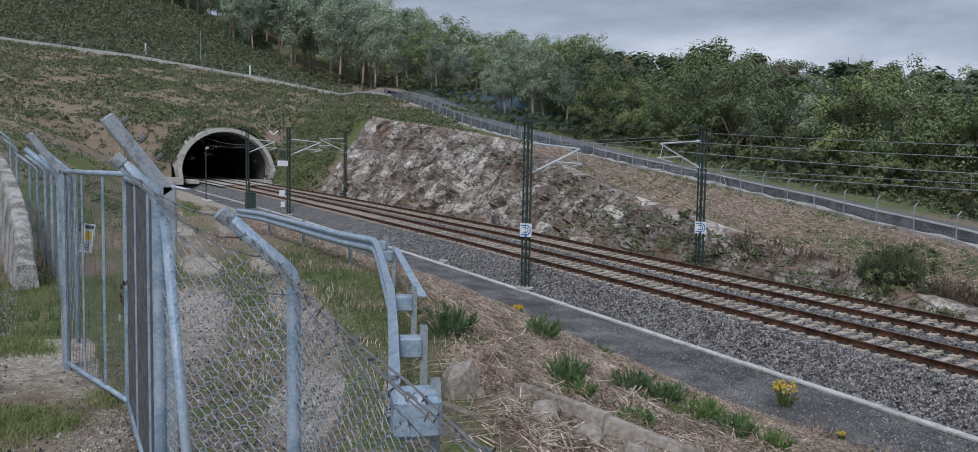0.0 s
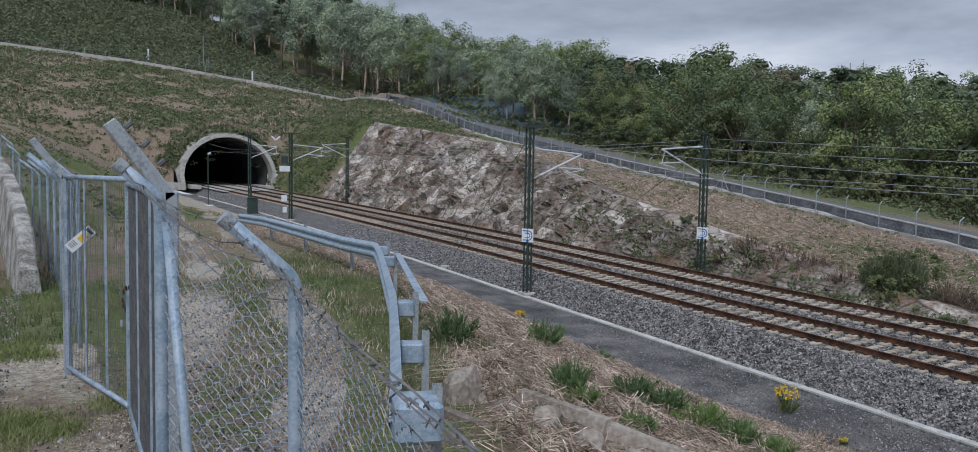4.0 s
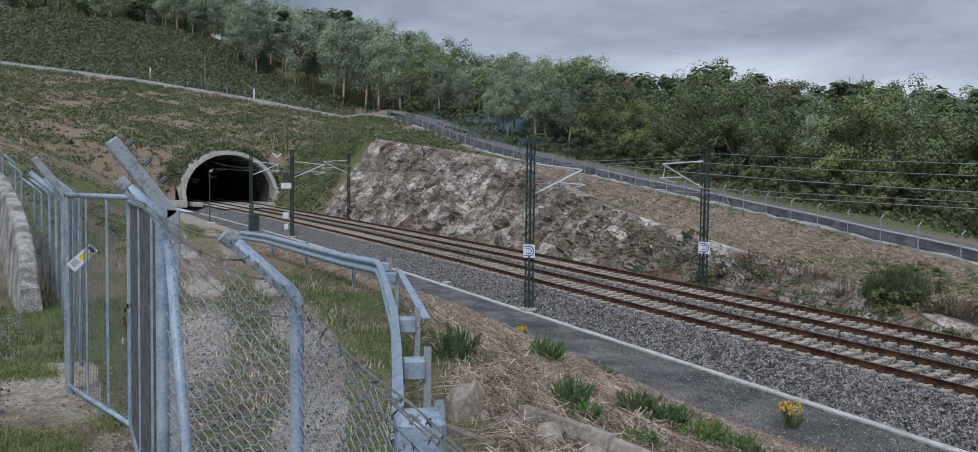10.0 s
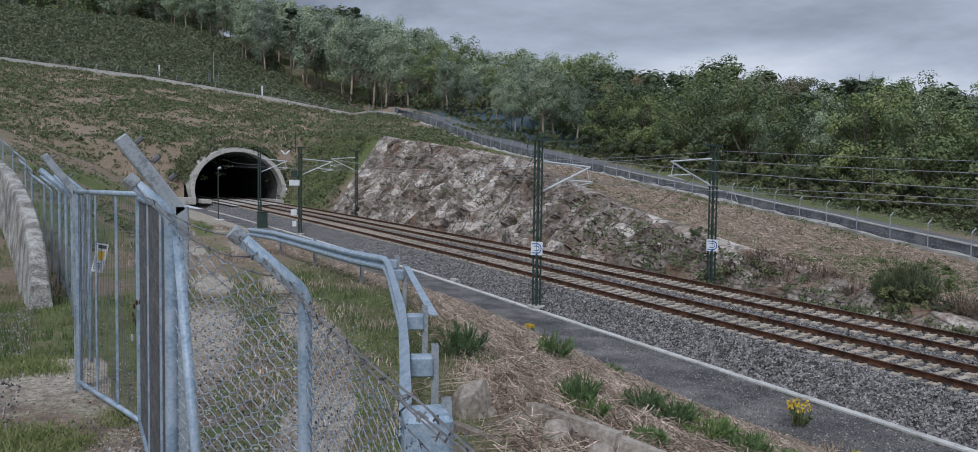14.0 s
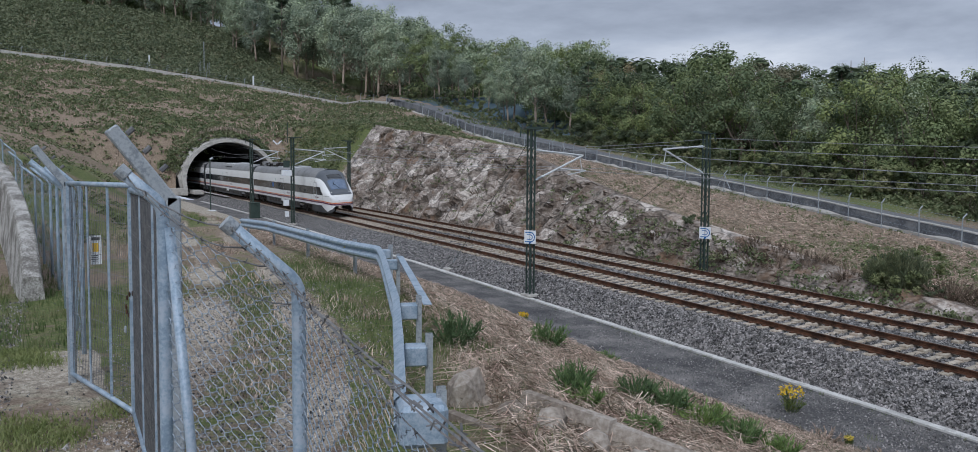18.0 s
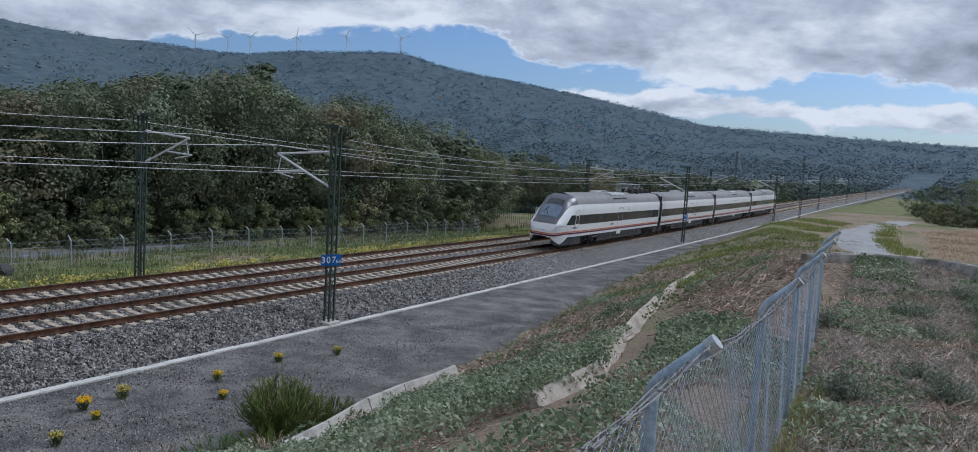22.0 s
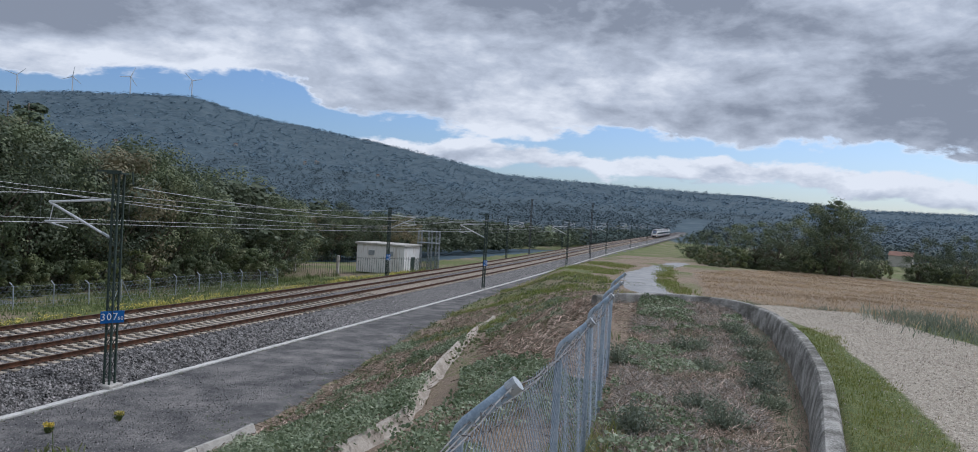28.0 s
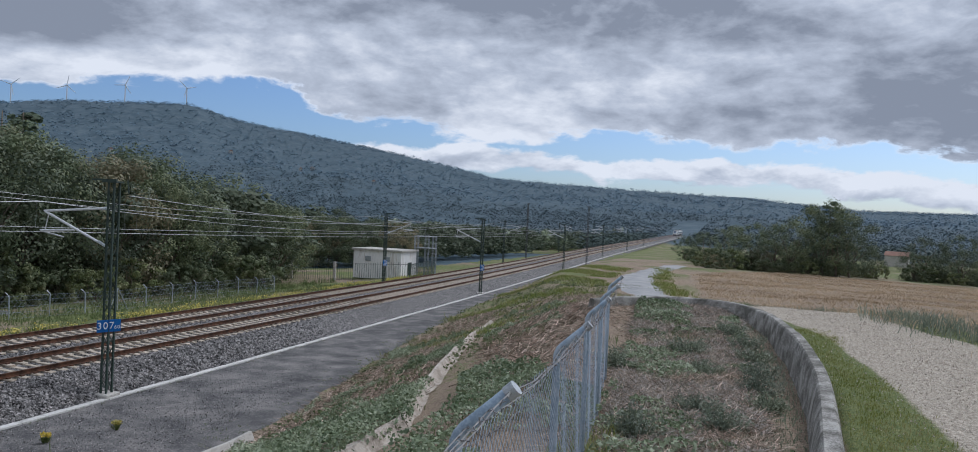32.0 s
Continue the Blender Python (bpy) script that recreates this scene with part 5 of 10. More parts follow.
    r_ob = part("roof", rf, grey, car, "dusty grey roof panels", smooth=True)
    r_ob.location.x = off
    # panel seams, air conditioning, fairings
    for u in np.arange(5.2 if cab else 2.0, pods.get("deck", (u1, 0))[0], 1.75):
        bm = skin([u + off - 0.02, u + off + 0.02], const(3.36), const(zt + 0.001), 8, off=0.004)
        ob = part("roof_seam", bm, dark, car)
        ob.location.x = off
    for a, b in pods["ac"]:
        bm = bmesh.new()
        box(bm, (-(a + b) / 2, 0, 3.93), (b - a, 2.0, 0.34), bevel=0.10)
        ac = part("air_conditioner", bm, TRAIN_MAT["unit"], car, "pale grey roof air conditioning unit")
        for s in (-1, 1):
            for k in range(3):
                g = bmesh.new()
                ca = a + (b - a) * (k + 0.5) / 3
                for q in range(5):
                    box(g, (-ca, s * 1.18, 3.56 + q * 0.045), ((b - a) / 3 - 0.12, 0.06, 0.022), Euler((s * 0.5, 0, 0)).to_matrix())
                part("grille", g, dark, ac)
        g = bmesh.new()
        for k in range(2):
            rod(g, (-(a + (b - a) * (0.3 + 0.4 * k)), 0, 4.09), (-(a + (b - a) * (0.3 + 0.4 * k)), 0, 4.13), 0.34, 20)
        pieces("fan", g, dark, ac)
    if pods.get("deck"):
        da, db = pods["deck"]
        bm = bmesh.new()
        for k in range(16):
            uu = da + (db - da) * (k + rng.uniform(.2, .8)) / 16
            yy = rng.uniform(-.7, .7)
            rod(bm, (-uu, yy, 4.0), (-uu, yy, 4.34), 0.08, 10)
            for q in range(4):
                rod(bm, (-uu, yy, 4.06 + q * 0.07), (-uu, yy, 4.10 + q * 0.07), 0.125, 10)
        pieces("roof_insulator", bm, TRAIN_MAT["under"], car)
        bm = bmesh.new()
        for k in range(7):
            uu = da + 0.3 + (db - da - 0.8) * k / 7
            box(bm, (-uu, rng.uniform(-.5, .5), 4.15), (rng.uniform(.3, .8), rng.uniform(.2, .5), rng.uniform(0.2, 0.5)), bevel=0.02)
        pieces("roof_gear", bm, TRAIN_MAT["under"], car)
        bm = bmesh.new()
        for yy in (-0.5, -0.1, 0.45):
            tube(bm, [(-da - 0.2, yy, 4.16), (-da - 2, yy + 0.1, 4.27), (-db + 2, yy - .1, 4.25), (-db + 0.4, yy, 4.12)], 0.025, 6)
        part("roof_cable", bm, TRAIN_MAT["under"], car)
        for uu, yy in ((da + 0.9, -0.45), (da + 4.6, -0.62)):
            box(bm := bmesh.new(), (-uu, yy, 4.30), (0.55, 0.4, 0.34), bevel=0.03)
            part("equipment_box", bm, TRAIN_MAT["grey"], car, "pale grey box on the roof deck")
        for k in range(3):
            uu = da + 3.3 + 0.5 * k
            tube(bm := bmesh.new(), [(-uu, -0.5, 4.1), (-uu - 0.25, -0.45, 4.42), (-uu - 0.75, -0.3, 4.48)], 0.03, 6)
            part("conductor_arm", bm, TRAIN_MAT["grey"], car)
        if pods.get("pantograph"):
            up_ = pods["pantograph"] == "up"
            hz = 4.62 if up_ else 4.36
            pc = -(da + 2.6)
            bm = bmesh.new()
            for s in (-1, 1):
                rod(bm, (pc + 1.2, s * 0.42, 4.16), (pc - 0.6, s * 0.25, 4.30 + (0.12 if up_ else 0)), 0.035, 6)
                rod(bm, (pc - 0.6, s * 0.25, 4.30 + (0.12 if up_ else 0)), (pc + 0.9, s * 0.3, hz - 0.05), 0.025, 6)
            box(bm, (pc + 0.3, 0, 4.14), (2.4, 1.0, 0.06))
            part("pantograph", bm, TRAIN_MAT["under"], car)
            bm = bmesh.new()
            for dx in (-0.18, 0.18):
                tube(bm, [(pc + 0.9 + dx, -0.95, hz - 0.16), (pc + 0.9 + dx, -0.7, hz - 0.02), (pc + 0.9 + dx, 0.7, hz - 0.02), (pc + 0.9 + dx, 0.95, hz - 0.16)], 0.022, 6)
            part("collector_head", bm, TRAIN_MAT["grey"], car)
    # window band and panes
    bs = [u + off for u in ([2.02, 2.4, 2.8, 3.28, 5, 8] if cab else [u0 + 0.25, 4, 8])] + [u + off for u in np.linspace(11, u1 - 0.25, 5)]
    lo_b = (lambda u: 1.82) if not cab else (lambda u: 1.84 if u > 2.7 else 1.84 + 0 * u)
    hi_b = const(2.54) if not cab else (lambda u: float(np.interp(u, [1.28, 2.02, 2.1, 26], [1.86, 2.50, 2.54, 2.54])))
    if cab:
        bs = [1.30, 1.5, 1.7, 1.9] + bs
    ob = part("window_band", skin(bs, lo_b, hi_b, 3, off=0.006), TRAIN_MAT["band"], car, "near-black glazed window band", smooth=True)
    ob.location.x = off
    door_u = pods["door"]
    u = 5.3 if cab else 1.6
    while u < u1 - 1.8:
        if not (door_u - 2.0 < u < door_u + 1.5):
            for s in (-1, 1):
                ob = part("window_pane", skin([u + off, u + 1.45 + off], const(1.92), const(2.45), 2, off=0.012, sides=(s,)), TRAIN_MAT["pane"], car)
                ob.location.x = off
        u += 2.05
    for nm, z0, z1, mt in (("orange_stripe", 1.285, 1.36, "orange"), ("purple_stripe", 1.14, 1.255, "purple")):
        us = (nose[1:] if cab else [u0]) + list(np.linspace(5 if cab else 3.5, u1, 8))
        drop = (lambda z: (lambda u: z - 0.16 * max(0.0, 1 - u / 1.6) ** 1.5)) if cab else const
        st = skin([u + off for u in us], drop(z0), drop(z1), 3, off=0.014)
        if cab:
            fr = [v for v in st.verts if abs(v.co.x + 0.03) < 1e-5]
            le = sorted([v for v in fr if v.co.y < 0], key=lambda v: v.co.z)
            ri = sorted([v for v in fr if v.co.y > 0], key=lambda v: v.co.z)
            for v in fr:
                v.co.x += 0.036
            for a, b, c, d in zip(le, le[1:], ri[1:], ri):
                if not st.faces.get((a, d, c, b)):
                    st.faces.new((a, d, c, b))
        ob = part(nm, st, TRAIN_MAT[mt], car, smooth=True)
        ob.location.x = off
    if cab:
        # cab doors, hood seams and a small blue sign behind a window
        for s in (-1, 1):
            cd = part("cab_door", skin([2.75, 2.9, 3.1, 3.3, 3.45], const(0.98), const(2.86), 10, off=0.009, sides=(s,)), white, car, "white cab door", smooth=True)
            part("cab_door_glass", skin([2.80, 3.0, 3.2, 3.40], const(1.88), const(2.52), 3, off=0.015, sides=(s,)), TRAIN_MAT["pane"], cd)
            for ua in (2.72, 3.45):
                part("door_seam", skin([ua, ua + 0.03], const(0.98), const(2.88), 10, off=0.012, sides=(s,)), TRAIN_MAT["seam"], cd)
            part("door_seam", skin([2.72, 3.0, 3.2, 3.48], const(2.86), const(2.89), 2, off=0.012, sides=(s,)), TRAIN_MAT["seam"], cd)
            part("panel_seam", skin([4.2, 4.22], const(1.0), const(3.3), 12, off=0.006, sides=(s,)), TRAIN_MAT["seam"], car)
            part("panel_seam", skin([1.42, 1.445], const(1.0), const(1.72), 8, off=0.006, sides=(s,)), TRAIN_MAT["seam"], car)
            part("panel_seam", skin([0.36, 0.45, 0.6, 0.8, 1.0, 1.2, 1.44], lambda u: 1.80 - 0.075 * u, lambda u: 1.822 - 0.075 * u, 2, off=0.006, sides=(s,)), TRAIN_MAT["seam"], car)
            part("panel_seam", skin([0.22, 0.235], const(0.78), const(1.70), 8, off=0.006, sides=(s,)), TRAIN_MAT["seam"], car)
            if name == "leading_car":
                part("window_sign", skin([16.6, 17.05], const(2.02), const(2.44), 2, off=0.018, sides=(s,)), MAT["sign_blue"], car, "small square blue sign on the window")
    # doors
    for s in (-1, 1):
        dr = part("door", skin([door_u + off, door_u + 1.15 + off], const(0.70), const(2.90), 10, off=0.010, sides=(s,)), white, car, "white plug door", smooth=True)
        dr.location.x = off
        gl = part("door_glass", skin([door_u + 0.03 + off, door_u + 1.12 + off], const(1.82), const(2.54), 3, off=0.016, sides=(s,)), TRAIN_MAT["band"], dr)
        fr = bmesh.new()
        for ua in (door_u - 0.02, door_u + 1.15):
            ob2 = skin([ua + off, ua + 0.025 + off], const(0.70), const(2.92), 8, off=0.013, sides=(s,))
            part("door_seal", ob2, TRAIN_MAT["rubber"], dr)
        fr.free()
        ob2 = skin([door_u + off, door_u + 1.15 + off], const(2.895), const(2.93), 1, off=0.013, sides=(s,))
        part("door_seal", ob2, TRAIN_MAT["rubber"], dr)
        # operator's mark as plain strokes
        mk = bmesh.new()
        w0 = door_u - 1.9
        for k, (wd_, ht) in enumerate(((0.07, 0.12), (0.13, 0.14), (0.13, 0.13), (0.07, 0.24), (0.13, 0.14))):
            uu = w0 + k * 0.19
            yy = half_width(8, 1.6) + 0.008
            box(mk, (-uu, s * yy, 1.60 + (ht - 0.13) / 4), (wd_, 0.006, ht * 0.75), bevel=0.002)
        pieces("operator_mark", mk, TRAIN_MAT["purple"], car)
        if cab:
            mk = bmesh.new()
            for k, (wd_, ht) in enumerate(((0.07, 0.14), (0.15, 0.16), (0.15, 0.15), (0.08, 0.28), (0.15, 0.16))):
                box(mk, (-(2.25 + k * 0.21), s * (half_width(2.25 + k * .21, 1.62) + 0.008), 1.62), (wd_, 0.006, ht * 0.75), bevel=0.002)
            pieces("operator_mark", mk, TRAIN_MAT["purple"], car)
            for uu in (3.26,):
                part("cab_seam", skin([uu, uu + 0.03], const(0.95), const(3.3), 8, off=0.004, sides=(s,)), TRAIN_MAT["rubber"], car)
    # underframe
    us = [u + off for u in ([3.6, 6] if cab else [u0, 3]) + list(np.linspace(7, u1, 5))]
    gaps = pods["bogies"]
    seg = []
    cur = 3.4 if cab else u0
    for g in gaps:
        if g - 1.9 > cur:
            seg.append((cur, g - 1.9))
        cur = g + 1.9
    if cur < u1:
        seg.append((cur, u1))
    for a, b in seg:
        for s in (-1, 1):
            ob = part("side_skirt", skin([a + off, b + off], const(0.34), const(0.945), 4, off=-0.05, sides=(s,)), dark, car, "dark grey equipment skirt")
            ob.location.x = off
        n = int((b - a) / 1.1)
        for k in range(n):
            for s in (-1, 1):
                bm = bmesh.new()
                box(bm, (-(a + 0.55 + k * 1.1), s * (half_width(8, 0.7) - 0.045), 0.66), (0.8, 0.02, 0.3), bevel=0.005)
                part("skirt_vent", bm, TRAIN_MAT["under"], car)
    bm = bmesh.new()
    box(bm, (-(u1 + (2.4 if cab else u0)) / 2, 0, 0.9), (u1 - (2.4 if cab else u0), 2.5, 0.3))
    part("floor_frame", bm, TRAIN_MAT["under"], car)
    for g in gaps:
        bogie(car, g)
    # end frames and gangway
    for ue, sx in ([(u1, -1)] if cab else [(u0, 1), (u1, -1)]):
        e = skin([ue + off - 0.12, ue + off + 0.12], const(0.36), const(3.9), 14, off=0.02)
        for ob in pieces("end_frame", e, dark, car, "dark grey end frame"):
            ob.location.x = off
        bm = bmesh.new()
        box(bm, (-ue + sx * 0.0, 0, 2.2), (0.10, 2.7, 3.2))
        part("end_wall", bm, dark, car)
        bm = bmesh.new()
        for k in range(3):
            box(bm, (-ue + sx * (0.08 + 0.09 * k), 0, 2.05), (0.06, 1.5, 2.7), bevel=0.02)
            box(bm, (-ue + sx * (0.08 + 0.09 * k), 0.9, 3.0), (0.05, 0.1, 0.5))
        part("gangway", bm, TRAIN_MAT["rubber"], car)
    bm = bmesh.new()
    for s in (-1, 1):
        for (dy, dz) in ((0, 0.10), (-0.09, -0.05), (0.09, -0.05)):
            rod(bm, (-(door_u + 2.8) + dy, s * (half_width(8, 2.75) + 0.004), 2.78 + dz), (-(door_u + 2.8) + dy, s * (half_width(8, 2.75) + 0.012), 2.78 + dz), 0.05, 10)
    part("green_mark", bm, TRAIN_MAT["green"], car)
    return car


def body_us_plain(cab, u0, u1):
    return list(np.linspace(u0, u1, 6))


END_LEN, MID_LEN = 25.6, 24.4
cars = [
    build_car("leading_car", END_LEN, True, dict(ac=[(11.4, 15.1)], deck=(18.3, 25.1), pantograph="down", door=13.0, bogies=(6.2, 21.9))),
    build_car("middle_car", MID_LEN, False, dict(ac=[(9.9, 13.4)], door=11.2, bogies=(3.4, 21.2))),
    build_car("middle_car", MID_LEN, False, dict(ac=[(9.9, 13.4)], door=11.2, bogies=(3.4, 21.2))),
    build_car("trailing_car", END_LEN, True, dict(ac=[(11.4, 15.1)], deck=(18.3, 25.1), pantograph="up", door=12.6, bogies=(6.2, 21.9))),
]


# ---- rock cutting ----
def rock_material():
    m = material("cut_rock", [(0.14, 0.115, 0.095), (0.26, 0.22, 0.19), (0.45, 0.405, 0.36)], 0.9, 0, 0.55, 6.0, 5.0, 2.2)
    nt = m.node_tree
    N, L = nt.nodes.new, nt.links.new
    b = nt.nodes["Principled BSDF"]
    base = b.inputs["Base Color"].links[0].from_socket
    pos = N("ShaderNodeNewGeometry").outputs["Position"]

    def mixed(kind, a, c, fac):
        n = N("ShaderNodeMix")
        n.data_type, n.blend_type = "RGBA", kind
        for sock, v in ((0, fac), (6, a), (7, c)):
            if isinstance(v, (float, tuple)):
                n.inputs[sock].default_value = v
            else:
                L(v, n.inputs[sock])
        return n.outputs[2]

    def ranged(v, lo, hi, a, c):
        n = N("ShaderNodeMapRange")
        for sock, q in (("From Min", lo), ("From Max", hi), ("To Min", a), ("To Max", c)):
            n.inputs[sock].default_value = q
        L(v, n.inputs["Value"])
        return n.outputs[0]

    # slanting joints: long slabs that dip along the cutting
    mp = N("ShaderNodeMapping")
    mp.inputs["Rotation"].default_value = (0.0, 0.93, 0.25)
    mp.inputs["Scale"].default_value = (0.42, 0.8, 1.25)
    L(pos, mp.inputs[0])
    joints = N("ShaderNodeTexVoronoi")
    joints.feature = "DISTANCE_TO_EDGE"
    joints.inputs["Scale"].default_value = 0.85
    L(mp.outputs[0], joints.inputs["Vector"])
    slabs = N("ShaderNodeTexVoronoi")
    slabs.inputs["Scale"].default_value = 0.85
    L(mp.outputs[0], slabs.inputs["Vector"])
    hv = N("ShaderNodeHueSaturation")
    L(ranged(slabs.outputs["Color"], 0, 1, 0.48, 1.9), hv.inputs["Value"])
    L(ranged(slabs.outputs["Color"], 0, 1, 1.35, 0.7), hv.inputs["Saturation"])
    L(base, hv.inputs["Color"])

    def nz(scale, detail):
        n = N("ShaderNodeTexNoise")
        n.inputs["Scale"].default_value, n.inputs["Detail"].default_value = scale, detail
        n.inputs["Roughness"].default_value = 0.65
        L(pos, n.inputs["Vector"])
        return n.outputs["Fac"]

    col = mixed("MULTIPLY", hv.outputs[0], ranged(joints.outputs["Distance"], 0.0, 0.045, 0.30, 1.0), 1.0)
    rust = mixed("MIX", col, (0.22, 0.13, 0.075, 1.0), ranged(nz(0.45, 7), 0.54, 0.68, 0.0, 0.75))
    earth = mixed("MIX", rust, (0.135, 0.10, 0.075, 1.0), ranged(nz(0.22, 8), 0.54, 0.66, 0.0, 0.75))
    lichen = mixed("MIX", earth, (0.07, 0.065, 0.055, 1.0), ranged(nz(1.3, 6), 0.56, 0.66, 0.0, 0.8))
    L(lichen, b.inputs["Base Color"])
    return m


MAT["rock"] = rock_material()


def facets(a, b, seed, tilt=0.5, step=0.6):
    """Blocky relief over unit cells of (a, b): each cell a plane of its own tilt and height."""
    g = np.random.default_rng(seed)
    jit, lean, lift = g.uniform(-0.42, 0.42, (512, 2)), g.uniform(-tilt, tilt, (512, 2)), g.uniform(-step, step, 512)
    ia, ib = np.floor(a).astype(int), np.floor(b).astype(int)
    best, out = np.full(a.shape, 1e9), np.zeros(a.shape)
    for da in (-1, 0, 1):
        for db in (-1, 0, 1):
            ca, cb = ia + da, ib + db
            h = (ca * 73 + cb * 151 + ca * cb * 7) % 512
            oa, ob = a - (ca + 0.5 + jit[h, 0]), b - (cb + 0.5 + jit[h, 1])
            d = oa * oa + ob * ob
            near = d < best
            best = np.where(near, d, best)
            out = np.where(near, lift[h] + oa * lean[h, 0] + ob * lean[h, 1], out)
    return out


def build_rock():
    xs = np.arange(-97, -14, 0.22)
    nv = 46
    t = np.linspace(-0.06, 1.18, nv)
    X, T = np.meshgrid(xs, t, indexing="ij")
    h = cut_height(X) + 0.25
    foot = 8.25
    zf = rail_z(X) - 0.8
    run = 0.8 + 0.62 * h
    o = foot + run * np.clip(T, -0.1, 1) + np.maximum(T - 1, 0) * 9
    z = zf + h * np.clip(T, -0.1, 1) + np.maximum(T - 1, 0) * 0.6
    zh = T * h
    la, lb = 0.6 * X + 0.8 * zh, 0.8 * X - 0.6 * zh      # along and across the slanting slabs
    rel = (1.0 * facets(la / 4.6, lb / 2.3, 3, 0.8, 0.5) + 0.50 * facets(la / 2.0, lb / 0.9, 5, 0.7, 0.6) + 0.26 * facets(la / 0.9, lb / 0.46, 8, 0.8, 0.8)
           + 0.06 * wobble(X, zh, 0.3, 2))
    amp = np.interp(h, [0.3, 1.5, 4, 9], [0.10, 0.35, 0.75, 1.0]) * np.where(T > 1, np.clip(1 - (T - 1) * 8, 0, 1), 1) * np.clip((T + 0.06) * 8, 0.2, 1) * smoothstep(X, -97, -90)
    rel = np.clip(rel * amp, -0.9, 1.4)
    Y = rail_y(X) + o - rel * 0.85
    Y = np.maximum(Y, rail_y(X) + 8.0)
    Zc = z + rel * 0.35 - np.maximum(T - 1.05, 0) * 2.5
    V = np.stack([X, Y, Zc], -1).reshape(-1, 3)
    i = np.arange(len(xs) - 1)[:, None] * nv
    j = np.arange(nv - 1)[None]
    F = np.stack([i + j, i + j + 1, i + nv + j + 1, i + nv + j], -1).reshape(-1, 4)
    ob = part("rock_face", mesh_np("rock_face", V, F), "rock")
    tagged(ob, "blasted pale brown rock face of the railway cutting", "rock face", kind="structure")
    # boulders at the foot and on the bank
    for k in range(26):
        x = rng.uniform(-100, -16)
        boulder("boulder", (x, float(rail_y(x)) + 8.3 + rng.uniform(0, .5), float(rail_z(x)) - 0.72), rng.uniform(0.15, 0.45), "rock",
                "pale brown boulder fallen at the foot of the cutting", "boulders below the cutting")


def boulder(name, at, size, mat, label, group="", squash=(1.2, 0.9, 0.8)):
    bm = bmesh.new()
    bmesh.ops.create_icosphere(bm, subdivisions=2, radius=1)
    sd = rng.uniform(0, 50)
    for v in bm.verts:
        n = noise.noise(v.co * 1.1 + Vector((sd, sd, 0))) * 0.5 + noise.noise(v.co * 2.7 + Vector((0, sd, sd))) * 0.2
        v.co = v.co * (1 + n)
        v.co.x, v.co.y, v.co.z = v.co.x * squash[0] * size, v.co.y * squash[1] * size, v.co.z * squash[2] * size
    ob = part(name, bm, mat)
    ob.matrix_basis = pose(at[0], at[1], at[2] + size * 0.35, 0, 0, rng.uniform(0, 360))
    tagged(ob, label, "rock", group)
    return ob


build_rock()


# ---- roads ----
def ribbon(name, pts, width, mat, label, lift=0.05, drape=True, cat="road"):
    """A road along a line of (x, y), laid on the land, with a slight crown."""
    P = np.asarray(pts, float)
    seg = np.r_[0, np.cumsum(np.hypot(*np.diff(P, axis=0).T))]
    s = np.arange(0, seg[-1], 1.5)
    x, y = np.interp(s, seg, P[:, 0]), np.interp(s, seg, P[:, 1])
    for _ in range(3):
        x[1:-1], y[1:-1] = (x[:-2] + 2 * x[1:-1] + x[2:]) / 4, (y[:-2] + 2 * y[1:-1] + y[2:]) / 4
    d = np.stack([np.gradient(x), np.gradient(y)], -1)
    d /= np.linalg.norm(d, axis=1, keepdims=True)
    nrm = np.stack([-d[:, 1], d[:, 0]], -1)
    m = 7
    V = np.empty((len(s), m, 3))
    zc = land(x, y)
    for k in range(m):
        u = (k / (m - 1) - 0.5) * width * (1 + 0.03 * np.sin(s * 0.7 + k))
        V[:, k, 0], V[:, k, 1] = x + nrm[:, 0] * u, y + nrm[:, 1] * u
        V[:, k, 2] = (land(V[:, k, 0], V[:, k, 1]) if drape else zc) + lift - 0.03 * abs(k - 3)
    i = np.arange(len(s) - 1)[:, None] * m
    j = np.arange(m - 1)[None]
    F = np.stack([i + j, i + m + j, i + m + j + 1, i + j + 1], -1).reshape(-1, 4)
    ob = part(name, mesh_np(name, V.reshape(-1, 3), F, True), mat)
    tagged(ob, label, cat, kind="structure")


far_x = np.array([-152, -129, -108, -81, -52, -25, 0, 20, 46.0])
HILL_ROAD = [(-232, -75), (-226, -45), (-221, -10), (-214, 16), (-204, 40), (-190, 60), (-168, 68)]
ribbon("service_road", HILL_ROAD + [(x, float(road_y(x))) for x in far_x], 4.2, "asphalt", "narrow grey asphalt service road behind a wire fence", 0.10, False)
ribbon("lane", [(52, -1.0), (58, 0.5), (66, 1.6), (80, 3.0), (100, 3.0), (125, 1.0), (150, -2)], 3.6, "lane", "narrow grey asphalt lane curving past the field", 0.12, False)


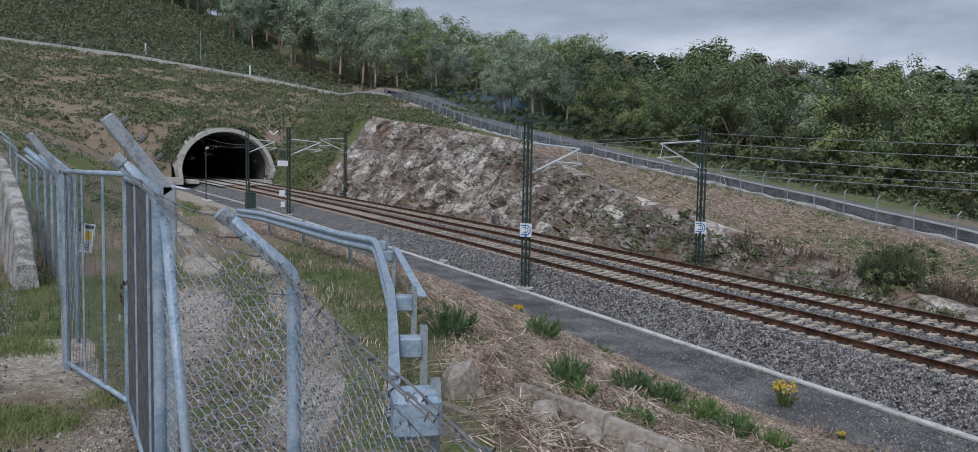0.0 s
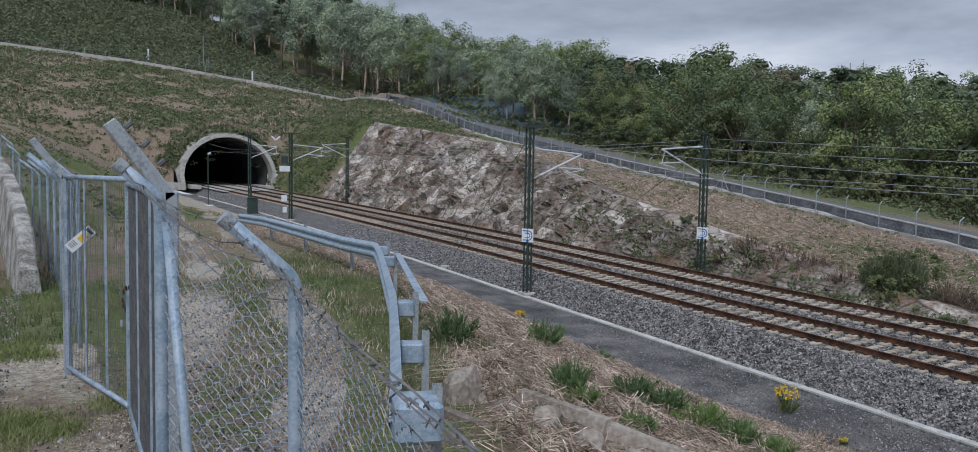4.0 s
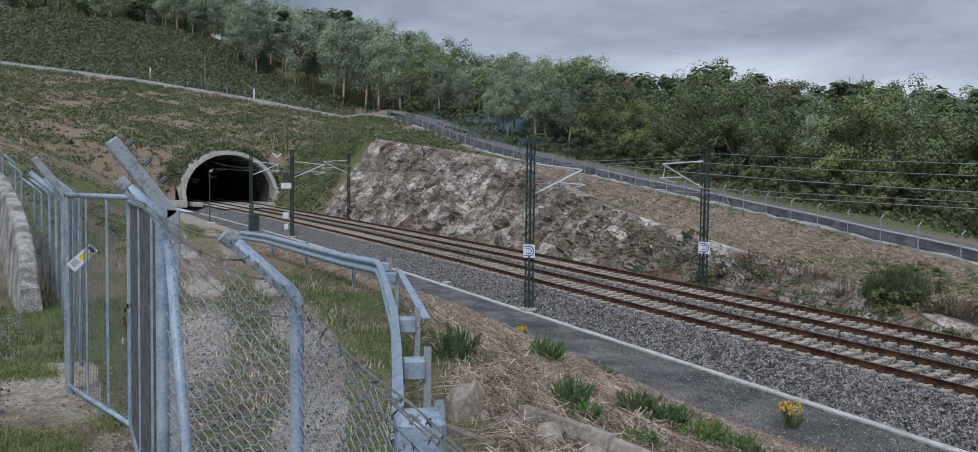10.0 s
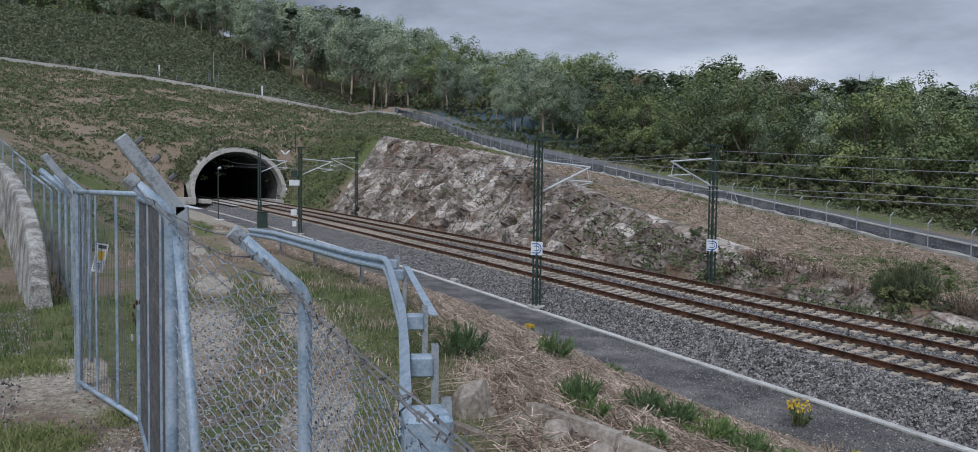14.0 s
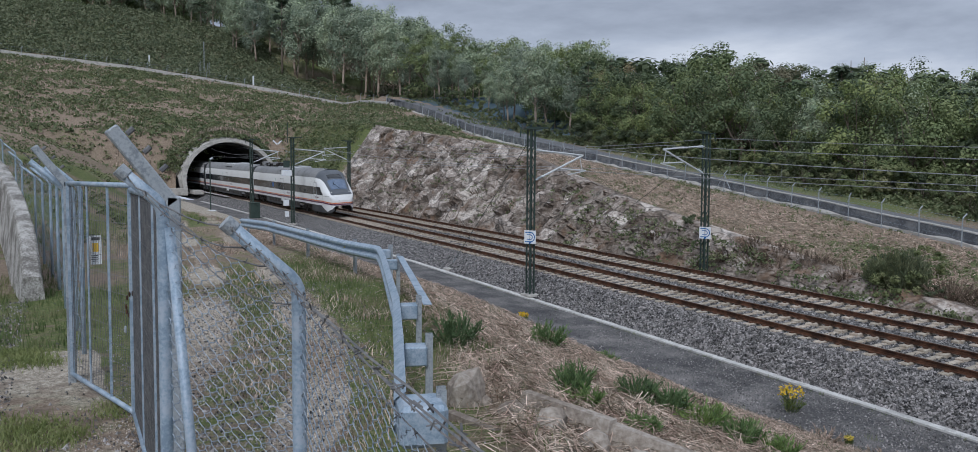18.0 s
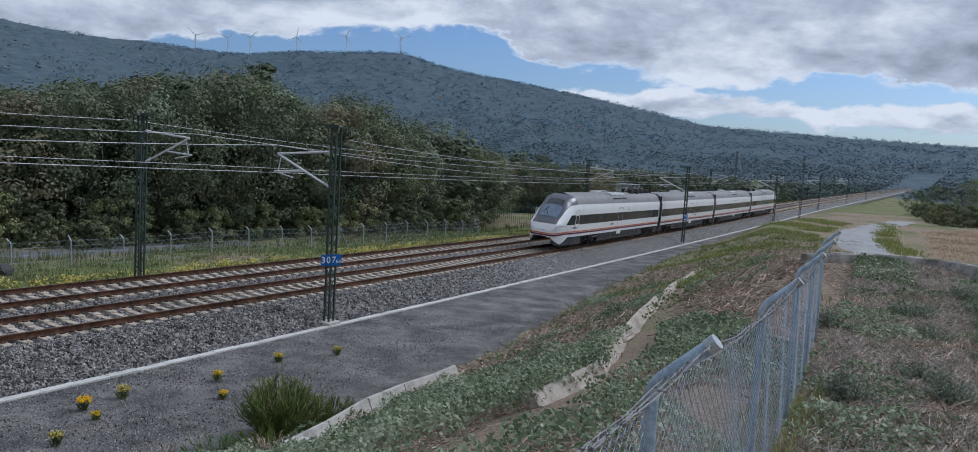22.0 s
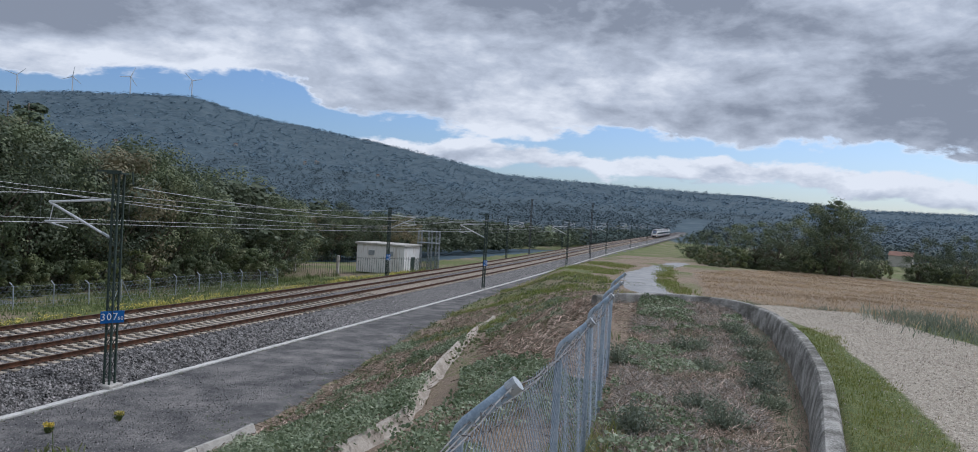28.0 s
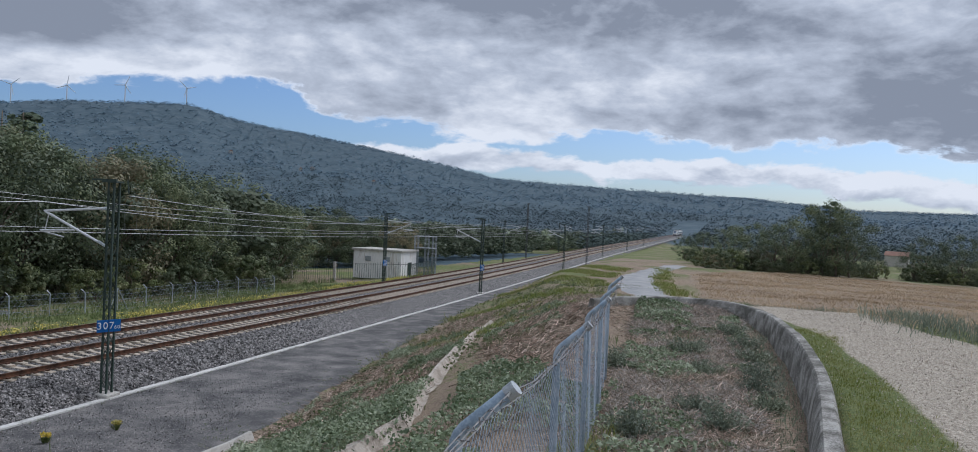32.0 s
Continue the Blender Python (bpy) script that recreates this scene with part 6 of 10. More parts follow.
# ---- plants ----
def quads_out(C, n, size):
    """Leaf quads at C that face along n."""
    n = n / (np.linalg.norm(n, axis=1, keepdims=True) + 1e-9)
    a = np.cross(n, rng.normal(size=n.shape))
    a /= np.linalg.norm(a, axis=1, keepdims=True) + 1e-9
    b = np.cross(n, a)
    s = np.broadcast_to(np.asarray(size, float), (len(C),))[:, None]
    a, b = a * s * 0.9, b * s * 0.62
    V = np.stack([C - a, C - b, C + a, C + b], 1).reshape(-1, 3)
    return V, np.arange(4 * len(C)).reshape(-1, 4)


def leafy(centres, radii, per, size, squash=0.75, droop=0.0):
    C, outs = [], []
    mid = np.mean(np.array([tuple(q) for q in centres]), 0) - [0, 0, 0.6]
    for c, r in zip(centres, radii):
        p = rng.normal(size=(per, 3))
        p /= np.linalg.norm(p, axis=1, keepdims=True)
        hub = np.array(c, float) - mid
        outs.append(p * 0.9 + hub / (np.linalg.norm(hub) + 1e-6) * 0.30 + [0, 0, 0.25] + rng.normal(size=p.shape) * 0.30)
        p *= (rng.random((per, 1)) ** 0.28) * r
        p[:, 2] *= squash
        p[:, 2] -= droop * np.hypot(p[:, 0], p[:, 1])
        C.append(p + c)
    C = np.concatenate(C)
    return quads_out(C, np.concatenate(outs), size * rng.uniform(0.7, 1.3, len(C)))


def limb_lines(bm, a, b, r0, r1, wav=0.04):
    a, b = Vector(a), Vector(b)
    L_ = (b - a).length
    pts = [a.lerp(b, k / 4) + Vector(rng.normal(size=3)) * L_ * wav * (0 < k < 4) for k in range(5)]
    tube(bm, pts, [r0 + (r1 - r0) * k / 4 for k in range(5)], 6)


def make_tree(kind, h, leaf):
    """Returns (wood mesh, leaf mesh) for a tree of height h, base at the origin."""
    bm = bmesh.new()
    cs, rs = [], []
    if kind == "euc":
        lean = rng.normal(size=2) * 0.04 * h
        top = Vector((lean[0], lean[1], h * 0.62))
        limb_lines(bm, (0, 0, -0.6), top, h * 0.015, h * 0.008, 0.012)
        nl = 13
        for k in range(nl):
            f = 0.38 + 0.62 * k / nl
            p0 = Vector((0, 0, 0)).lerp(top, min(1, f * 0.98))
            a = k * 2.4 + rng.uniform(-.5, .5)
            reach = h * rng.uniform(0.10, 0.20) * (1.25 - 0.7 * f)
            p1 = p0 + Vector((math.cos(a) * reach, math.sin(a) * reach, h * rng.uniform(0.12, 0.30)))
            limb_lines(bm, p0, p1, h * 0.007, h * 0.002, 0.06)
            for q in range(3):
                c = p0.lerp(p1, 0.6 + 0.2 * q) + Vector(rng.normal(size=3)) * h * 0.035
                cs.append(c)
                rs.append(h * rng.uniform(0.06, 0.105))
        for q in range(9):
            cs.append(top + Vector((rng.normal() * h * 0.07, rng.normal() * h * 0.07, h * rng.uniform(0.08, 0.33))))
            rs.append(h * rng.uniform(0.06, 0.10))
        V, F = leafy(cs, rs, int(26 / leaf), leaf, 0.85, 0.2)
    elif kind == "gum":
        fork = Vector((rng.normal() * 0.3, rng.normal() * 0.3, h * 0.34))
        limb_lines(bm, (0, 0, -0.6), fork, h * 0.016, h * 0.012, 0.02)
        for k in range(9):
            a = k * 2.4 + rng.uniform(-.3, .3)
            out = h * (0.05 if k < 2 else rng.uniform(0.12, 0.21))
            e = Vector((math.cos(a) * out, math.sin(a) * out, h * (rng.uniform(0.84, 0.92) if k < 2 else rng.uniform(0.58, 0.86))))
            limb_lines(bm, fork * rng.uniform(0.82, 1.0), e, h * 0.0085, h * 0.0025, 0.05)
            for q in range(7):
                p0 = fork.lerp(e, rng.uniform(0.45, 1.0))
                b = a + rng.uniform(-1.5, 1.5)
                p1 = p0 + Vector((math.cos(b) * h * rng.uniform(0.05, 0.12), math.sin(b) * h * rng.uniform(0.05, 0.12), h * rng.uniform(0.01, 0.10)))
                limb_lines(bm, p0, p1, h * 0.0035, h * 0.0010, 0.07)
                cs.append(p1)
                rs.append(h * rng.uniform(0.045, 0.075))
                if q % 3:
                    cs.append(p1 + Vector(rng.normal(size=3)) * h * 0.04)
                    rs.append(h * rng.uniform(0.04, 0.06))
        for k in range(7):
            a = rng.uniform(0, math.tau)
            cs.append(Vector((math.cos(a) * h * 0.12, math.sin(a) * h * 0.12, h * rng.uniform(0.3, 0.45))))
            rs.append(h * rng.uniform(0.04, 0.07))
        V, F = leafy(cs, rs, 250, leaf, 0.85, 0.25)
    elif kind == "pine":
        limb_lines(bm, (0, 0, -0.6), (0, 0, h * 0.98), h * 0.016, h * 0.003, 0.006)
        for k in range(16):
            f = 0.22 + 0.74 * rng.random() ** 0.85
            for q in range(int(rng.integers(2, 5))):
                a = rng.uniform(0, math.tau)
                reach = h * 0.17 * min(1.0, 1.6 * (1.04 - f)) * rng.uniform(0.5, 1.5) + 0.3
                e = Vector((math.cos(a) * reach, math.sin(a) * reach, f * h + reach * 0.2))
                if q < 2:
                    limb_lines(bm, (0, 0, f * h), e, h * 0.004, h * 0.001, 0.03)
                cs.append(e * 1.0)
                rs.append(max(0.7, reach * 0.5))
        V, F = leafy(cs, rs, 44, leaf, 0.45)
    else:
        th = h * (0.20 if kind == "oak" else 0.10)
        limb_lines(bm, (0, 0, -0.6), (rng.normal() * .2, rng.normal() * .2, th), h * 0.020, h * 0.014, 0.02)
        for k in range(7):
            a = k * 2.4 + rng.uniform(-.4, .4)
            e = Vector((math.cos(a) * h * rng.uniform(.16, .30), math.sin(a) * h * rng.uniform(.16, .30), h * rng.uniform(.40, .85)))
            limb_lines(bm, (0, 0, th * rng.uniform(.7, 1)), e, h * 0.010, h * 0.002, 0.05)
        n = 46 if kind != "low" else 20
        for k in range(n):
            a, u = rng.uniform(0, math.tau), rng.uniform(-1, 1)
            w = math.sqrt(max(0.30, 1 - u * u)) if u < 0 else math.sqrt(max(0.04, 1 - u * u))
            lump = (1 + 0.25 * math.sin(3 * a + k) + rng.uniform(-.15, .15)) * (0.36 if kind != "bush" else 0.55)
            cs.append(Vector((math.cos(a) * w * h * lump, math.sin(a) * w * h * lump, h * (0.48 + 0.45 * u))))
            rs.append(h * rng.uniform(0.07, 0.13))
        V, F = leafy(cs, rs, {"oak": 130, "bush": 95, "low": 60}.get(kind, 95), leaf, 0.85)
    return bm_mesh("tree_wood", bm, True), mesh_np("tree_leaves", V, F)


TREE_KINDS = {}


def tree_stock():
    spec = [("euc", "eucalyptus_tree", 20, 0.22, "pale_bark", "euc", 4, "tall eucalyptus with pale bark and open grey-green crown"),
            ("gum", "eucalyptus_tree", 24, 0.14, "pale_bark", "gum", 2, "very tall broad eucalyptus with pale forking trunk"),
            ("oak", "oak_tree", 12, 0.165, "bark", "oak", 4, "dense dark green broadleaf tree at the wood's edge"),
            ("alder", "shaded_oak_tree", 12, 0.135, "bark", "alder", 4, "dense broadleaf tree beside the railway, brownish green leaves darkened as if in shade"),
            ("dry", "chestnut_tree", 10, 0.13, "bark", "oak_dry", 2, "broadleaf tree with yellowing brownish leaves"),
            ("pine", "pine_tree", 16, 0.24, "bark", "pine", 3, "dark green pine with layered branches"),
            ("bush", "shrub", 3, 0.085, "bark", "scrub", 4, "grey-green wild shrub at the wood's edge")]
    for key, name, h, leaf, wood, leafm, n, label in spec:
        TREE_KINDS[key] = []
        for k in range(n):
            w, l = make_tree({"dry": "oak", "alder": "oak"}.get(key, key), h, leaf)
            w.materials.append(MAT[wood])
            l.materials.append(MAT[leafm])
            TREE_KINDS[key].append((name, h, w, l, label))


tree_stock()
TREE_COUNT = [0]


def plant_tree(key, x, y, h, sink=0.1, z=None, wide=1.0):
    name, h0, w, l, label = TREE_KINDS[key][int(rng.integers(len(TREE_KINDS[key])))]
    s = h / h0
    zz = float(land(x, y)) - sink if z is None else z
    t = thing(name, label, "tree", "trees of the wood", at=pose(x, y, zz, 0, 0, rng.uniform(0, 360)) @ Matrix.Diagonal((s * wide * rng.uniform(.9, 1.15), s * wide * rng.uniform(.9, 1.15), s, 1)))
    a = new("trunk", w)
    a.parent = t
    b = new("crown", l)
    b.parent = t
    TREE_COUNT[0] += 1
    return t


def skyline(az):
    """How high the woods reach, in degrees over the horizon, by bearing."""
    return float(np.interp(az, [20, 22.4, 28.3, 32.8, 36.4, 39.8, 43.3, 46, 50.6, 53.6, 58.6, 65.5, 72.8, 80, 88, 95, 102, 106, 112, 118, 120.7, 123.6, 126.1, 130.1, 134, 136.4, 138.2, 140, 142.2, 144.8, 147, 149.1, 150.9, 153.5, 155.7, 157.4, 161.2, 165.8, 170.6, 178],
                           [-0.3, -0.1, 0.8, 2.1, 3.5, 2.7, 4.8, 4.2, 3.6, 3.2, 2.4, 1.9, 2.2, 3.0, 3.5, 3.8, 4.0, 5.0, 5.6, 6.2, 6.6, 6.8, 7.5, 7.0, 7.6, 8.9, 8.2, 7.9, 8.4, 9.2, 9.0, 9.7, 9.5, 9.9, 10.6, 11.0, 11.7, 12.2, 12.8, 14.0]))


def behind_road(az):
    """Distance from the eye at which the wood begins, by bearing."""
    return float(np.interp(az, [18, 24, 34, 45, 60, 75, 90, 105, 120, 134, 144, 150, 155, 160, 168, 176, 186],
                           [118, 100, 80, 66, 59, 57, 56, 58, 74, 92, 118, 140, 180, 215, 245, 300, 320]))


FAR_WOOD = {"oak": [], "euc": [], "alder": []}


def far_tree_stock():
    out = {}
    for key, kind, h, leaf in (("oak", "low", 12, 0.42), ("euc", "euc", 20, 0.42), ("alder", "low", 12, 0.36)):
        w, l = make_tree(kind, h, leaf)
        vs = np.empty(len(l.vertices) * 3, np.float32)
        l.vertices.foreach_get("co", vs)
        Q = vs.reshape(-1, 4, 3)
        out[key] = (h, Q[rng.random(len(Q)) < (0.6 if key == "euc" else 0.8)])
    return out


SNAG_AZ, SNAG_Z = 103.75, 7.0


def plant_wood():
    for az in np.arange(19, 187, 0.66):
        for row in range(2 if az < 118 else 3):
            a = az + rng.uniform(-.6, .6)
            d = behind_road(a) + (row * (10 if a < 118 else 24)) + rng.uniform(0, 9 if a < 118 else 20)
            if a < 26.6:
                d = max(d, 136 + 10 * row)      # clear of the hut's yard
            x, y = d * math.cos(math.radians(a)), d * math.sin(math.radians(a))
            base = float(land(x, y))
            el = skyline(a) + 0.35 - (rng.uniform(0.0, 1.5) if row else rng.uniform(0.4, 3.0)) * (0.5 if a > 156 else 1.0 if a > 60 else 0.55)
            h = EYE_Z + d * math.tan(math.radians(el)) - base
            h = min(max(h, 4.5), 30)
            u = rng.random()
            if a > 146:
                key = "euc" if u < 0.82 else "oak" if u < 0.94 else "pine"
            elif a > 116:
                key = "oak" if u < 0.66 else "euc" if u < 0.8 else "pine" if u < 0.9 else "dry"
            else:
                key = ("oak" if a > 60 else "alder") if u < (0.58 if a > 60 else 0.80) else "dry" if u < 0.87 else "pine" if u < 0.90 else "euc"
            if row >= 1 and key not in ("dry", "pine") and rng.random() < (0.75 if a < 118 else 0.45):
                FAR_WOOD[key].append((x, y, base - 0.2, h))
            else:
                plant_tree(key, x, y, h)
    # foothill wood beyond the hut
    for az in np.arange(3.0, 20, 0.33):
        for row in range(3):
            a = az + rng.uniform(-.2, .2)
            d = float(np.interp(a, [3, 4.5, 7, 12, 20], [520, 420, 300, 205, 140])) * (1 + 0.22 * row) + rng.uniform(0, 12)
            x, y = d * math.cos(math.radians(a)), d * math.sin(math.radians(a))
            base = float(land(x, y))
            el = float(np.interp(a, [3, 7.6, 16.4, 22], [-.6, -.5, -.2, 0.1])) - rng.uniform(0, 0.6)
            FAR_WOOD["alder" if rng.random() < 0.9 else "euc"].append((x, y, base - 0.3, min(max(EYE_Z + d * math.tan(math.radians(el)) - base, 6), 24)))
    # bushes closing the wood's edge
    for az in np.arange(27.5, 166, 1.15):
        a = az + rng.uniform(-.5, .5)
        d = behind_road(a) - rng.uniform(1.0, 6.0)
        x, y = d * math.cos(math.radians(a)), d * math.sin(math.radians(a))
        plant_tree("bush", x, y, rng.uniform(1.6, 4.2), 0.2)
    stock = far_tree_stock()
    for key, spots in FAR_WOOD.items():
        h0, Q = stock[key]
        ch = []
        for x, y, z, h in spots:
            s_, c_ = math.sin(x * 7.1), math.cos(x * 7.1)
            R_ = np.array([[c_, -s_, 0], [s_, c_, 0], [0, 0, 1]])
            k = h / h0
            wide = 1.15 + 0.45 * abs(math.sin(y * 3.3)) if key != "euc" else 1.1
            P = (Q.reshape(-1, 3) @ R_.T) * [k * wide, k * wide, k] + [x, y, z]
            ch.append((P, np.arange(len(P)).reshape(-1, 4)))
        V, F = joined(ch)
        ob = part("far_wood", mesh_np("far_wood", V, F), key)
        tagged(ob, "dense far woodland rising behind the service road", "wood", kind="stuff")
    # single trees that stand out
    for key, az, d, el in (("euc", 109.8, 72, 10.9), ("euc", 108.6, 74, 8.2), ("euc", 103.0, 70, 9.0), ("euc", 104.2, 78, 6.6), ("oak", 106.8, 70, 7.2), ("euc", 112.4, 74, 8.6), ("oak", 99.5, 76, 6.0), ("oak", 111.0, 68, 6.2), ("oak", 90.9, 78, 8.6), ("euc", 89.4, 80, 10.7), ("oak", 88.0, 79, 7.6), ("euc", 87.0, 82, 9.2),
                           ("pine", 74.9, 76, 7.2), ("pine", 73.6, 80, 5.6), ("dry", 88.4, 61, 4.1), ("dry", 86.6, 62, 2.9), ("oak", 57.1, 72, 2.4), ("pine", 43.5, 100, 5.3), ("pine", 42.4, 104, 5.3), ("oak", 44.6, 96, 4.6),
                           ("pine", 50.6, 98, 3.9), ("oak", 36.2, 96, 3.7), ("euc", 37.3, 104, 3.3), ("oak", 30.5, 100, 2.2), ("dry", 66.3, 60, 0.6), ("dry", 64.6, 61, 0.3),
                           ("oak", -9.98, 165, 2.25), ("oak", -9.2, 168, 1.9), ("oak", -10.8, 163, 1.8), ("oak", -11.6, 166, 1.35), ("oak", -7.9, 160, 0.9),
                           ("oak", -6.9, 158, 0.45), ("oak", -5.6, 160, 0.5), ("oak", -4.1, 165, 0.3), ("oak", -2.5, 170, -0.2), ("oak", -1.2, 200, -0.6), ("oak", -15.8, 185, 0.1), ("oak", -17.9, 185, 0.3), ("pine", -10.3, 170, 2.1)):
        x, y = d * math.cos(math.radians(az)), d * math.sin(math.radians(az))
        # broadleaf trees at these bearings take the shade-darkened leaves
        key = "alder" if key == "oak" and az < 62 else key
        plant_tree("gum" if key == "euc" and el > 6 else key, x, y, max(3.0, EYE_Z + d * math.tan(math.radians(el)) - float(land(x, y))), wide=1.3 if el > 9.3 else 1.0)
    # bare dead trunk and fallen limbs before the tall eucalyptus
    x, y = 50 * math.cos(math.radians(SNAG_AZ)), 50 * math.sin(math.radians(SNAG_AZ))
    zb = float(land(x, y))
    t = thing("dead_trunk", "bare pale dead trunk standing at the wood's edge", "tree", at=pose(x, y, zb))
    limb_lines(bm := bmesh.new(), (0, 0, -0.3), (0.2, 0, SNAG_Z - zb), 0.17, 0.09, 0.006)
    part("trunk", bm, "dead_wood", t, smooth=True)
    for z0, z1, out in ((1.6, 3.6, 1.5), (3.2, 3.8, 0.8), (2.2, 2.6, 0.7)):
        limb_lines(bm := bmesh.new(), (0.1, 0, z0), (out, 0.3, z1), 0.035, 0.012, 0.08)
        part("branch", bm, "dead_wood", t, smooth=True)
    x, y = 60 * math.cos(math.radians(SNAG_AZ + 5.9)), 60 * math.sin(math.radians(SNAG_AZ + 5.9))
    zb = float(land(x, y))
    for k in range(6):
        t = thing("fallen_branch", "pale broken eucalyptus branch leaning in the undergrowth", "branch", "broken branches", at=pose(x + rng.uniform(-1.5, 1.5), y - rng.uniform(0, 2), zb))
        a = rng.uniform(-0.7, 0.7) + (math.pi if k % 2 else 0)
        e = Vector((math.cos(a) * 3.4, math.sin(a) * 0.8, rng.uniform(2.2, 4.6)))
        limb_lines(bm := bmesh.new(), (0, 0, -0.1 + 0.2 * k), e, 0.09, 0.03, 0.06)
        part("limb", bm, "dead_wood", t, smooth=True)
        limb_lines(bm := bmesh.new(), e * 0.6, e * 0.7 + Vector((0.6, 0.2, 0.9)), 0.03, 0.012, 0.08)
        part("twig", bm, "dead_wood", t, smooth=True)
    # tree belt behind the field
    for az in np.arange(-1.3, -25, -0.55):
        a = az + rng.uniform(-.25, .25)
        if -15.2 < a < -13.3:
            continue
        d = float(np.interp(-a, [1, 3, 6, 12, 25], [205, 150, 150, 175, 190])) + rng.uniform(0, 18)
        x, y = d * math.cos(math.radians(a)), d * math.sin(math.radians(a))
        el = float(np.interp(-a, [1, 3, 5, 7, 8.6, 12, 13.5, 17, 25], [-1.1, -1.1, -.7, -.4, -.3, -.3, -.6, -.6, -.3])) - rng.uniform(0, 0.7)
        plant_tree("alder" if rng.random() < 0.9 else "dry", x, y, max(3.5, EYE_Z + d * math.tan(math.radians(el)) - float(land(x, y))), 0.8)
        plant_tree("bush", x - rng.uniform(2, 7), y, rng.uniform(2.5, 4.5), 0.5)


plant_wood()


def mountain_wood():
    """Crowns of the woods that cover the mountain, each a cluster of leaf masses."""
    n = 46000
    a = np.radians(np.where(rng.random(n) < 0.8, rng.uniform(-26, 50, n), rng.uniform(50, 125, n)))
    r = np.exp(rng.uniform(math.log(330), math.log(2560), n))
    x, y = r * np.cos(a), r * np.sin(a)
    keep = (wobble(x, y, 95, 3.0) + 0.5 * rng.normal(size=n) > -0.45) & ((np.abs(y - rail_y(x)) > 14) | (x > 1050)) & ((a > np.radians(2)) | (r > 420))
    x, y, r = x[keep], y[keep], r[keep]
    h = rng.uniform(4, 9, len(x)) * np.interp(r, [330, 900, 2560], [1.0, 1.0, 1.25]) * rng.uniform(0.6, 1.2, len(x))
    # three distance bands, each with more haze mixed into its leaf colour
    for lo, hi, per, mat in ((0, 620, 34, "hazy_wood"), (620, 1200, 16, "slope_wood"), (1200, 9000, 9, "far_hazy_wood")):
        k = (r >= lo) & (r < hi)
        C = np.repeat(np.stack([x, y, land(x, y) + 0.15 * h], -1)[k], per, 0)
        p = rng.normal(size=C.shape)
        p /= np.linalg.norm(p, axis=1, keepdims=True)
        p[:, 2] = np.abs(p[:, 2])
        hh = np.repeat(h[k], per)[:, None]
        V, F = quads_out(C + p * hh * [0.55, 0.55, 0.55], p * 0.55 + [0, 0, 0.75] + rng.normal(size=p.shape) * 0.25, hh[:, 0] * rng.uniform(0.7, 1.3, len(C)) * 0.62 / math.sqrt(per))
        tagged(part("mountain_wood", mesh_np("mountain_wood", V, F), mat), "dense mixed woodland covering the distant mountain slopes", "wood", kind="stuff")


mountain_wood()


# ---- fences ----
def bent_post(h=2.0, arm=0.5, r=0.030, out=(0, -1), seg=10):
    """A galvanised pipe post with a bent arm; base at the origin."""
    o = Vector((out[0], out[1], 0)).normalized()
    pts = [(0, 0, -0.3), (0, 0, h * 0.5), (0, 0, h - 0.05)]
    for k in range(1, 4):
        a = radians(15 * k)
        p = Vector((0, 0, h - 0.05)) + 0.12 * (o * (1 - math.cos(a)) + Vector((0, 0, math.sin(a))))
        pts.append(tuple(p))
    end = Vector(pts[-1]) + arm * (o * math.sin(radians(48)) + Vector((0, 0, math.cos(radians(48)))))
    pts.append(tuple(end))
    return tube(bmesh.new(), pts, r, seg), end


def chain_link(A, B, top_a, top_b, low_a, low_b, pitch=0.07, r=0.0022, wavy=0.0, sub=1):
    """Interlocked zigzag wires between two posts: A and B are (x, y). sub: pieces in each half turn of a wire."""
    A, B = np.array(A, float), np.array(B, float)
    L_ = np.hypot(*(B - A))
    n_ = np.array([-(B - A)[1], (B - A)[0]]) / L_
    h = max(top_a - low_a, top_b - low_b)
    half = max(2, int(h / (pitch * 0.85)))
    k = np.arange(0, int(L_ / pitch) + 1)[:, None]
    j = np.linspace(0, half, half * sub + 1)[None]
    turn = np.cos(np.pi * j) * np.where(k % 2 == 0, 1.0, -1.0)
    swing = np.sign(turn) * np.abs(turn) ** (0.75 if sub > 1 else 1.0)
    u = np.clip((k + 0.5) * pitch + swing * pitch * 0.53, 0, L_)
    v = np.broadcast_to(j / half, u.shape)
    depth = r * 1.3 * np.sin(np.pi * j + 0.6) * np.where(k % 2 == 0, 1.0, -1.0) + wavy * np.sin(u * 5 + v * 4)
    f = u / L_
    low, top = low_a + (low_b - low_a) * f, top_a + (top_b - top_a) * f
    P = np.stack([A[0] + (B - A)[0] * f + n_[0] * depth, A[1] + (B - A)[1] * f + n_[1] * depth, low + v * (top - low)], -1)
    return lines_np(P[:, :-1].reshape(-1, 3), P[:, 1:].reshape(-1, 3), r, 4 if sub > 1 else 3)


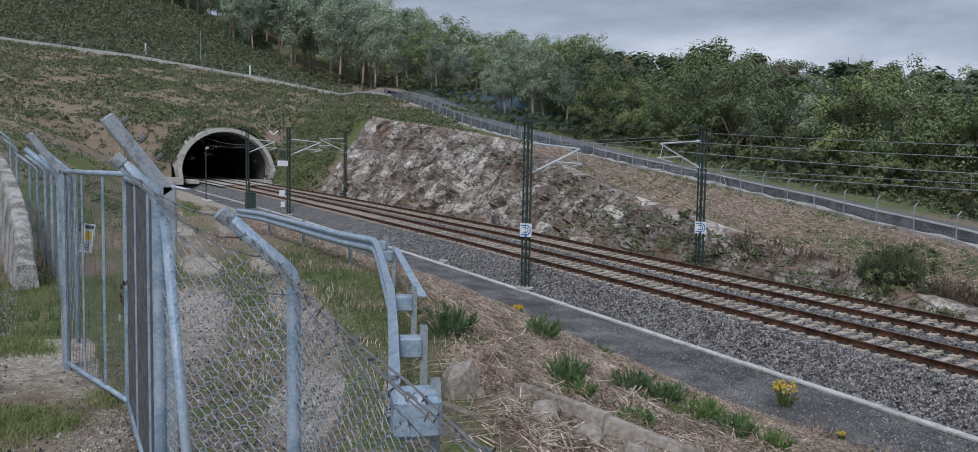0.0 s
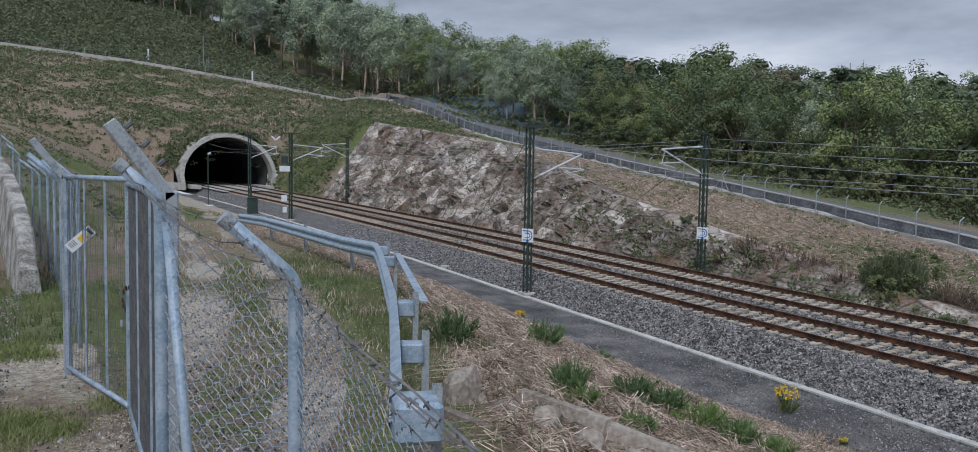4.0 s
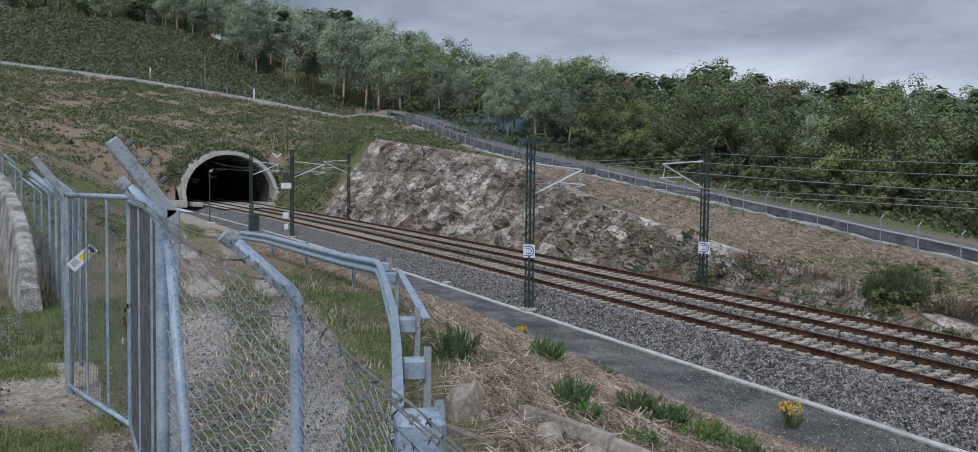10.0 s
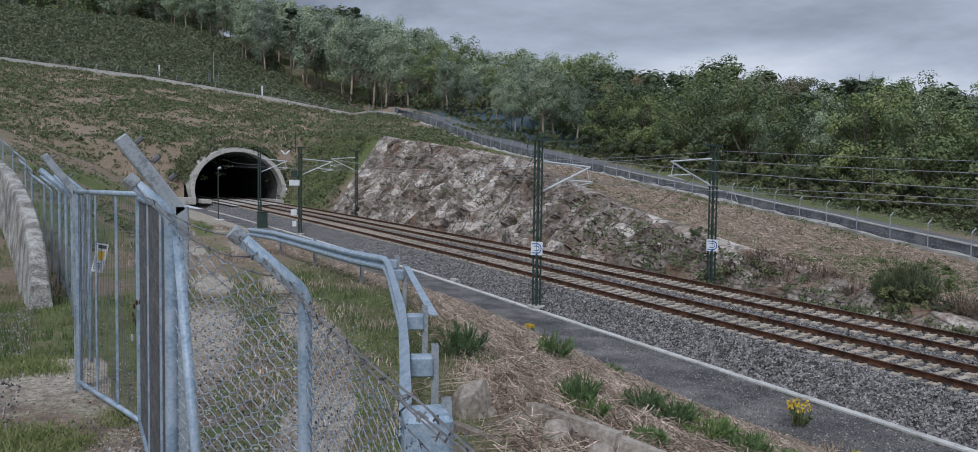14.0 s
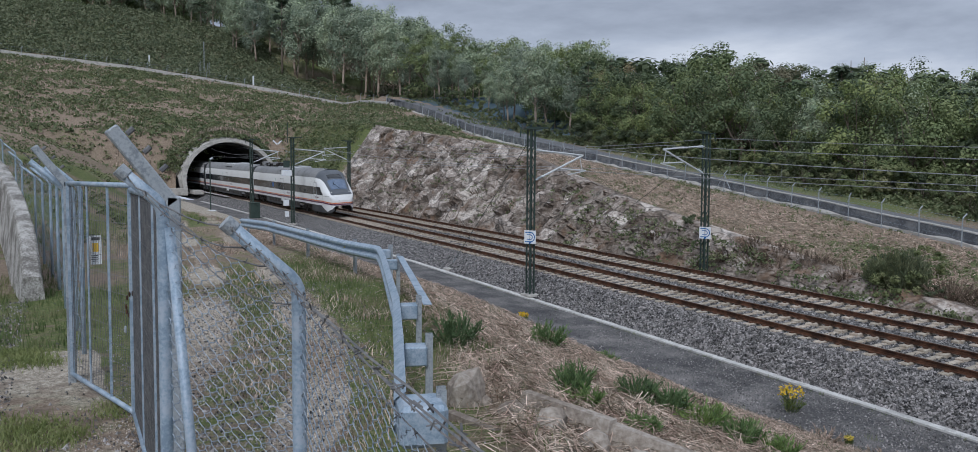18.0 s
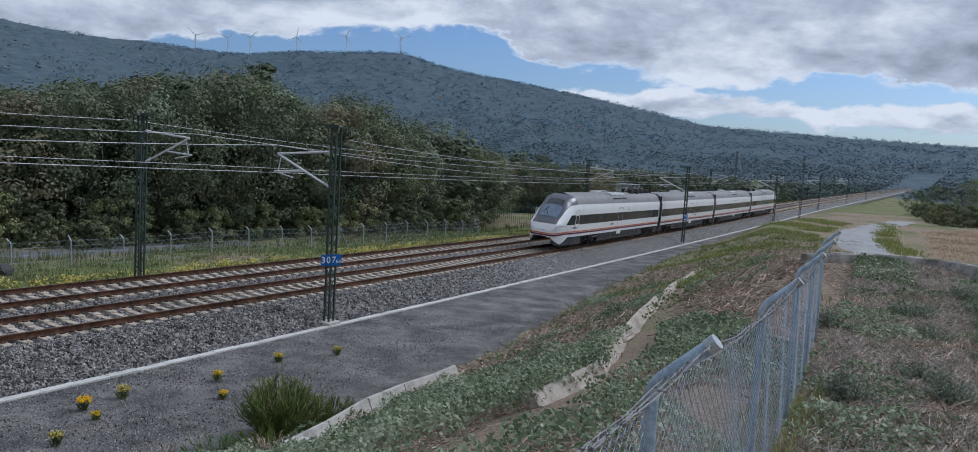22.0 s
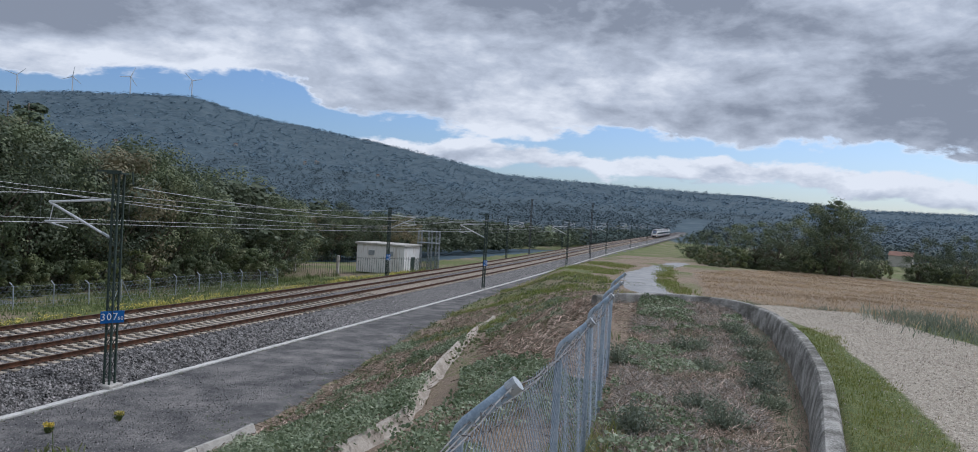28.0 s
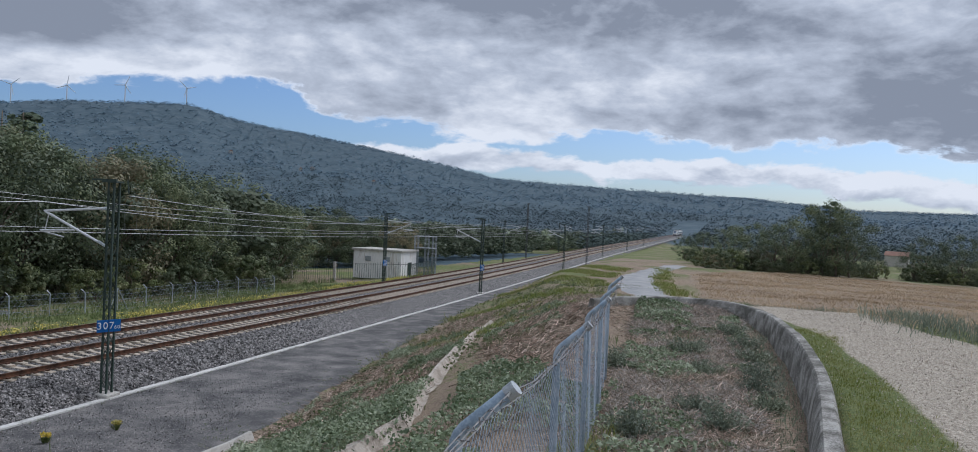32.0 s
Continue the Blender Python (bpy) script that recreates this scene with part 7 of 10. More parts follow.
def barbed(P0, P1, sag=0.06, r=0.0035, n=12):
    """A twisted strand with barbs between two points."""
    P0, P1 = np.array(P0, float), np.array(P1, float)
    u = np.linspace(0, 1, n + 1)[:, None]
    pts = P0 + (P1 - P0) * u
    pts[:, 2] -= sag * 4 * u[:, 0] * (1 - u[:, 0])
    jit = rng.normal(size=pts.shape) * 0.004
    pts[1:-1] += jit[1:-1]
    ch = [lines_np(pts[:-1], pts[1:], r, 4)]
    L_ = np.linalg.norm(P1 - P0)
    m = int(L_ / 0.13)
    uu = (np.arange(m) + 0.5) / max(m, 1)
    c = P0 + (P1 - P0) * uu[:, None]
    c[:, 2] -= sag * 4 * uu * (1 - uu)
    for k in range(2):
        d = rng.normal(size=c.shape)
        d /= np.linalg.norm(d, axis=1, keepdims=True)
        ch.append(lines_np(c - d * 0.016, c + d * 0.016, r * 0.75, 3))
    return joined(ch)


def build_near_fence():
    # posts (x, y, bend height); the line passes close before the camera
    run_a = [(-4.03, 0.45, 5.40), (-3.28, 0.88, 5.10), (-0.12, 0.84, 4.86), (3.15, 0.79, 4.67), (6.0, 0.76, 4.58), (9.0, 0.82, 4.50), (12.0, 0.90, 4.42), (15.0, 1.0, 4.36)]
    f = thing("wire_fence", "galvanised chain-link fence with barbed wire on bent posts", "fence")
    tips = []
    for k, (x, y, zb) in enumerate(run_a):
        g = float(land(x, y))
        bm, end = bent_post(zb - g, (0.19, 0.33)[k] if k < 2 else 0.26, 0.029, (0, -1), 14)
        part("post", bm, "galva", f, at=pose(x, y, g), smooth=True)
        e = Vector((x, y, g)) + end
        tips.append((Vector((x, y, zb)), e))
        bm = bmesh.new()
        d = (e - Vector((x, y, zb))).normalized()
        rod(bm, e - d * 0.035, e + d * 0.012, 0.033, 14)
        part("end_cap", bm, "galva_dull", f, at=pose(0, 0, 0))
    # slanted brace at the gate end
    bm = bmesh.new()
    rod(bm, (-4.00, 0.475, 5.30), (-3.72, 0.59, 3.35), 0.023, 12)
    part("brace", bm, "galva", f, smooth=True)
    for k, (a, b) in enumerate(zip(run_a, run_a[1:])):
        ga, gb = float(land(a[0], a[1])) + 0.05, float(land(b[0], b[1])) + 0.05
        fine = 0.046 if k < 4 else 0.070
        V, F = chain_link(a[:2], b[:2], a[2] - 0.05, b[2] - (0.30 if k in (1,) else 0.05), ga, gb, fine, 0.0019 if k < 3 else 0.0018, 0.010, 3 if k < 3 else 2)
        ob = part("mesh_panel", mesh_np("mesh_panel", V, F), "wire", f)
        for w in (0.25, 0.62, 0.97):
            pa = tips[k][0].lerp(tips[k][1], w)
            pb = tips[k + 1][0].lerp(tips[k + 1][1], w)
            V, F = barbed(pa, pb, 0.05 + 0.05 * rng.random())
            part("barbed_strand", mesh_np("barbed_strand", V, F), "barbed", f)
        V, F = barbed((a[0], a[1], a[2] - 0.06), (b[0], b[1], b[2] - 0.08), 0.10, 0.003)
        part("barbed_strand", mesh_np("barbed_strand", V, F), "barbed", f)
    # run beyond the gate, up the hillside
    f2 = thing("hillside_fence", "galvanised chain-link fence with angled arms climbing the hillside", "fence")
    pts = [(-9.4, 0.16), (-10.6, 0.29), (-12.6, 0.26), (-15, 0.16), (-17, 0.08), (-19, -0.03), (-22, -0.2), (-25, -0.4), (-29, -0.8), (-33, -1.1), (-38, -1.7), (-43, -2.3), (-49, -3.0), (-55, -3.6), (-62, -4.2), (-69, -4.8)]
    for k, (x, y) in enumerate(pts):
        g = float(land(x, y))
        for out in ((0.0, -1),):
            bm, end = bent_post(1.95, 0.42, 0.027, out, 8)
            part("post", bm, "galva", f2, at=pose(x, y, g), smooth=True)
    for a, b in zip(pts, pts[1:]):
        ga, gb = float(land(*a)), float(land(*b))
        V, F = chain_link(a, b, ga + 1.95, gb + 1.95, ga + 0.05, gb + 0.05, 0.2, 0.002)
        part("mesh_panel", mesh_np("mesh_panel", V, F), "wire", f2)
        for w in (0.15, 0.4):
            V, F = barbed((a[0], a[1] - w, ga + 1.95 + w), (b[0], b[1] - w, gb + 1.95 + w), 0.06, 0.004, 6)
            part("barbed_strand", mesh_np("barbed_strand", V, F), "barbed", f2)


build_near_fence()


def square_tube(bm, a, b, w):
    a, b = Vector(a), Vector(b)
    d = b - a
    m = Matrix.Translation((a + b) / 2) @ d.to_track_quat("Z", "Y").to_matrix().to_4x4() @ Matrix.Diagonal((w, w, d.length, 1))
    bmesh.ops.create_cube(bm, size=1, matrix=m)
    return bm


def build_gate():
    hinge, meet, far = Vector((-4.52, 0.555, 0)), Vector((-7.73, 0.60, 0)), Vector((-9.3, 0.14, 0))
    posts = thing("gate_posts", "square galvanised gate posts with sloping arms", "gate post")
    for p, zt, w in ((hinge, 5.43, 0.072), (far, 5.46, 0.075)):
        g = float(land(p.x, p.y))
        bm = bmesh.new()
        square_tube(bm, (p.x, p.y, g - 0.3), (p.x, p.y, zt), w)
        square_tube(bm, (p.x, p.y, zt - 0.04), (p.x, p.y - 0.29, zt + 0.345), w)
        bmesh.ops.bevel(bm, geom=bm.edges[:], offset=0.008, segments=1, affect="EDGES")
        part("gate_post", bm, "galva_dull", posts)
        for k in range(3):
            bm = bmesh.new()
            c = Vector((p.x, p.y, zt)).lerp(Vector((p.x, p.y - 0.29, zt + 0.345)), 0.3 + 0.27 * k)
            rod(bm, c + Vector((0, 0.030, 0.028)), c + Vector((0, 0.062, 0.058)), 0.014, 6)
            part("wire_lug", bm, "barbed", posts)
    for nm, a, b, low_a, low_b, top in (("gate_leaf", hinge + Vector((-0.07, 0, 0)), meet, 3.43, 3.43, 5.40), ("gate_leaf", far + Vector((0.07, 0, 0)), meet, 3.50, 3.43, 5.44)):
        g = thing(nm, "closed galvanised gate leaf with welded mesh", "gate", "gate leaves")
        for sgn, (p, q, za, zb) in enumerate(((a, b, top, top), (a, b, low_a, low_b))):
            bm = bmesh.new()
            rod(bm, (p.x, p.y, za), (q.x, q.y, zb), 0.024, 10)
            part("rail_tube", bm, "galva", g, smooth=True)
        n = 3
        for k in range(n + 1):
            u = k / n
            p = a.lerp(b, u * 0.985 + 0.008)
            bm = bmesh.new()
            r_ = 0.020 if k in (0, n) else 0.011
            box(bm, (p.x, p.y, (low_a + (low_b - low_a) * u + top) / 2), (r_ * 2, r_ * 2, top - low_a))
            part("upright", bm, "galva", g)
        P, Q = [], []
        L_ = (b - a).length
        for u in np.arange(0.0, 1.0, 0.03 / L_ * 1.4):
            p = a.lerp(b, u)
            P.append((p.x, p.y, low_a))
            Q.append((p.x, p.y, top))
        for z in np.arange(low_a, top, 0.16):
            P.append((a.x, a.y, z))
            Q.append((b.x, b.y, z))
        V, F = lines_np(P, Q, 0.0024, 3)
        part("welded_mesh", mesh_np("welded_mesh", V, F), "barbed", g)
    # notice hanging by one corner from the far leaf: its top is at the origin
    n = thing("notice_plate", "small white notice hanging loose by its top corner on the gate", "sign")
    bm = bmesh.new()
    box(bm, (0, -0.14, 0), (0.105, 0.285, 0.004), bevel=0.001)
    part("plate", bm, "sign_white", n)
    for k in range(4):
        bm = bmesh.new()
        box(bm, (-0.012, -0.195 - 0.018 * k, 0.004), (0.062 - 0.008 * (k % 2), 0.007, 0.002))
        part("text_bar", bm, "mast_grey", n)
    bm = bmesh.new()
    box(bm, (0.0, -0.115, 0.004), (0.055, 0.085, 0.002))
    part("picture_block", bm, "flower", n, "yellow and dark picture block")
    bm = bmesh.new()
    box(bm, (0.0, -0.03, 0.004), (0.075, 0.03, 0.002))
    part("header_bar", bm, "mast_grey", n)
    # chain and padlock
    ch = thing("gate_chain", "rusty chain with padlock holding the gate leaves together", "chain")
    c = Vector((-7.73, 0.60, 4.50))
    for k in range(12):
        a = k / 12 * math.tau
        bm = bmesh.new()
        p = c + Vector((0.05 * math.cos(a), 0.05 * math.sin(a), -0.12 * (1 - math.cos(a)) + 0.02 * k % 0.03))
        bmesh.ops.create_uvsphere(bm, u_segments=8, v_segments=5, radius=0.016, matrix=Matrix.Translation(p) @ Matrix.Diagonal((1, .6, 1.5, 1)))
        part("link", bm, "rail", ch)
    bm = bmesh.new()
    box(bm, (c.x, c.y - 0.06, c.z - 0.32), (0.05, 0.02, 0.06), bevel=0.006)
    part("padlock", bm, "galva_dull", ch)


build_gate()


def build_guardrail():
    g = thing("guardrail", "galvanised W-beam guardrail bending round the edge of the yard", "guardrail")
    line = [(-29.5, 5.9), (-25.5, 5.85), (-21.5, 5.8), (-17.5, 5.75), (-15.1, 5.66), (-14.2, 5.38), (-13.2, 5.05), (-8.7, 3.50), (-6.5, 2.65), (-4.74, 1.95)]
    tops = [float(land(x, y)) + 0.76 for x, y in line]
    tops[-1] -= 0.02
    prof = [(0.0, 0.0), (0.045, -0.03), (0.075, -0.055), (0.075, -0.09), (0.03, -0.125), (0.0, -0.155), (0.03, -0.185), (0.075, -0.22), (0.075, -0.255), (0.045, -0.28), (0.0, -0.31)]
    bm = bmesh.new()
    rows = []
    P = [Vector((x, y, z)) for (x, y), z in zip(line, tops)]
    for i, p in enumerate(P):
        d = (P[min(i + 1, len(P) - 1)] - P[max(i - 1, 0)])
        d.z = 0
        d.normalize()
        n = Vector((d.y, -d.x, 0))
        n = -n if n.y > 0 else n
        rows.append([[bm.verts.new(p + n * (a + t) + Vector((0, 0, b))) for a, b in prof] for t in (0.0, -0.006)])
    for r0, r1 in zip(rows, rows[1:]):
        for s in (0, 1):
            for k in range(len(prof) - 1):
                bm.faces.new((r0[s][k], r0[s][k + 1], r1[s][k + 1], r1[s][k]))
        for k in (0, len(prof) - 1):
            bm.faces.new((r0[0][k], r0[1][k], r1[1][k], r1[0][k]))
    part("beam", bm, "galva", g, smooth=False)
    spots = [0, 1, 2, 3, 4, 6, 7, 8, 9]
    for i in spots:
        p = P[i]
        d = (P[min(i + 1, len(P) - 1)] - P[max(i - 1, 0)]).normalized()
        n = Vector((d.y, -d.x, 0))
        n = n if n.y > 0 or n.x > 0 else -n
        if n.y < 0:
            n = -n
        rot = Euler((0, 0, math.atan2(d.y, d.x))).to_matrix()
        c = p + n * 0.20
        bm = bmesh.new()
        gz = float(land(c.x, c.y))
        hh = p.z + 0.02 - gz + 0.3
        for off_, sz in (((0, 0, 0), (0.10, 0.006, hh)), ((-0.05, 0.03, 0), (0.006, 0.06, hh)), ((0.05, 0.03, 0), (0.006, 0.06, hh))):
            o = rot @ Vector(off_)
            box(bm, (c.x + o.x, c.y + o.y, p.z + 0.02 - hh / 2), sz, rot)
        part("post", bm, "galva_dull", g)
        bm = bmesh.new()
        c2 = p + n * 0.11
        box(bm, (c2.x, c2.y, p.z - 0.16), (0.20, 0.20, 0.17), rot, bevel=0.012)
        part("spacer", bm, "galva", g, "boxed steel spacer")
        for s in (-1, 1):
            bm = bmesh.new()
            q = c2 + rot @ Vector((s * 0.05, -0.105, 0))
            rod(bm, (q.x, q.y, p.z - 0.16), (q.x + n.x * -0.01, q.y + n.y * -0.01, p.z - 0.16), 0.013, 8)
            part("bolt", bm, "barbed", g)
    a, b = P[6] + Vector((0.15, 0.22, -0.01)), P[7] + Vector((0.05, 0.34, -0.10))
    bm = bmesh.new()
    box(bm, (a + b) / 2, ((b - a).length, 0.10, 0.012), (b - a).to_track_quat("X", "Z").to_matrix())
    part("tie_strap", bm, "galva", g)
    for i in (1, 3):
        bm = bmesh.new()
        p = P[i]
        box(bm, (p.x, p.y - 0.01, p.z - 0.15), (0.09, 0.02, 0.07), bevel=0.006)
        part("reflector", bm, "flower", g, "yellow reflector")
    bm = bmesh.new()
    e = P[-1]
    box(bm, (e.x + 0.12, e.y + 0.06, e.z - 0.16), (0.34, 0.30, 0.26), Euler((0, 0, -0.3)).to_matrix(), bevel=0.03)
    part("end_piece", bm, "galva", g, "folded steel end piece")


build_guardrail()


# ---- far side fence ----
def build_far_fence():
    f = thing("roadside_fence", "long wire fence on white-galvanised bent posts beside the service road", "fence")
    me, end = bent_post(2.0, 0.42, 0.045, (0, 1), 6)
    me = bm_mesh("far_post", me)
    me.materials.append(MAT["galva_dull"])
    xs = np.concatenate([np.arange(-150, -90, 4.2), np.arange(-90, 72, 3.1)])
    tops, mids = [], []
    for k, x in enumerate(xs):
        if 1.0 < x < 5.2:
            continue
        y = float(road_y(x)) - (3.6 if x < -8 else 6.6 - 3.0 * np.interp(x, [-8, 6, 60], [1, 0, 0.4]))
        z = float(land(x, y))
        sc = 0.82 if x < 6 else 0.70
        part("post", me, None, f, at=pose(x, y, z, random.uniform(-2, 2), random.uniform(-2, 2), random.uniform(-15, 15)) @ Matrix.Diagonal((0.8, 0.8, sc, 1)))
        tops.append((x, y, z))
        if k % 11 == 5:
            bm = bmesh.new()
            for s in (-1, 1):
                rod(bm, (x, y, z + 1.6), (x + s * 1.0, y - 0.1, z), 0.03, 6)
            part("strut", bm, "galva_dull", f)
    T = np.array(tops)
    for h in (0.1, 0.6, 1.1, 1.6, 2.0):
        sc = np.where(T[:, 0] < 6, 0.82, 0.70)[:, None] * np.array([[0, 0, h]])
        V, F = lines_np((T + sc)[:-1], (T + sc)[1:], 0.006, 3)
        part("line_wire", mesh_np("line_wire", V, F), "wire", f)
    ch = []
    for a, b in zip(T, T[1:]):
        if a[0] > -60 and b[0] - a[0] < 3.5:
            hm = 1.64 if a[0] < 6 else 1.40
            ch.append(chain_link(a[:2], b[:2], a[2] + hm, b[2] + hm, a[2], b[2], 0.20, 0.0030))
    V, F = joined(ch)
    ob = part("mesh_panel", mesh_np("far_mesh", V, F), "wire", f)
    # gate in the far fence
    g = thing("field_gate", "wide wire gate in the far fence", "gate")
    for x in (1.4, 4.9):
        y, = (float(road_y(x)) - 6.6,)
        z = float(land(x, y))
        for dx in (-0.12, 0.12):
            bm, e = bent_post(2.2, 0.4, 0.055, (0, 1), 8)
            part("gate_post", bm, "galva_dull", g, at=pose(x + dx, y, z))
        bm = bmesh.new()
        s = -1 if x < 3 else 1
        rod(bm, (x + s * 0.1, y, z + 1.7), (x + s * 1.2, y, z), 0.035, 6)
        part("strut", bm, "galva_dull", g)
    x0, x1 = 1.55, 4.75
    y = float(road_y(3.2)) - 6.6
    z = float(land(3.2, y))
    for zz in (0.15, 2.0):
        bm = bmesh.new()
        rod(bm, (x0, y, z + zz), (x1, y, z + zz), 0.025, 6)
        part("rail_tube", bm, "galva_dull", g)
    for xx in (x0, (x0 + x1) / 2, x1):
        bm = bmesh.new()
        rod(bm, (xx, y, z + 0.1), (xx, y, z + 2.0), 0.025, 6)
        part("upright", bm, "galva_dull", g)
    V, F = chain_link((x0, y), (x1, y), z + 2.0, z + 2.0, z + 0.15, z + 0.15, 0.2, 0.0035)
    part("mesh_panel", mesh_np("gate_mesh", V, F), "wire", g)
    # low retaining kerb wall of the road
    xs = np.arange(-172, -2, 1.5)
    V, W, K = [], [], []
    for x in xs:
        y = float(road_y(x)) - 2.75
        z, dr = float(road_z(x)), float(road_drop(x))
        pr = float(np.interp(x, [-100, -78, -60, -7, -3], [0.0, 0.22, 0.38, 0.30, -0.1]))
        V += [(x, y - 0.12, z - dr - 0.8), (x, y, z + pr), (x, y + 0.35, z + pr), (x, y + 0.35, z - dr - 0.8)]
        if x > -80:
            K += [(x, y - 0.03, z + pr - 0.02), (x, y - 0.03, z + pr + 0.05), (x, y + 0.38, z + pr + 0.05), (x, y + 0.38, z + pr - 0.02)]
        j = rng.uniform(-0.10, 0.14, 2)
        W += [(x, y - 0.55, z - dr - 0.5), (x, y - 0.50, z - dr + 0.10 + j[0]), (x, y - 0.16, z - dr + 0.22 + j[1]), (x, y - 0.05, z - dr - 0.5)]
    F = np.stack([(np.arange(len(xs) - 1)[:, None] * 4 + np.arange(3)[None] + k) for k in (0, 4, 5, 1)], -1).reshape(-1, 4)
    tagged(part("road_wall", mesh_np("road_wall", V, F), "parapet"), "dark grey weathered concrete side wall of the service road", "wall", kind="structure")
    tagged(part("wall_coping", mesh_np("wall_coping", K, F[:(len(K) // 4 - 1) * 3]), "concrete"), "thin pale concrete coping on the road wall", "trim", kind="structure")
    tagged(part("road_footing", mesh_np("road_footing", W, F), "concrete"), "rough pale concrete footing below the road wall", "kerb", kind="structure")
    # hill road fence
    P = np.array(HILL_ROAD, float)
    seg = np.r_[0, np.cumsum(np.hypot(*np.diff(P, axis=0).T))]
    V = []
    ss = np.arange(0, seg[-1], 3.0)
    for q in ss:
        x, y = np.interp(q, seg, P[:, 0]) + 2.6, np.interp(q, seg, P[:, 1]) - 1.0
        z = float(land(x, y))
        V += [(x + 0.35, y - 0.1, z - 0.6), (x + 0.30, y - 0.1, z + 0.75), (x, y, z + 0.75), (x, y, z - 0.6)]
    F = np.stack([(np.arange(len(ss) - 1)[:, None] * 4 + np.arange(3)[None] + k) for k in (0, 4, 5, 1)], -1).reshape(-1, 4)
    tagged(part("hill_road_kerb", mesh_np("hill_road_kerb", V, F), "concrete"), "pale concrete kerb wall of the road above the tunnel", "kerb", kind="structure")
    f3 = thing("hill_fence", "row of fence posts along the road above the tunnel", "fence")
    T = []
    for s in np.arange(0, seg[-1], 4.5):
        x, y = np.interp(s, seg, P[:, 0]) + 3.2, np.interp(s, seg, P[:, 1]) - 1.2
        z = float(land(x, y))
        part("post", me, None, f3, at=pose(x, y, z))
        T.append((x, y, z))
    T = np.array(T)
    for h in (0.5, 1.2, 1.9):
        V, F = lines_np(T[:-1] + [0, 0, h], T[1:] + [0, 0, h], 0.012, 3)
        part("line_wire", mesh_np("line_wire", V, F), "wire", f3)


build_far_fence()


# ---- concrete walls and channels ----
def wall_along(name, pts, h, w, label, mat="old_concrete", batter=0.12, below=0.4, tops=None, step=0.6):
    P = np.asarray(pts, float)
    seg = np.r_[0, np.cumsum(np.hypot(*np.diff(P, axis=0).T))]
    s = np.arange(0, seg[-1] + 0.01, step)
    x, y = np.interp(s, seg, P[:, 0]), np.interp(s, seg, P[:, 1])
    for _ in range(4):
        x[1:-1], y[1:-1] = (x[:-2] + 2 * x[1:-1] + x[2:]) / 4, (y[:-2] + 2 * y[1:-1] + y[2:]) / 4
    zt = np.interp(s, seg, tops) if tops is not None else land(x, y) + h
    d = np.stack([np.gradient(x), np.gradient(y)], -1)
    d /= np.linalg.norm(d, axis=1, keepdims=True)
    n = np.stack([-d[:, 1], d[:, 0]], -1)
    prof = [(-w / 2 - batter, -h - below), (-w / 2 - batter * 0.25, -0.22), (-w / 2, -0.04), (-w / 2 + 0.03, 0.0), (w / 2 - 0.03, 0.0), (w / 2, -0.04), (w / 2 + batter * 0.25, -0.22), (w / 2 + batter, -h - below)]
    m = len(prof)
    V = np.empty((len(s), m, 3))
    for k, (o, z) in enumerate(prof):
        V[:, k, 0], V[:, k, 1] = x + n[:, 0] * o + rng.normal(size=len(s)) * 0.004, y + n[:, 1] * o
        V[:, k, 2] = zt + z + rng.normal(size=len(s)) * 0.006
    i = np.arange(len(s) - 1)[:, None] * m
    j = np.arange(m)[None]
    F = np.stack([i + j, i + (j + 1) % m, i + m + (j + 1) % m, i + m + j], -1).reshape(-1, 4)
    me = mesh_np(name, V.reshape(-1, 3), F)
    bmx = bmesh.new()
    bmx.from_mesh(me)
    bmx.verts.ensure_lookup_table()
    bmx.faces.new([bmx.verts[k] for k in range(m)])
    bmx.faces.new([bmx.verts[len(bmx.verts) - m + k] for k in range(m)][::-1])
    return tagged(part(name, bmx, mat), label, "wall", kind="structure")


wall_along("curved_wall", [(4.2, -0.85), (6.5, -1.35), (9.75, -1.9), (13.94, -2.56), (18.53, -2.92), (23.45, -2.85), (26.2, -2.25), (26.95, -1.35), (27.05, -0.2), (26.1, 1.4), (25.0, 2.4)],
           0.95, 0.22, "curved low concrete wall with speckled lichen-stained top", tops=[3.34, 3.32, 3.28, 3.25, 3.25, 3.25, 3.25, 3.25, 3.25, 3.22, 3.15], batter=0.20)
wall_along("gutter_wall", [(-15.9, -0.33), (-17.5, -0.42), (-19.5, -0.62), (-21.5, -0.85), (-24, -1.2), (-28, -2.2)], 0.85, 0.28, "weathered concrete wall climbing beside the gate", "wall_dark", batter=0.12,
           tops=[3.75, 4.5, 5.0, 5.4, 5.85, 6.5])


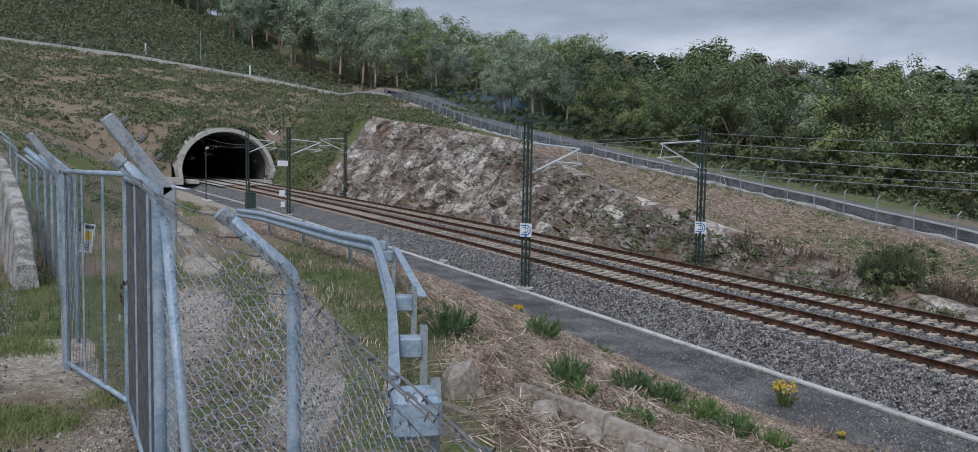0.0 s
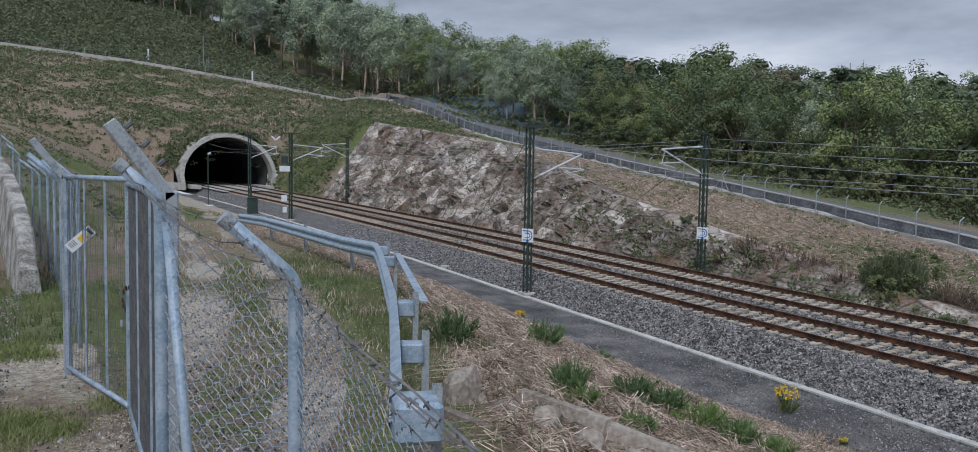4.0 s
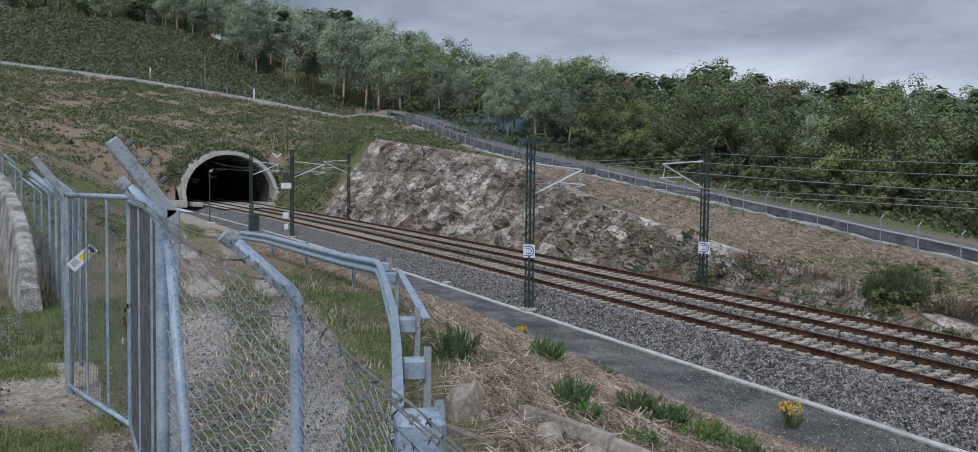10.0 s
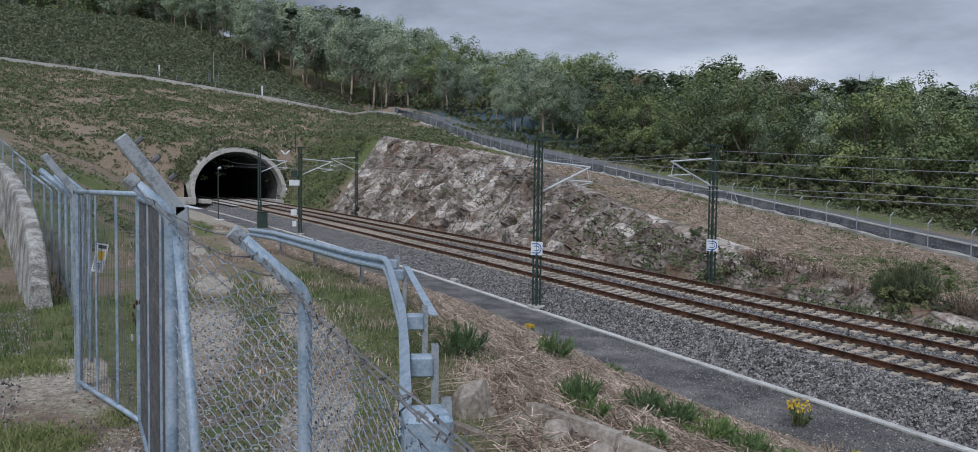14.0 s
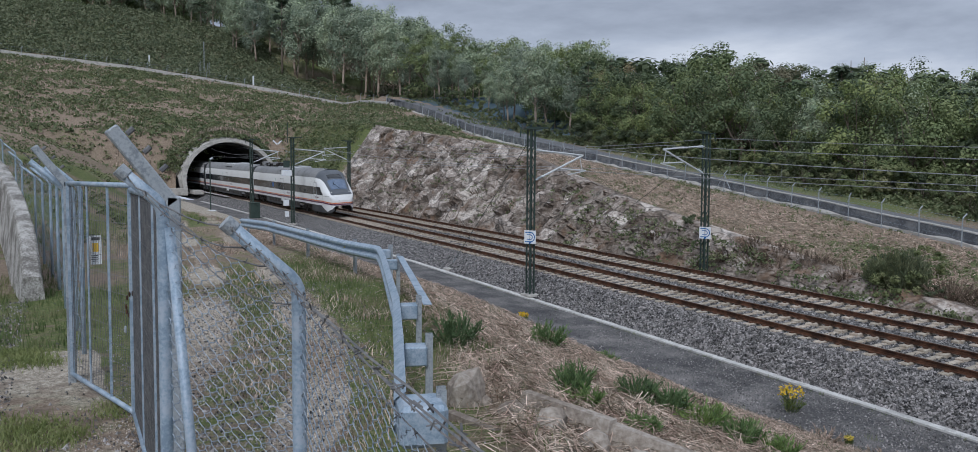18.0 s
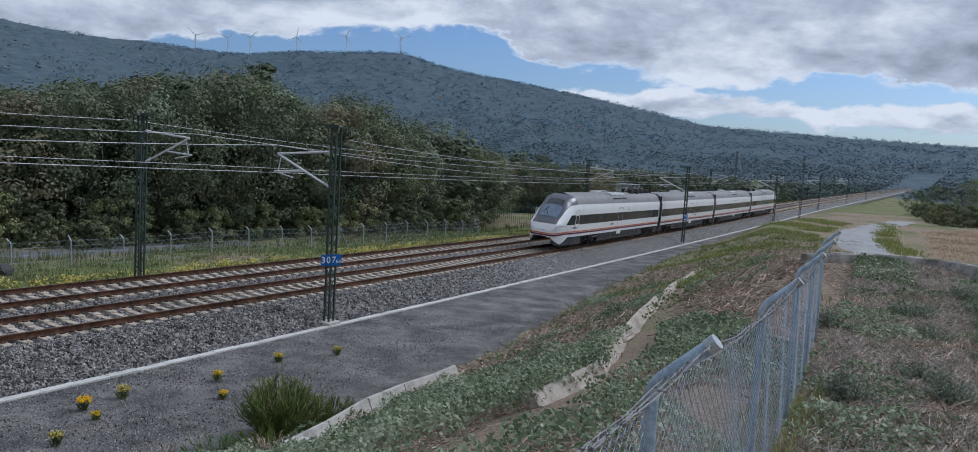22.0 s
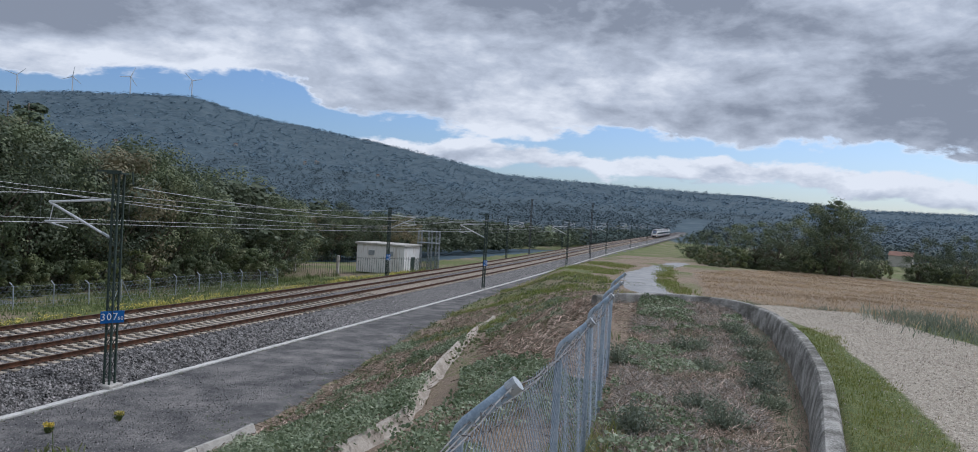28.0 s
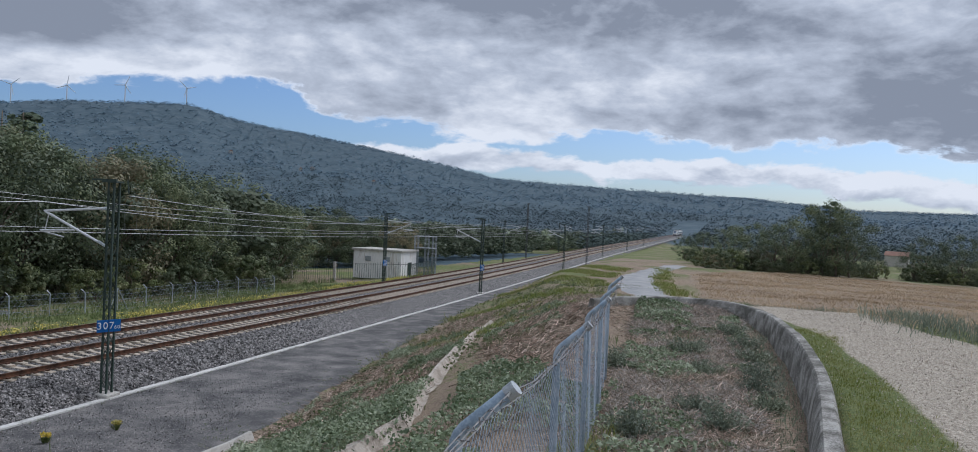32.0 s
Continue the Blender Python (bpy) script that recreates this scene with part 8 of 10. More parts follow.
def channel(name, pts, width, depth, label, lift=0.05, segs=1.0, mat="concrete"):
    """A concrete trough laid on the land in short segments."""
    P = np.asarray(pts, float)
    seg = np.r_[0, np.cumsum(np.hypot(*np.diff(P, axis=0).T))]
    t = thing(name, label, "drain", kind="structure")
    s = 0.0
    while s < seg[-1] - 0.2:
        e = min(s + segs, seg[-1])
        a = Vector((np.interp(s, seg, P[:, 0]), np.interp(s, seg, P[:, 1]), 0))
        b = Vector((np.interp(e, seg, P[:, 0]), np.interp(e, seg, P[:, 1]), 0))
        a.z, b.z = float(land(a.x, a.y)) + lift, float(land(b.x, b.y)) + lift
        d = (b - a)
        n = Vector((-d.y, d.x, 0)).normalized()
        bm = bmesh.new()
        prof = [(-width / 2 - 0.09, -depth - .1), (-width / 2 - 0.09, 0.0), (-width / 2, 0.0), (-width / 2 + 0.12, -depth), (width / 2 - 0.12, -depth), (width / 2, 0.0), (width / 2 + 0.09, 0.0), (width / 2 + 0.09, -depth - .1)]
        ra = [bm.verts.new(a + d * 0.008 + n * o + Vector((0, 0, z))) for o, z in prof]
        rb = [bm.verts.new(b - d * 0.008 + n * o + Vector((0, 0, z))) for o, z in prof]
        for k in range(len(prof)):
            q = (k + 1) % len(prof)
            bm.faces.new((ra[k], ra[q], rb[q], rb[k]))
        bm.faces.new(ra[::-1])
        bm.faces.new(rb)
        part("channel_piece", bm, mat, t)
        s = e
    return t


channel("toe_drain", [(13.0, 10.3), (16, 10.85), (19, 11.15), (22.4, 11.4)], 1.05, 0.30, "concrete drain channel along the foot of the bank", 0.18, 2.0)
channel("bank_drain", [(10.6, 3.9), (11.6, 3.8), (13.4, 3.75), (15, 4.2), (18.7, 5.05), (21.3, 5.35), (26, 6.2), (32, 7.4), (40, 8.6), (46, 9.2)], 1.0, 0.18, "pale concrete drain stepping down the overgrown bank", 0.05, 0.9, "clay")
channel("brow_drain", [(-6.6, 3.55), (-5.6, 3.8), (-4.9, 4.3), (-4.1, 4.9), (-3.0, 5.4)], 0.9, 0.3, "broken concrete drain slabs on the bank", 0.10, 1.1, "gully")
boulder("boulder", (-6.95, 3.5, float(land(-6.95, 3.5)) - 0.1), 0.27, "gully", "pale sandy boulder beside the guardrail", "", (0.75, 0.8, 1.35))
for k in range(5):
    boulder("stone_block", (-6.9 + 0.5 * k, 3.6 + 0.1 * k, float(land(-6.9 + .5 * k, 3.6)) - 0.06), 0.12 + 0.02 * (k % 3), "gully", "small pale stone on the bank", "stones on the bank")
bm_ = bmesh.new()
box(bm_, (0, 0, 0), (0.75, 0.34, 0.34), bevel=0.02)
tagged(part("concrete_block", bm_, "concrete", at=pose(12.6, 10.1, float(land(12.6, 10.1)) + 0.12, 0, 0, 20)), "loose pale concrete block on the bank", "block")
bm_ = bmesh.new()
box(bm_, (0, 0, 0), (0.62, 0.3, 0.3), bevel=0.02)
tagged(part("concrete_block", bm_, "concrete", at=pose(11.6, 10.3, float(land(11.6, 10.3)) + 0.1, 0, 0, 24)), "loose pale concrete block on the bank", "block")


# ---- signs ----
def text_mesh(body, size):
    c = bpy.data.curves.new("digits", "FONT")
    c.body, c.size, c.align_x, c.align_y, c.extrude = body, size, "CENTER", "CENTER", 0.003
    ob = bpy.data.objects.new("digits", c)
    me = bpy.data.meshes.new_from_object(ob)
    bpy.data.objects.remove(ob)
    bpy.data.curves.remove(c)
    return me


def mast_sign(x, side, kind, h=2.7):
    o = -2.28 if side < 0 else SPACING + GAUGE + 2.28
    z = float(rail_z(x)) - 0.95 + h
    y = float(rail_y(x)) + o
    s = 1 if x < 0 else -1
    ang = 28 * s
    m = pose(x + 0.17 * s, y - 0.13, z, 90, 0, ang)
    if kind == "arrow_white":
        t = thing("mast_sign", "square white sign with a blue looped arrow on the mast", "sign", "signs on the masts", at=m)
        sz, fore, ground_ = 0.62, "sign_blue", "sign_white"
    elif kind == "arrow_blue":
        t = thing("mast_sign", "square blue sign with a white looped arrow on the mast", "sign", "signs on the masts", at=m)
        sz, fore, ground_ = 0.62, "sign_white", "sign_blue"
    else:
        t = thing("kilometre_sign", "blue kilometre sign with white digits on the mast", "sign", "signs on the masts", at=m)
        sz, fore, ground_ = 0.44, "sign_white", "sign_blue"
    bm = bmesh.new()
    box(bm, (0, 0, 0), (sz if kind != "km" else 0.86, sz, 0.012), bevel=0.003)
    part("plate", bm, ground_, t)
    if kind == "km":
        for k, ch in enumerate("307"):
            part("digit", text_mesh(ch, 0.36), fore, t, at=pose(-0.34 + 0.22 * k, 0, 0.011))
        for k, ch in enumerate("60"):
            part("digit", text_mesh(ch, 0.19), fore, t, at=pose(0.235 + 0.115 * k, -0.06, 0.011))
    else:
        bm = bmesh.new()
        for r_, w_, x0 in ((0.215, 0.045, -0.24), (0.105, 0.036, -0.14)):
            pts = [(x0, r_, 0)] + [(0.03 + r_ * math.cos(a), r_ * math.sin(a), 0) for a in np.linspace(math.pi / 2, -math.pi / 2, 9)] + [(x0, -r_, 0)]
            for p, q in zip(pts, pts[1:]):
                p, q = Vector(p), Vector(q)
                c = (p + q) / 2
                box(bm, (c.x, c.y, 0.008), ((q - p).length + 0.02, w_, 0.006), Euler((0, 0, math.atan2((q - p).y, (q - p).x))).to_matrix())
        part("arrow_loop", bm, fore, t)
        bm = bmesh.new()
        bmesh.ops.create_cone(bm, cap_ends=True, segments=3, radius1=0.09, radius2=0.09, depth=0.006, matrix=pose(0.0, -0.26, 0.009, 0, 0, -90))
        part("arrow_head", bm, fore, t)


mast_sign(-32.3, -1, "arrow_white", 2.75)
mast_sign(-32.3, 1, "arrow_white", 2.65)
mast_sign(25.8, -1, "km", 2.55)
mast_sign(83.0, -1, "arrow_blue", 2.7)
mast_sign(83.0, 1, "arrow_blue", 2.6)


# ---- equipment hut and small far things ----
def build_hut():
    x, y = 97.6, 34.7
    z = float(land(x, y)) - 0.05
    h = thing("equipment_hut", "white flat-roofed equipment hut with streaked walls", "hut", at=pose(x, y, z, 0, 0, -8))
    bm = bmesh.new()
    box(bm, (0, 0, 1.75), (4.4, 6.6, 3.5), bevel=0.03)
    part("wall", bm, material("hut_wall", [(0.74, 0.73, 0.71), (0.82, 0.81, 0.79), (0.62, 0.58, 0.54)], 0.9, 0, 0.8, 6, 0.1, stretch=(1, 1, 0.2)), h)
    bm = bmesh.new()
    box(bm, (0, 0, 3.6), (4.8, 7.0, 0.22), bevel=0.02)
    part("roof", bm, "concrete", h)
    bm = bmesh.new()
    box(bm, (0.3, -3.33, 1.1), (0.95, 0.06, 2.1), bevel=0.01)
    part("door", bm, "mast", h)
    for k in range(2):
        bm = bmesh.new()
        box(bm, (-2.24, -1.4 + 2.6 * k, 2.5), (0.12, 0.8, 0.6), bevel=0.02)
        part("vent", bm, "galva_dull", h)
    f = thing("hut_fence", "dark green bar fence with concrete gate piers round the hut", "fence")
    c = [(x - 6, y + 9.5), (x - 6, y - 5.5), (x + 5, y - 5.2)]
    for (ax, ay), (bx, by) in zip(c, c[1:]):
        n = int(math.hypot(bx - ax, by - ay) / 0.28)
        A, B = [], []
        for k in range(n + 1):
            px_, py_ = ax + (bx - ax) * k / n, ay + (by - ay) * k / n
            g = float(land(px_, py_))
            A.append((px_, py_, g))
            B.append((px_, py_, g + 2.0))
        A.append((ax, ay, float(land(ax, ay)) + 1.9))
        B.append((bx, by, float(land(bx, by)) + 1.9))
        V, F = lines_np(A, B, 0.02, 4)
        part("bar_run", mesh_np("bar_run", V, F), "mast", f)["kind"] = "stuff"
    for (px_, py_) in ((x - 6, y + 9.8), (x - 6, y + 4.2)):
        bm = bmesh.new()
        box(bm, (px_, py_, float(land(px_, py_)) + 1.1), (0.3, 0.3, 2.2), bevel=0.03)
        part("pier", bm, "concrete", f, "pale concrete gate pier")
    # lattice portal of the substation
    s = thing("steel_gantry", "grey lattice steel frame beside the hut", "mast")
    for dx, dy in ((3.4, -4.4), (4.8, -5.0), (3.4, -3.0)):
        part("lattice", lattice(bmesh.new(), 5.2, 0.45, 0.45, 0.6), "galva_dull", s, at=pose(x + dx, y + dy, float(land(x + dx, y + dy))))
    for dz in (3.6, 5.1):
        bm = bmesh.new()
        box(bm, (x + 3.9, y - 4.1, float(land(x + 4, y - 4)) + dz), (1.8, 2.4, 0.08))
        part("platform", bm, "galva_dull", s)


build_hut()


def build_turbines():
    for az, hub in ((33.1, 1.0), (36.8, 1.0), (40.1, 0.95), (43.1, 0.95), (44.5, 0.85), (46.5, 0.8)):
        r = 2640.0
        x, y = r * math.cos(math.radians(az)), r * math.sin(math.radians(az))
        z = EYE_Z + r * math.tan(math.radians(ridge_el(az))) - 6
        t = thing("wind_turbine", "white three-bladed wind turbine on the ridge", "wind turbine", "turbines on the ridge", at=pose(x, y, z, 0, 0, az + 100))
        bm = bmesh.new()
        rod(bm, (0, 0, -10), (0, 0, 74 * hub), 2.0, 10, 1.2)
        part("tower", bm, "arm", t)
        bm = bmesh.new()
        box(bm, (0, 1.5, 75 * hub), (3, 7, 3), bevel=0.6)
        part("nacelle", bm, "arm", t)
        a0 = rng.uniform(0, 2)
        for k in range(3):
            a = a0 + k * math.tau / 3
            bm = bmesh.new()
            rod(bm, (0, -2.6, 75 * hub), (30 * math.cos(a), -2.6, 75 * hub + 30 * math.sin(a)), 1.4, 6, 0.6)
            part("blade", bm, "arm", t)


def ridge_el(az):
    return float(ridge(np.radians(az)))


build_turbines()


def build_house():
    d, az = 290, -14.3
    x, y = d * math.cos(math.radians(az)), d * math.sin(math.radians(az))
    z = float(land(x, y))
    z = EYE_Z + d * math.tan(math.radians(-1.75))
    h = thing("farmhouse", "pale farmhouse with a red tiled roof beyond the field", "house", at=pose(x, y, z, 0, 0, 70) @ Matrix.Diagonal((0.8, 0.8, 0.72, 1)))
    bm = bmesh.new()
    box(bm, (0, 0, 0.8), (8.5, 7, 5.0), bevel=0.05)
    part("wall", bm, "concrete", h)
    bm = bmesh.new()
    v = [bm.verts.new(p) for p in ((-4.6, -3.9, 3.2), (4.6, -3.9, 3.2), (4.6, 3.9, 3.2), (-4.6, 3.9, 3.2), (-4.4, 0, 5.0), (4.4, 0, 5.0))]
    for q in ((0, 1, 5, 4), (2, 3, 4, 5), (0, 4, 3), (1, 2, 5), (0, 3, 2, 1)):
        bm.faces.new([v[k] for k in q])
    part("roof", bm, material("roof_tiles", [(0.20, 0.11, 0.085), (0.28, 0.16, 0.12)], 0.9, 0, 0.5, 5, 0.2), h, "red tiled roof")
    for k in (-2, 1.5):
        bm = bmesh.new()
        box(bm, (k, -3.52, 1.6), (1.0, 0.1, 1.2))
        part("window", bm, "mast_grey", h)


def build_far_houses():
    for az, el, w in ((20.6, 1.9, 9), (24.8, 2.6, 11), (25.6, 2.5, 8), (30.2, 3.4, 10), (37.5, 3.0, 9), (41.0, 2.2, 12), (52.5, 2.4, 10)):
        r = 1500.0
        x, y = r * math.cos(math.radians(az)), r * math.sin(math.radians(az))
        z = EYE_Z + r * math.tan(math.radians(el))
        for d in np.arange(700, 2600, 10):
            px_, py_ = d * math.cos(math.radians(az)), d * math.sin(math.radians(az))
            if float(land(px_, py_)) > EYE_Z + d * math.tan(math.radians(el)):
                x, y, z = px_, py_, float(land(px_, py_))
                break
        w *= 0.6
        h = thing("distant_house", "small pale house on the wooded mountain slope", "house", "houses on the mountain", at=pose(x, y, z, 0, 0, az + 20))
        bm = bmesh.new()
        box(bm, (0, 0, 2), (w, w * 0.8, 5), bevel=0.05)
        part("wall", bm, "concrete", h)
        bm = bmesh.new()
        v = [bm.verts.new(p) for p in ((-w * .55, -w * .45, 4), (w * .55, -w * .45, 4), (w * .55, w * .45, 4), (-w * .55, w * .45, 4), (-w * .5, 0, 5.6), (w * .5, 0, 5.6))]
        for q in ((0, 1, 5, 4), (2, 3, 4, 5), (0, 4, 3), (1, 2, 5), (0, 3, 2, 1)):
            bm.faces.new([v[k] for k in q])
        part("roof", bm, bpy.data.materials["roof_tiles"], h)


build_house()
build_far_houses()


def build_tunnel_gear():
    # lamp standard, cabinet, signal mast fittings near the portal
    def at_line(x, o):
        return x, float(rail_y(x)) + o, float(land(x, float(rail_y(x)) + o))
    x, y, z = at_line(-92, -5.6)
    t = thing("lamp_post", "slim dark lamp post on a pale base near the tunnel", "lamp post", at=pose(x, y, z))
    rod(bm := bmesh.new(), (0, 0, 0), (0, 0, 5.6), 0.06, 8)
    part("pole", bm, "mast", t)
    rod(bm := bmesh.new(), (0, 0, 5.6), (0.0, 0.3, 5.75), 0.12, 8)
    part("lamp_head", bm, "galva_dull", t)
    box(bm := bmesh.new(), (0, 0, 0.06), (1.0, 1.0, 0.12), bevel=0.02)
    part("base", bm, "sign_white", t)
    x, y, z = at_line(-82, -3.4)
    t = thing("trackside_cabinet", "dark green trackside cabinet", "cabinet", at=pose(x, y, z))
    box(bm := bmesh.new(), (0, 0, 0.75), (0.8, 0.9, 1.5), bevel=0.03)
    part("body", bm, "mast", t)
    box(bm := bmesh.new(), (0, 0, 1.54), (0.9, 1.0, 0.08), bevel=0.02)
    part("lid", bm, "mast", t)
    for dx, hz in ((-0.55, 2.6), (-0.9, 2.2)):
        rod(bm := bmesh.new(), (dx, 0, 0), (dx, 0, hz), 0.08, 8)
        part("pipe", bm, "mast", t)
    x, y, z = at_line(-72.7, -2.6)
    t = thing("instrument_boxes", "pale instrument boxes and small signs fixed to the mast", "box", at=pose(x + 0.15, y - 0.15, z))
    for k, (dz, sx, sz, mt) in enumerate(((1.05, 0.34, 0.5, "sign_white"), (2.05, 0.5, 0.55, "sign_white"), (4.7, 0.9, 0.5, "sign_white"), (4.75, 0.5, 0.45, "sign_blue"), (5.5, 0.55, 0.62, "mast"))):
        box(bm := bmesh.new(), (-0.2 * (k % 2), -0.1, dz), (0.2, sx, sz), bevel=0.02)
        part("box", bm, mt, t)
    rod(bm := bmesh.new(), (0, 0, 7.4), (0, 0, 9.2), 0.04, 6)
    part("antenna", bm, "mast", t)
    for s in (-1, 1):
        box(bm := bmesh.new(), (0, s * 0.2 - 0.9, 7.4), (0.06, 0.5, 0.12), Euler((s * 0.75, 0, 0)).to_matrix())
        part("antenna_wing", bm, "sign_white", t)
    x, y, z = at_line(-70, 10.6)
    t = thing("post_box", "small white box on a post at the foot of the cutting", "box", at=pose(x - 32, y - 1.2, float(rail_z(x - 32)) - 0.8))
    rod(bm := bmesh.new(), (0, 0, 0), (0, 0, 1.1), 0.07, 6)
    part("post", bm, "galva_dull", t)
    box(bm := bmesh.new(), (0, 0, 1.4), (0.4, 0.85, 0.75), bevel=0.03)
    part("box", bm, "sign_white", t)
    # marker posts and mast on the road above the tunnel
    for (px_, py_, hh) in ((-219, 22, 3.0), (-204, 44, 2.6)):
        zz = float(land(px_, py_))
        t = thing("marker_post", "white marker post beside the hill road", "post", "marker posts", at=pose(px_, py_, zz))
        box(bm := bmesh.new(), (0, 0, hh / 2), (0.35, 0.35, hh), bevel=0.03)
        part("shaft", bm, "sign_white", t)
    px_, py_ = -213, 34
    t = thing("lattice_cabinet", "fenced lattice mast with equipment cage above the tunnel", "mast", at=pose(px_, py_, float(land(px_, py_))))
    pieces("cage_bar", lattice(bmesh.new(), 3.4, 2.4, 2.0, 0.8), "galva_dull", t)
    rod(bm := bmesh.new(), (0, 0, 0), (0, 0, 8.5), 0.09, 6)
    part("mast_pole", bm, "galva_dull", t)
    # white pole among the trees, road signs
    az, d = 105.6, 66
    px_, py_ = d * math.cos(math.radians(az)), d * math.sin(math.radians(az))
    t = thing("bare_trunk", "pale bare tree trunk standing before the wood", "tree trunk", at=pose(px_, py_, float(land(px_, py_))))
    tube(bm := bmesh.new(), [(0, 0, -0.3), (0.05, 0, 3), (-0.03, 0, 6), (0.06, 0, 9.6)], [0.16, 0.13, 0.10, 0.05], 7)
    for (h0, dx, dz) in ((4.2, 0.9, 1.1), (3.2, -0.5, 0.6), (5.3, 0.4, 0.7)):
        tube(bm, [(0, 0, h0), (dx * 0.6, 0.1, h0 + dz * 0.4), (dx, 0.1, h0 + dz)], [0.05, 0.04, 0.02], 5)
    part("trunk", bm, "pale_bark", t)


build_tunnel_gear()


# ---- ground cover and small plants ----
def on_land(x, y, dz=0.0):
    return np.stack([x, y, land(x, y) + dz], -1)


def cover(name, chunks, mat, label, category):
    V, F = joined(chunks)
    ob = part(name, mesh_np(name, V, F), mat)
    return tagged(ob, label, category, kind="stuff")


def blades(C, h, w=0.006, spread=0.5):
    """One leaning blade of grass from every point of C."""
    n = len(C)
    a = rng.uniform(0, math.tau, n)
    h = np.broadcast_to(np.asarray(h, float), (n,)) * rng.uniform(0.5, 1.15, n)
    lean = np.stack([np.cos(a), np.sin(a)], -1) * (h * spread * rng.uniform(0.2, 1.2, n))[:, None]
    tip = C + np.concatenate([lean, h[:, None]], 1)
    mid = C + np.concatenate([lean * 0.35, h[:, None] * 0.6], 1)
    b = rng.uniform(0, math.tau, n)
    s = np.stack([np.cos(b), np.sin(b), np.zeros(n)], -1) * w
    V = np.stack([C - s, C + s, mid + s * 0.8, mid - s * 0.8, tip + s * 0.1, tip - s * 0.1], 1).reshape(-1, 3)
    base = np.arange(n)[:, None] * 6
    F = np.concatenate([base + [[0, 1, 2, 3]], base + [[3, 2, 4, 5]]])
    return V, F


def tufts(n, xr, yr, keep, per=14, h=0.16, r=0.10, w=0.006, spread=0.5):
    x, y = rng.uniform(*xr, n), rng.uniform(*yr, n)
    k = keep(x, y)
    x, y = x[k], y[k]
    X = np.repeat(x, per) + rng.normal(size=len(x) * per) * r
    Y = np.repeat(y, per) + rng.normal(size=len(x) * per) * r
    hh = np.repeat(rng.uniform(0.6, 1.3, len(x)), per) * h
    return blades(on_land(X, Y, -0.01), hh, w, spread)


def bank_edge(x):
    return np.interp(x, [-60, -29, -15, -4.7, 0, 8], [8.5, 6.6, 6.2, 3.0, 2.2, 2.0])


def toe_y(x):
    return rail_y(x) + np.interp(x, [-110, -60, -32, -20, -5, 2, 13, 25, 48, 70, 100, 200], [-4.5, -5.5, -7.3, -6.4, -5.2, -5.4, -10.0, -9.8, -7.0, -5.0, -4.0, -4.0])


def on_bank(x, y):
    return (y > bank_edge(x)) & (y < toe_y(x) + 0.1)


def off_drain(x, y, gap=0.5):
    """True away from the drain on the bank."""
    return np.abs(y - np.interp(x, [10.6, 11.6, 13.4, 15, 18.7, 21.3, 26, 32, 40, 46], [3.9, 3.8, 3.75, 4.2, 5.05, 5.35, 6.2, 7.4, 8.6, 9.2])) > gap


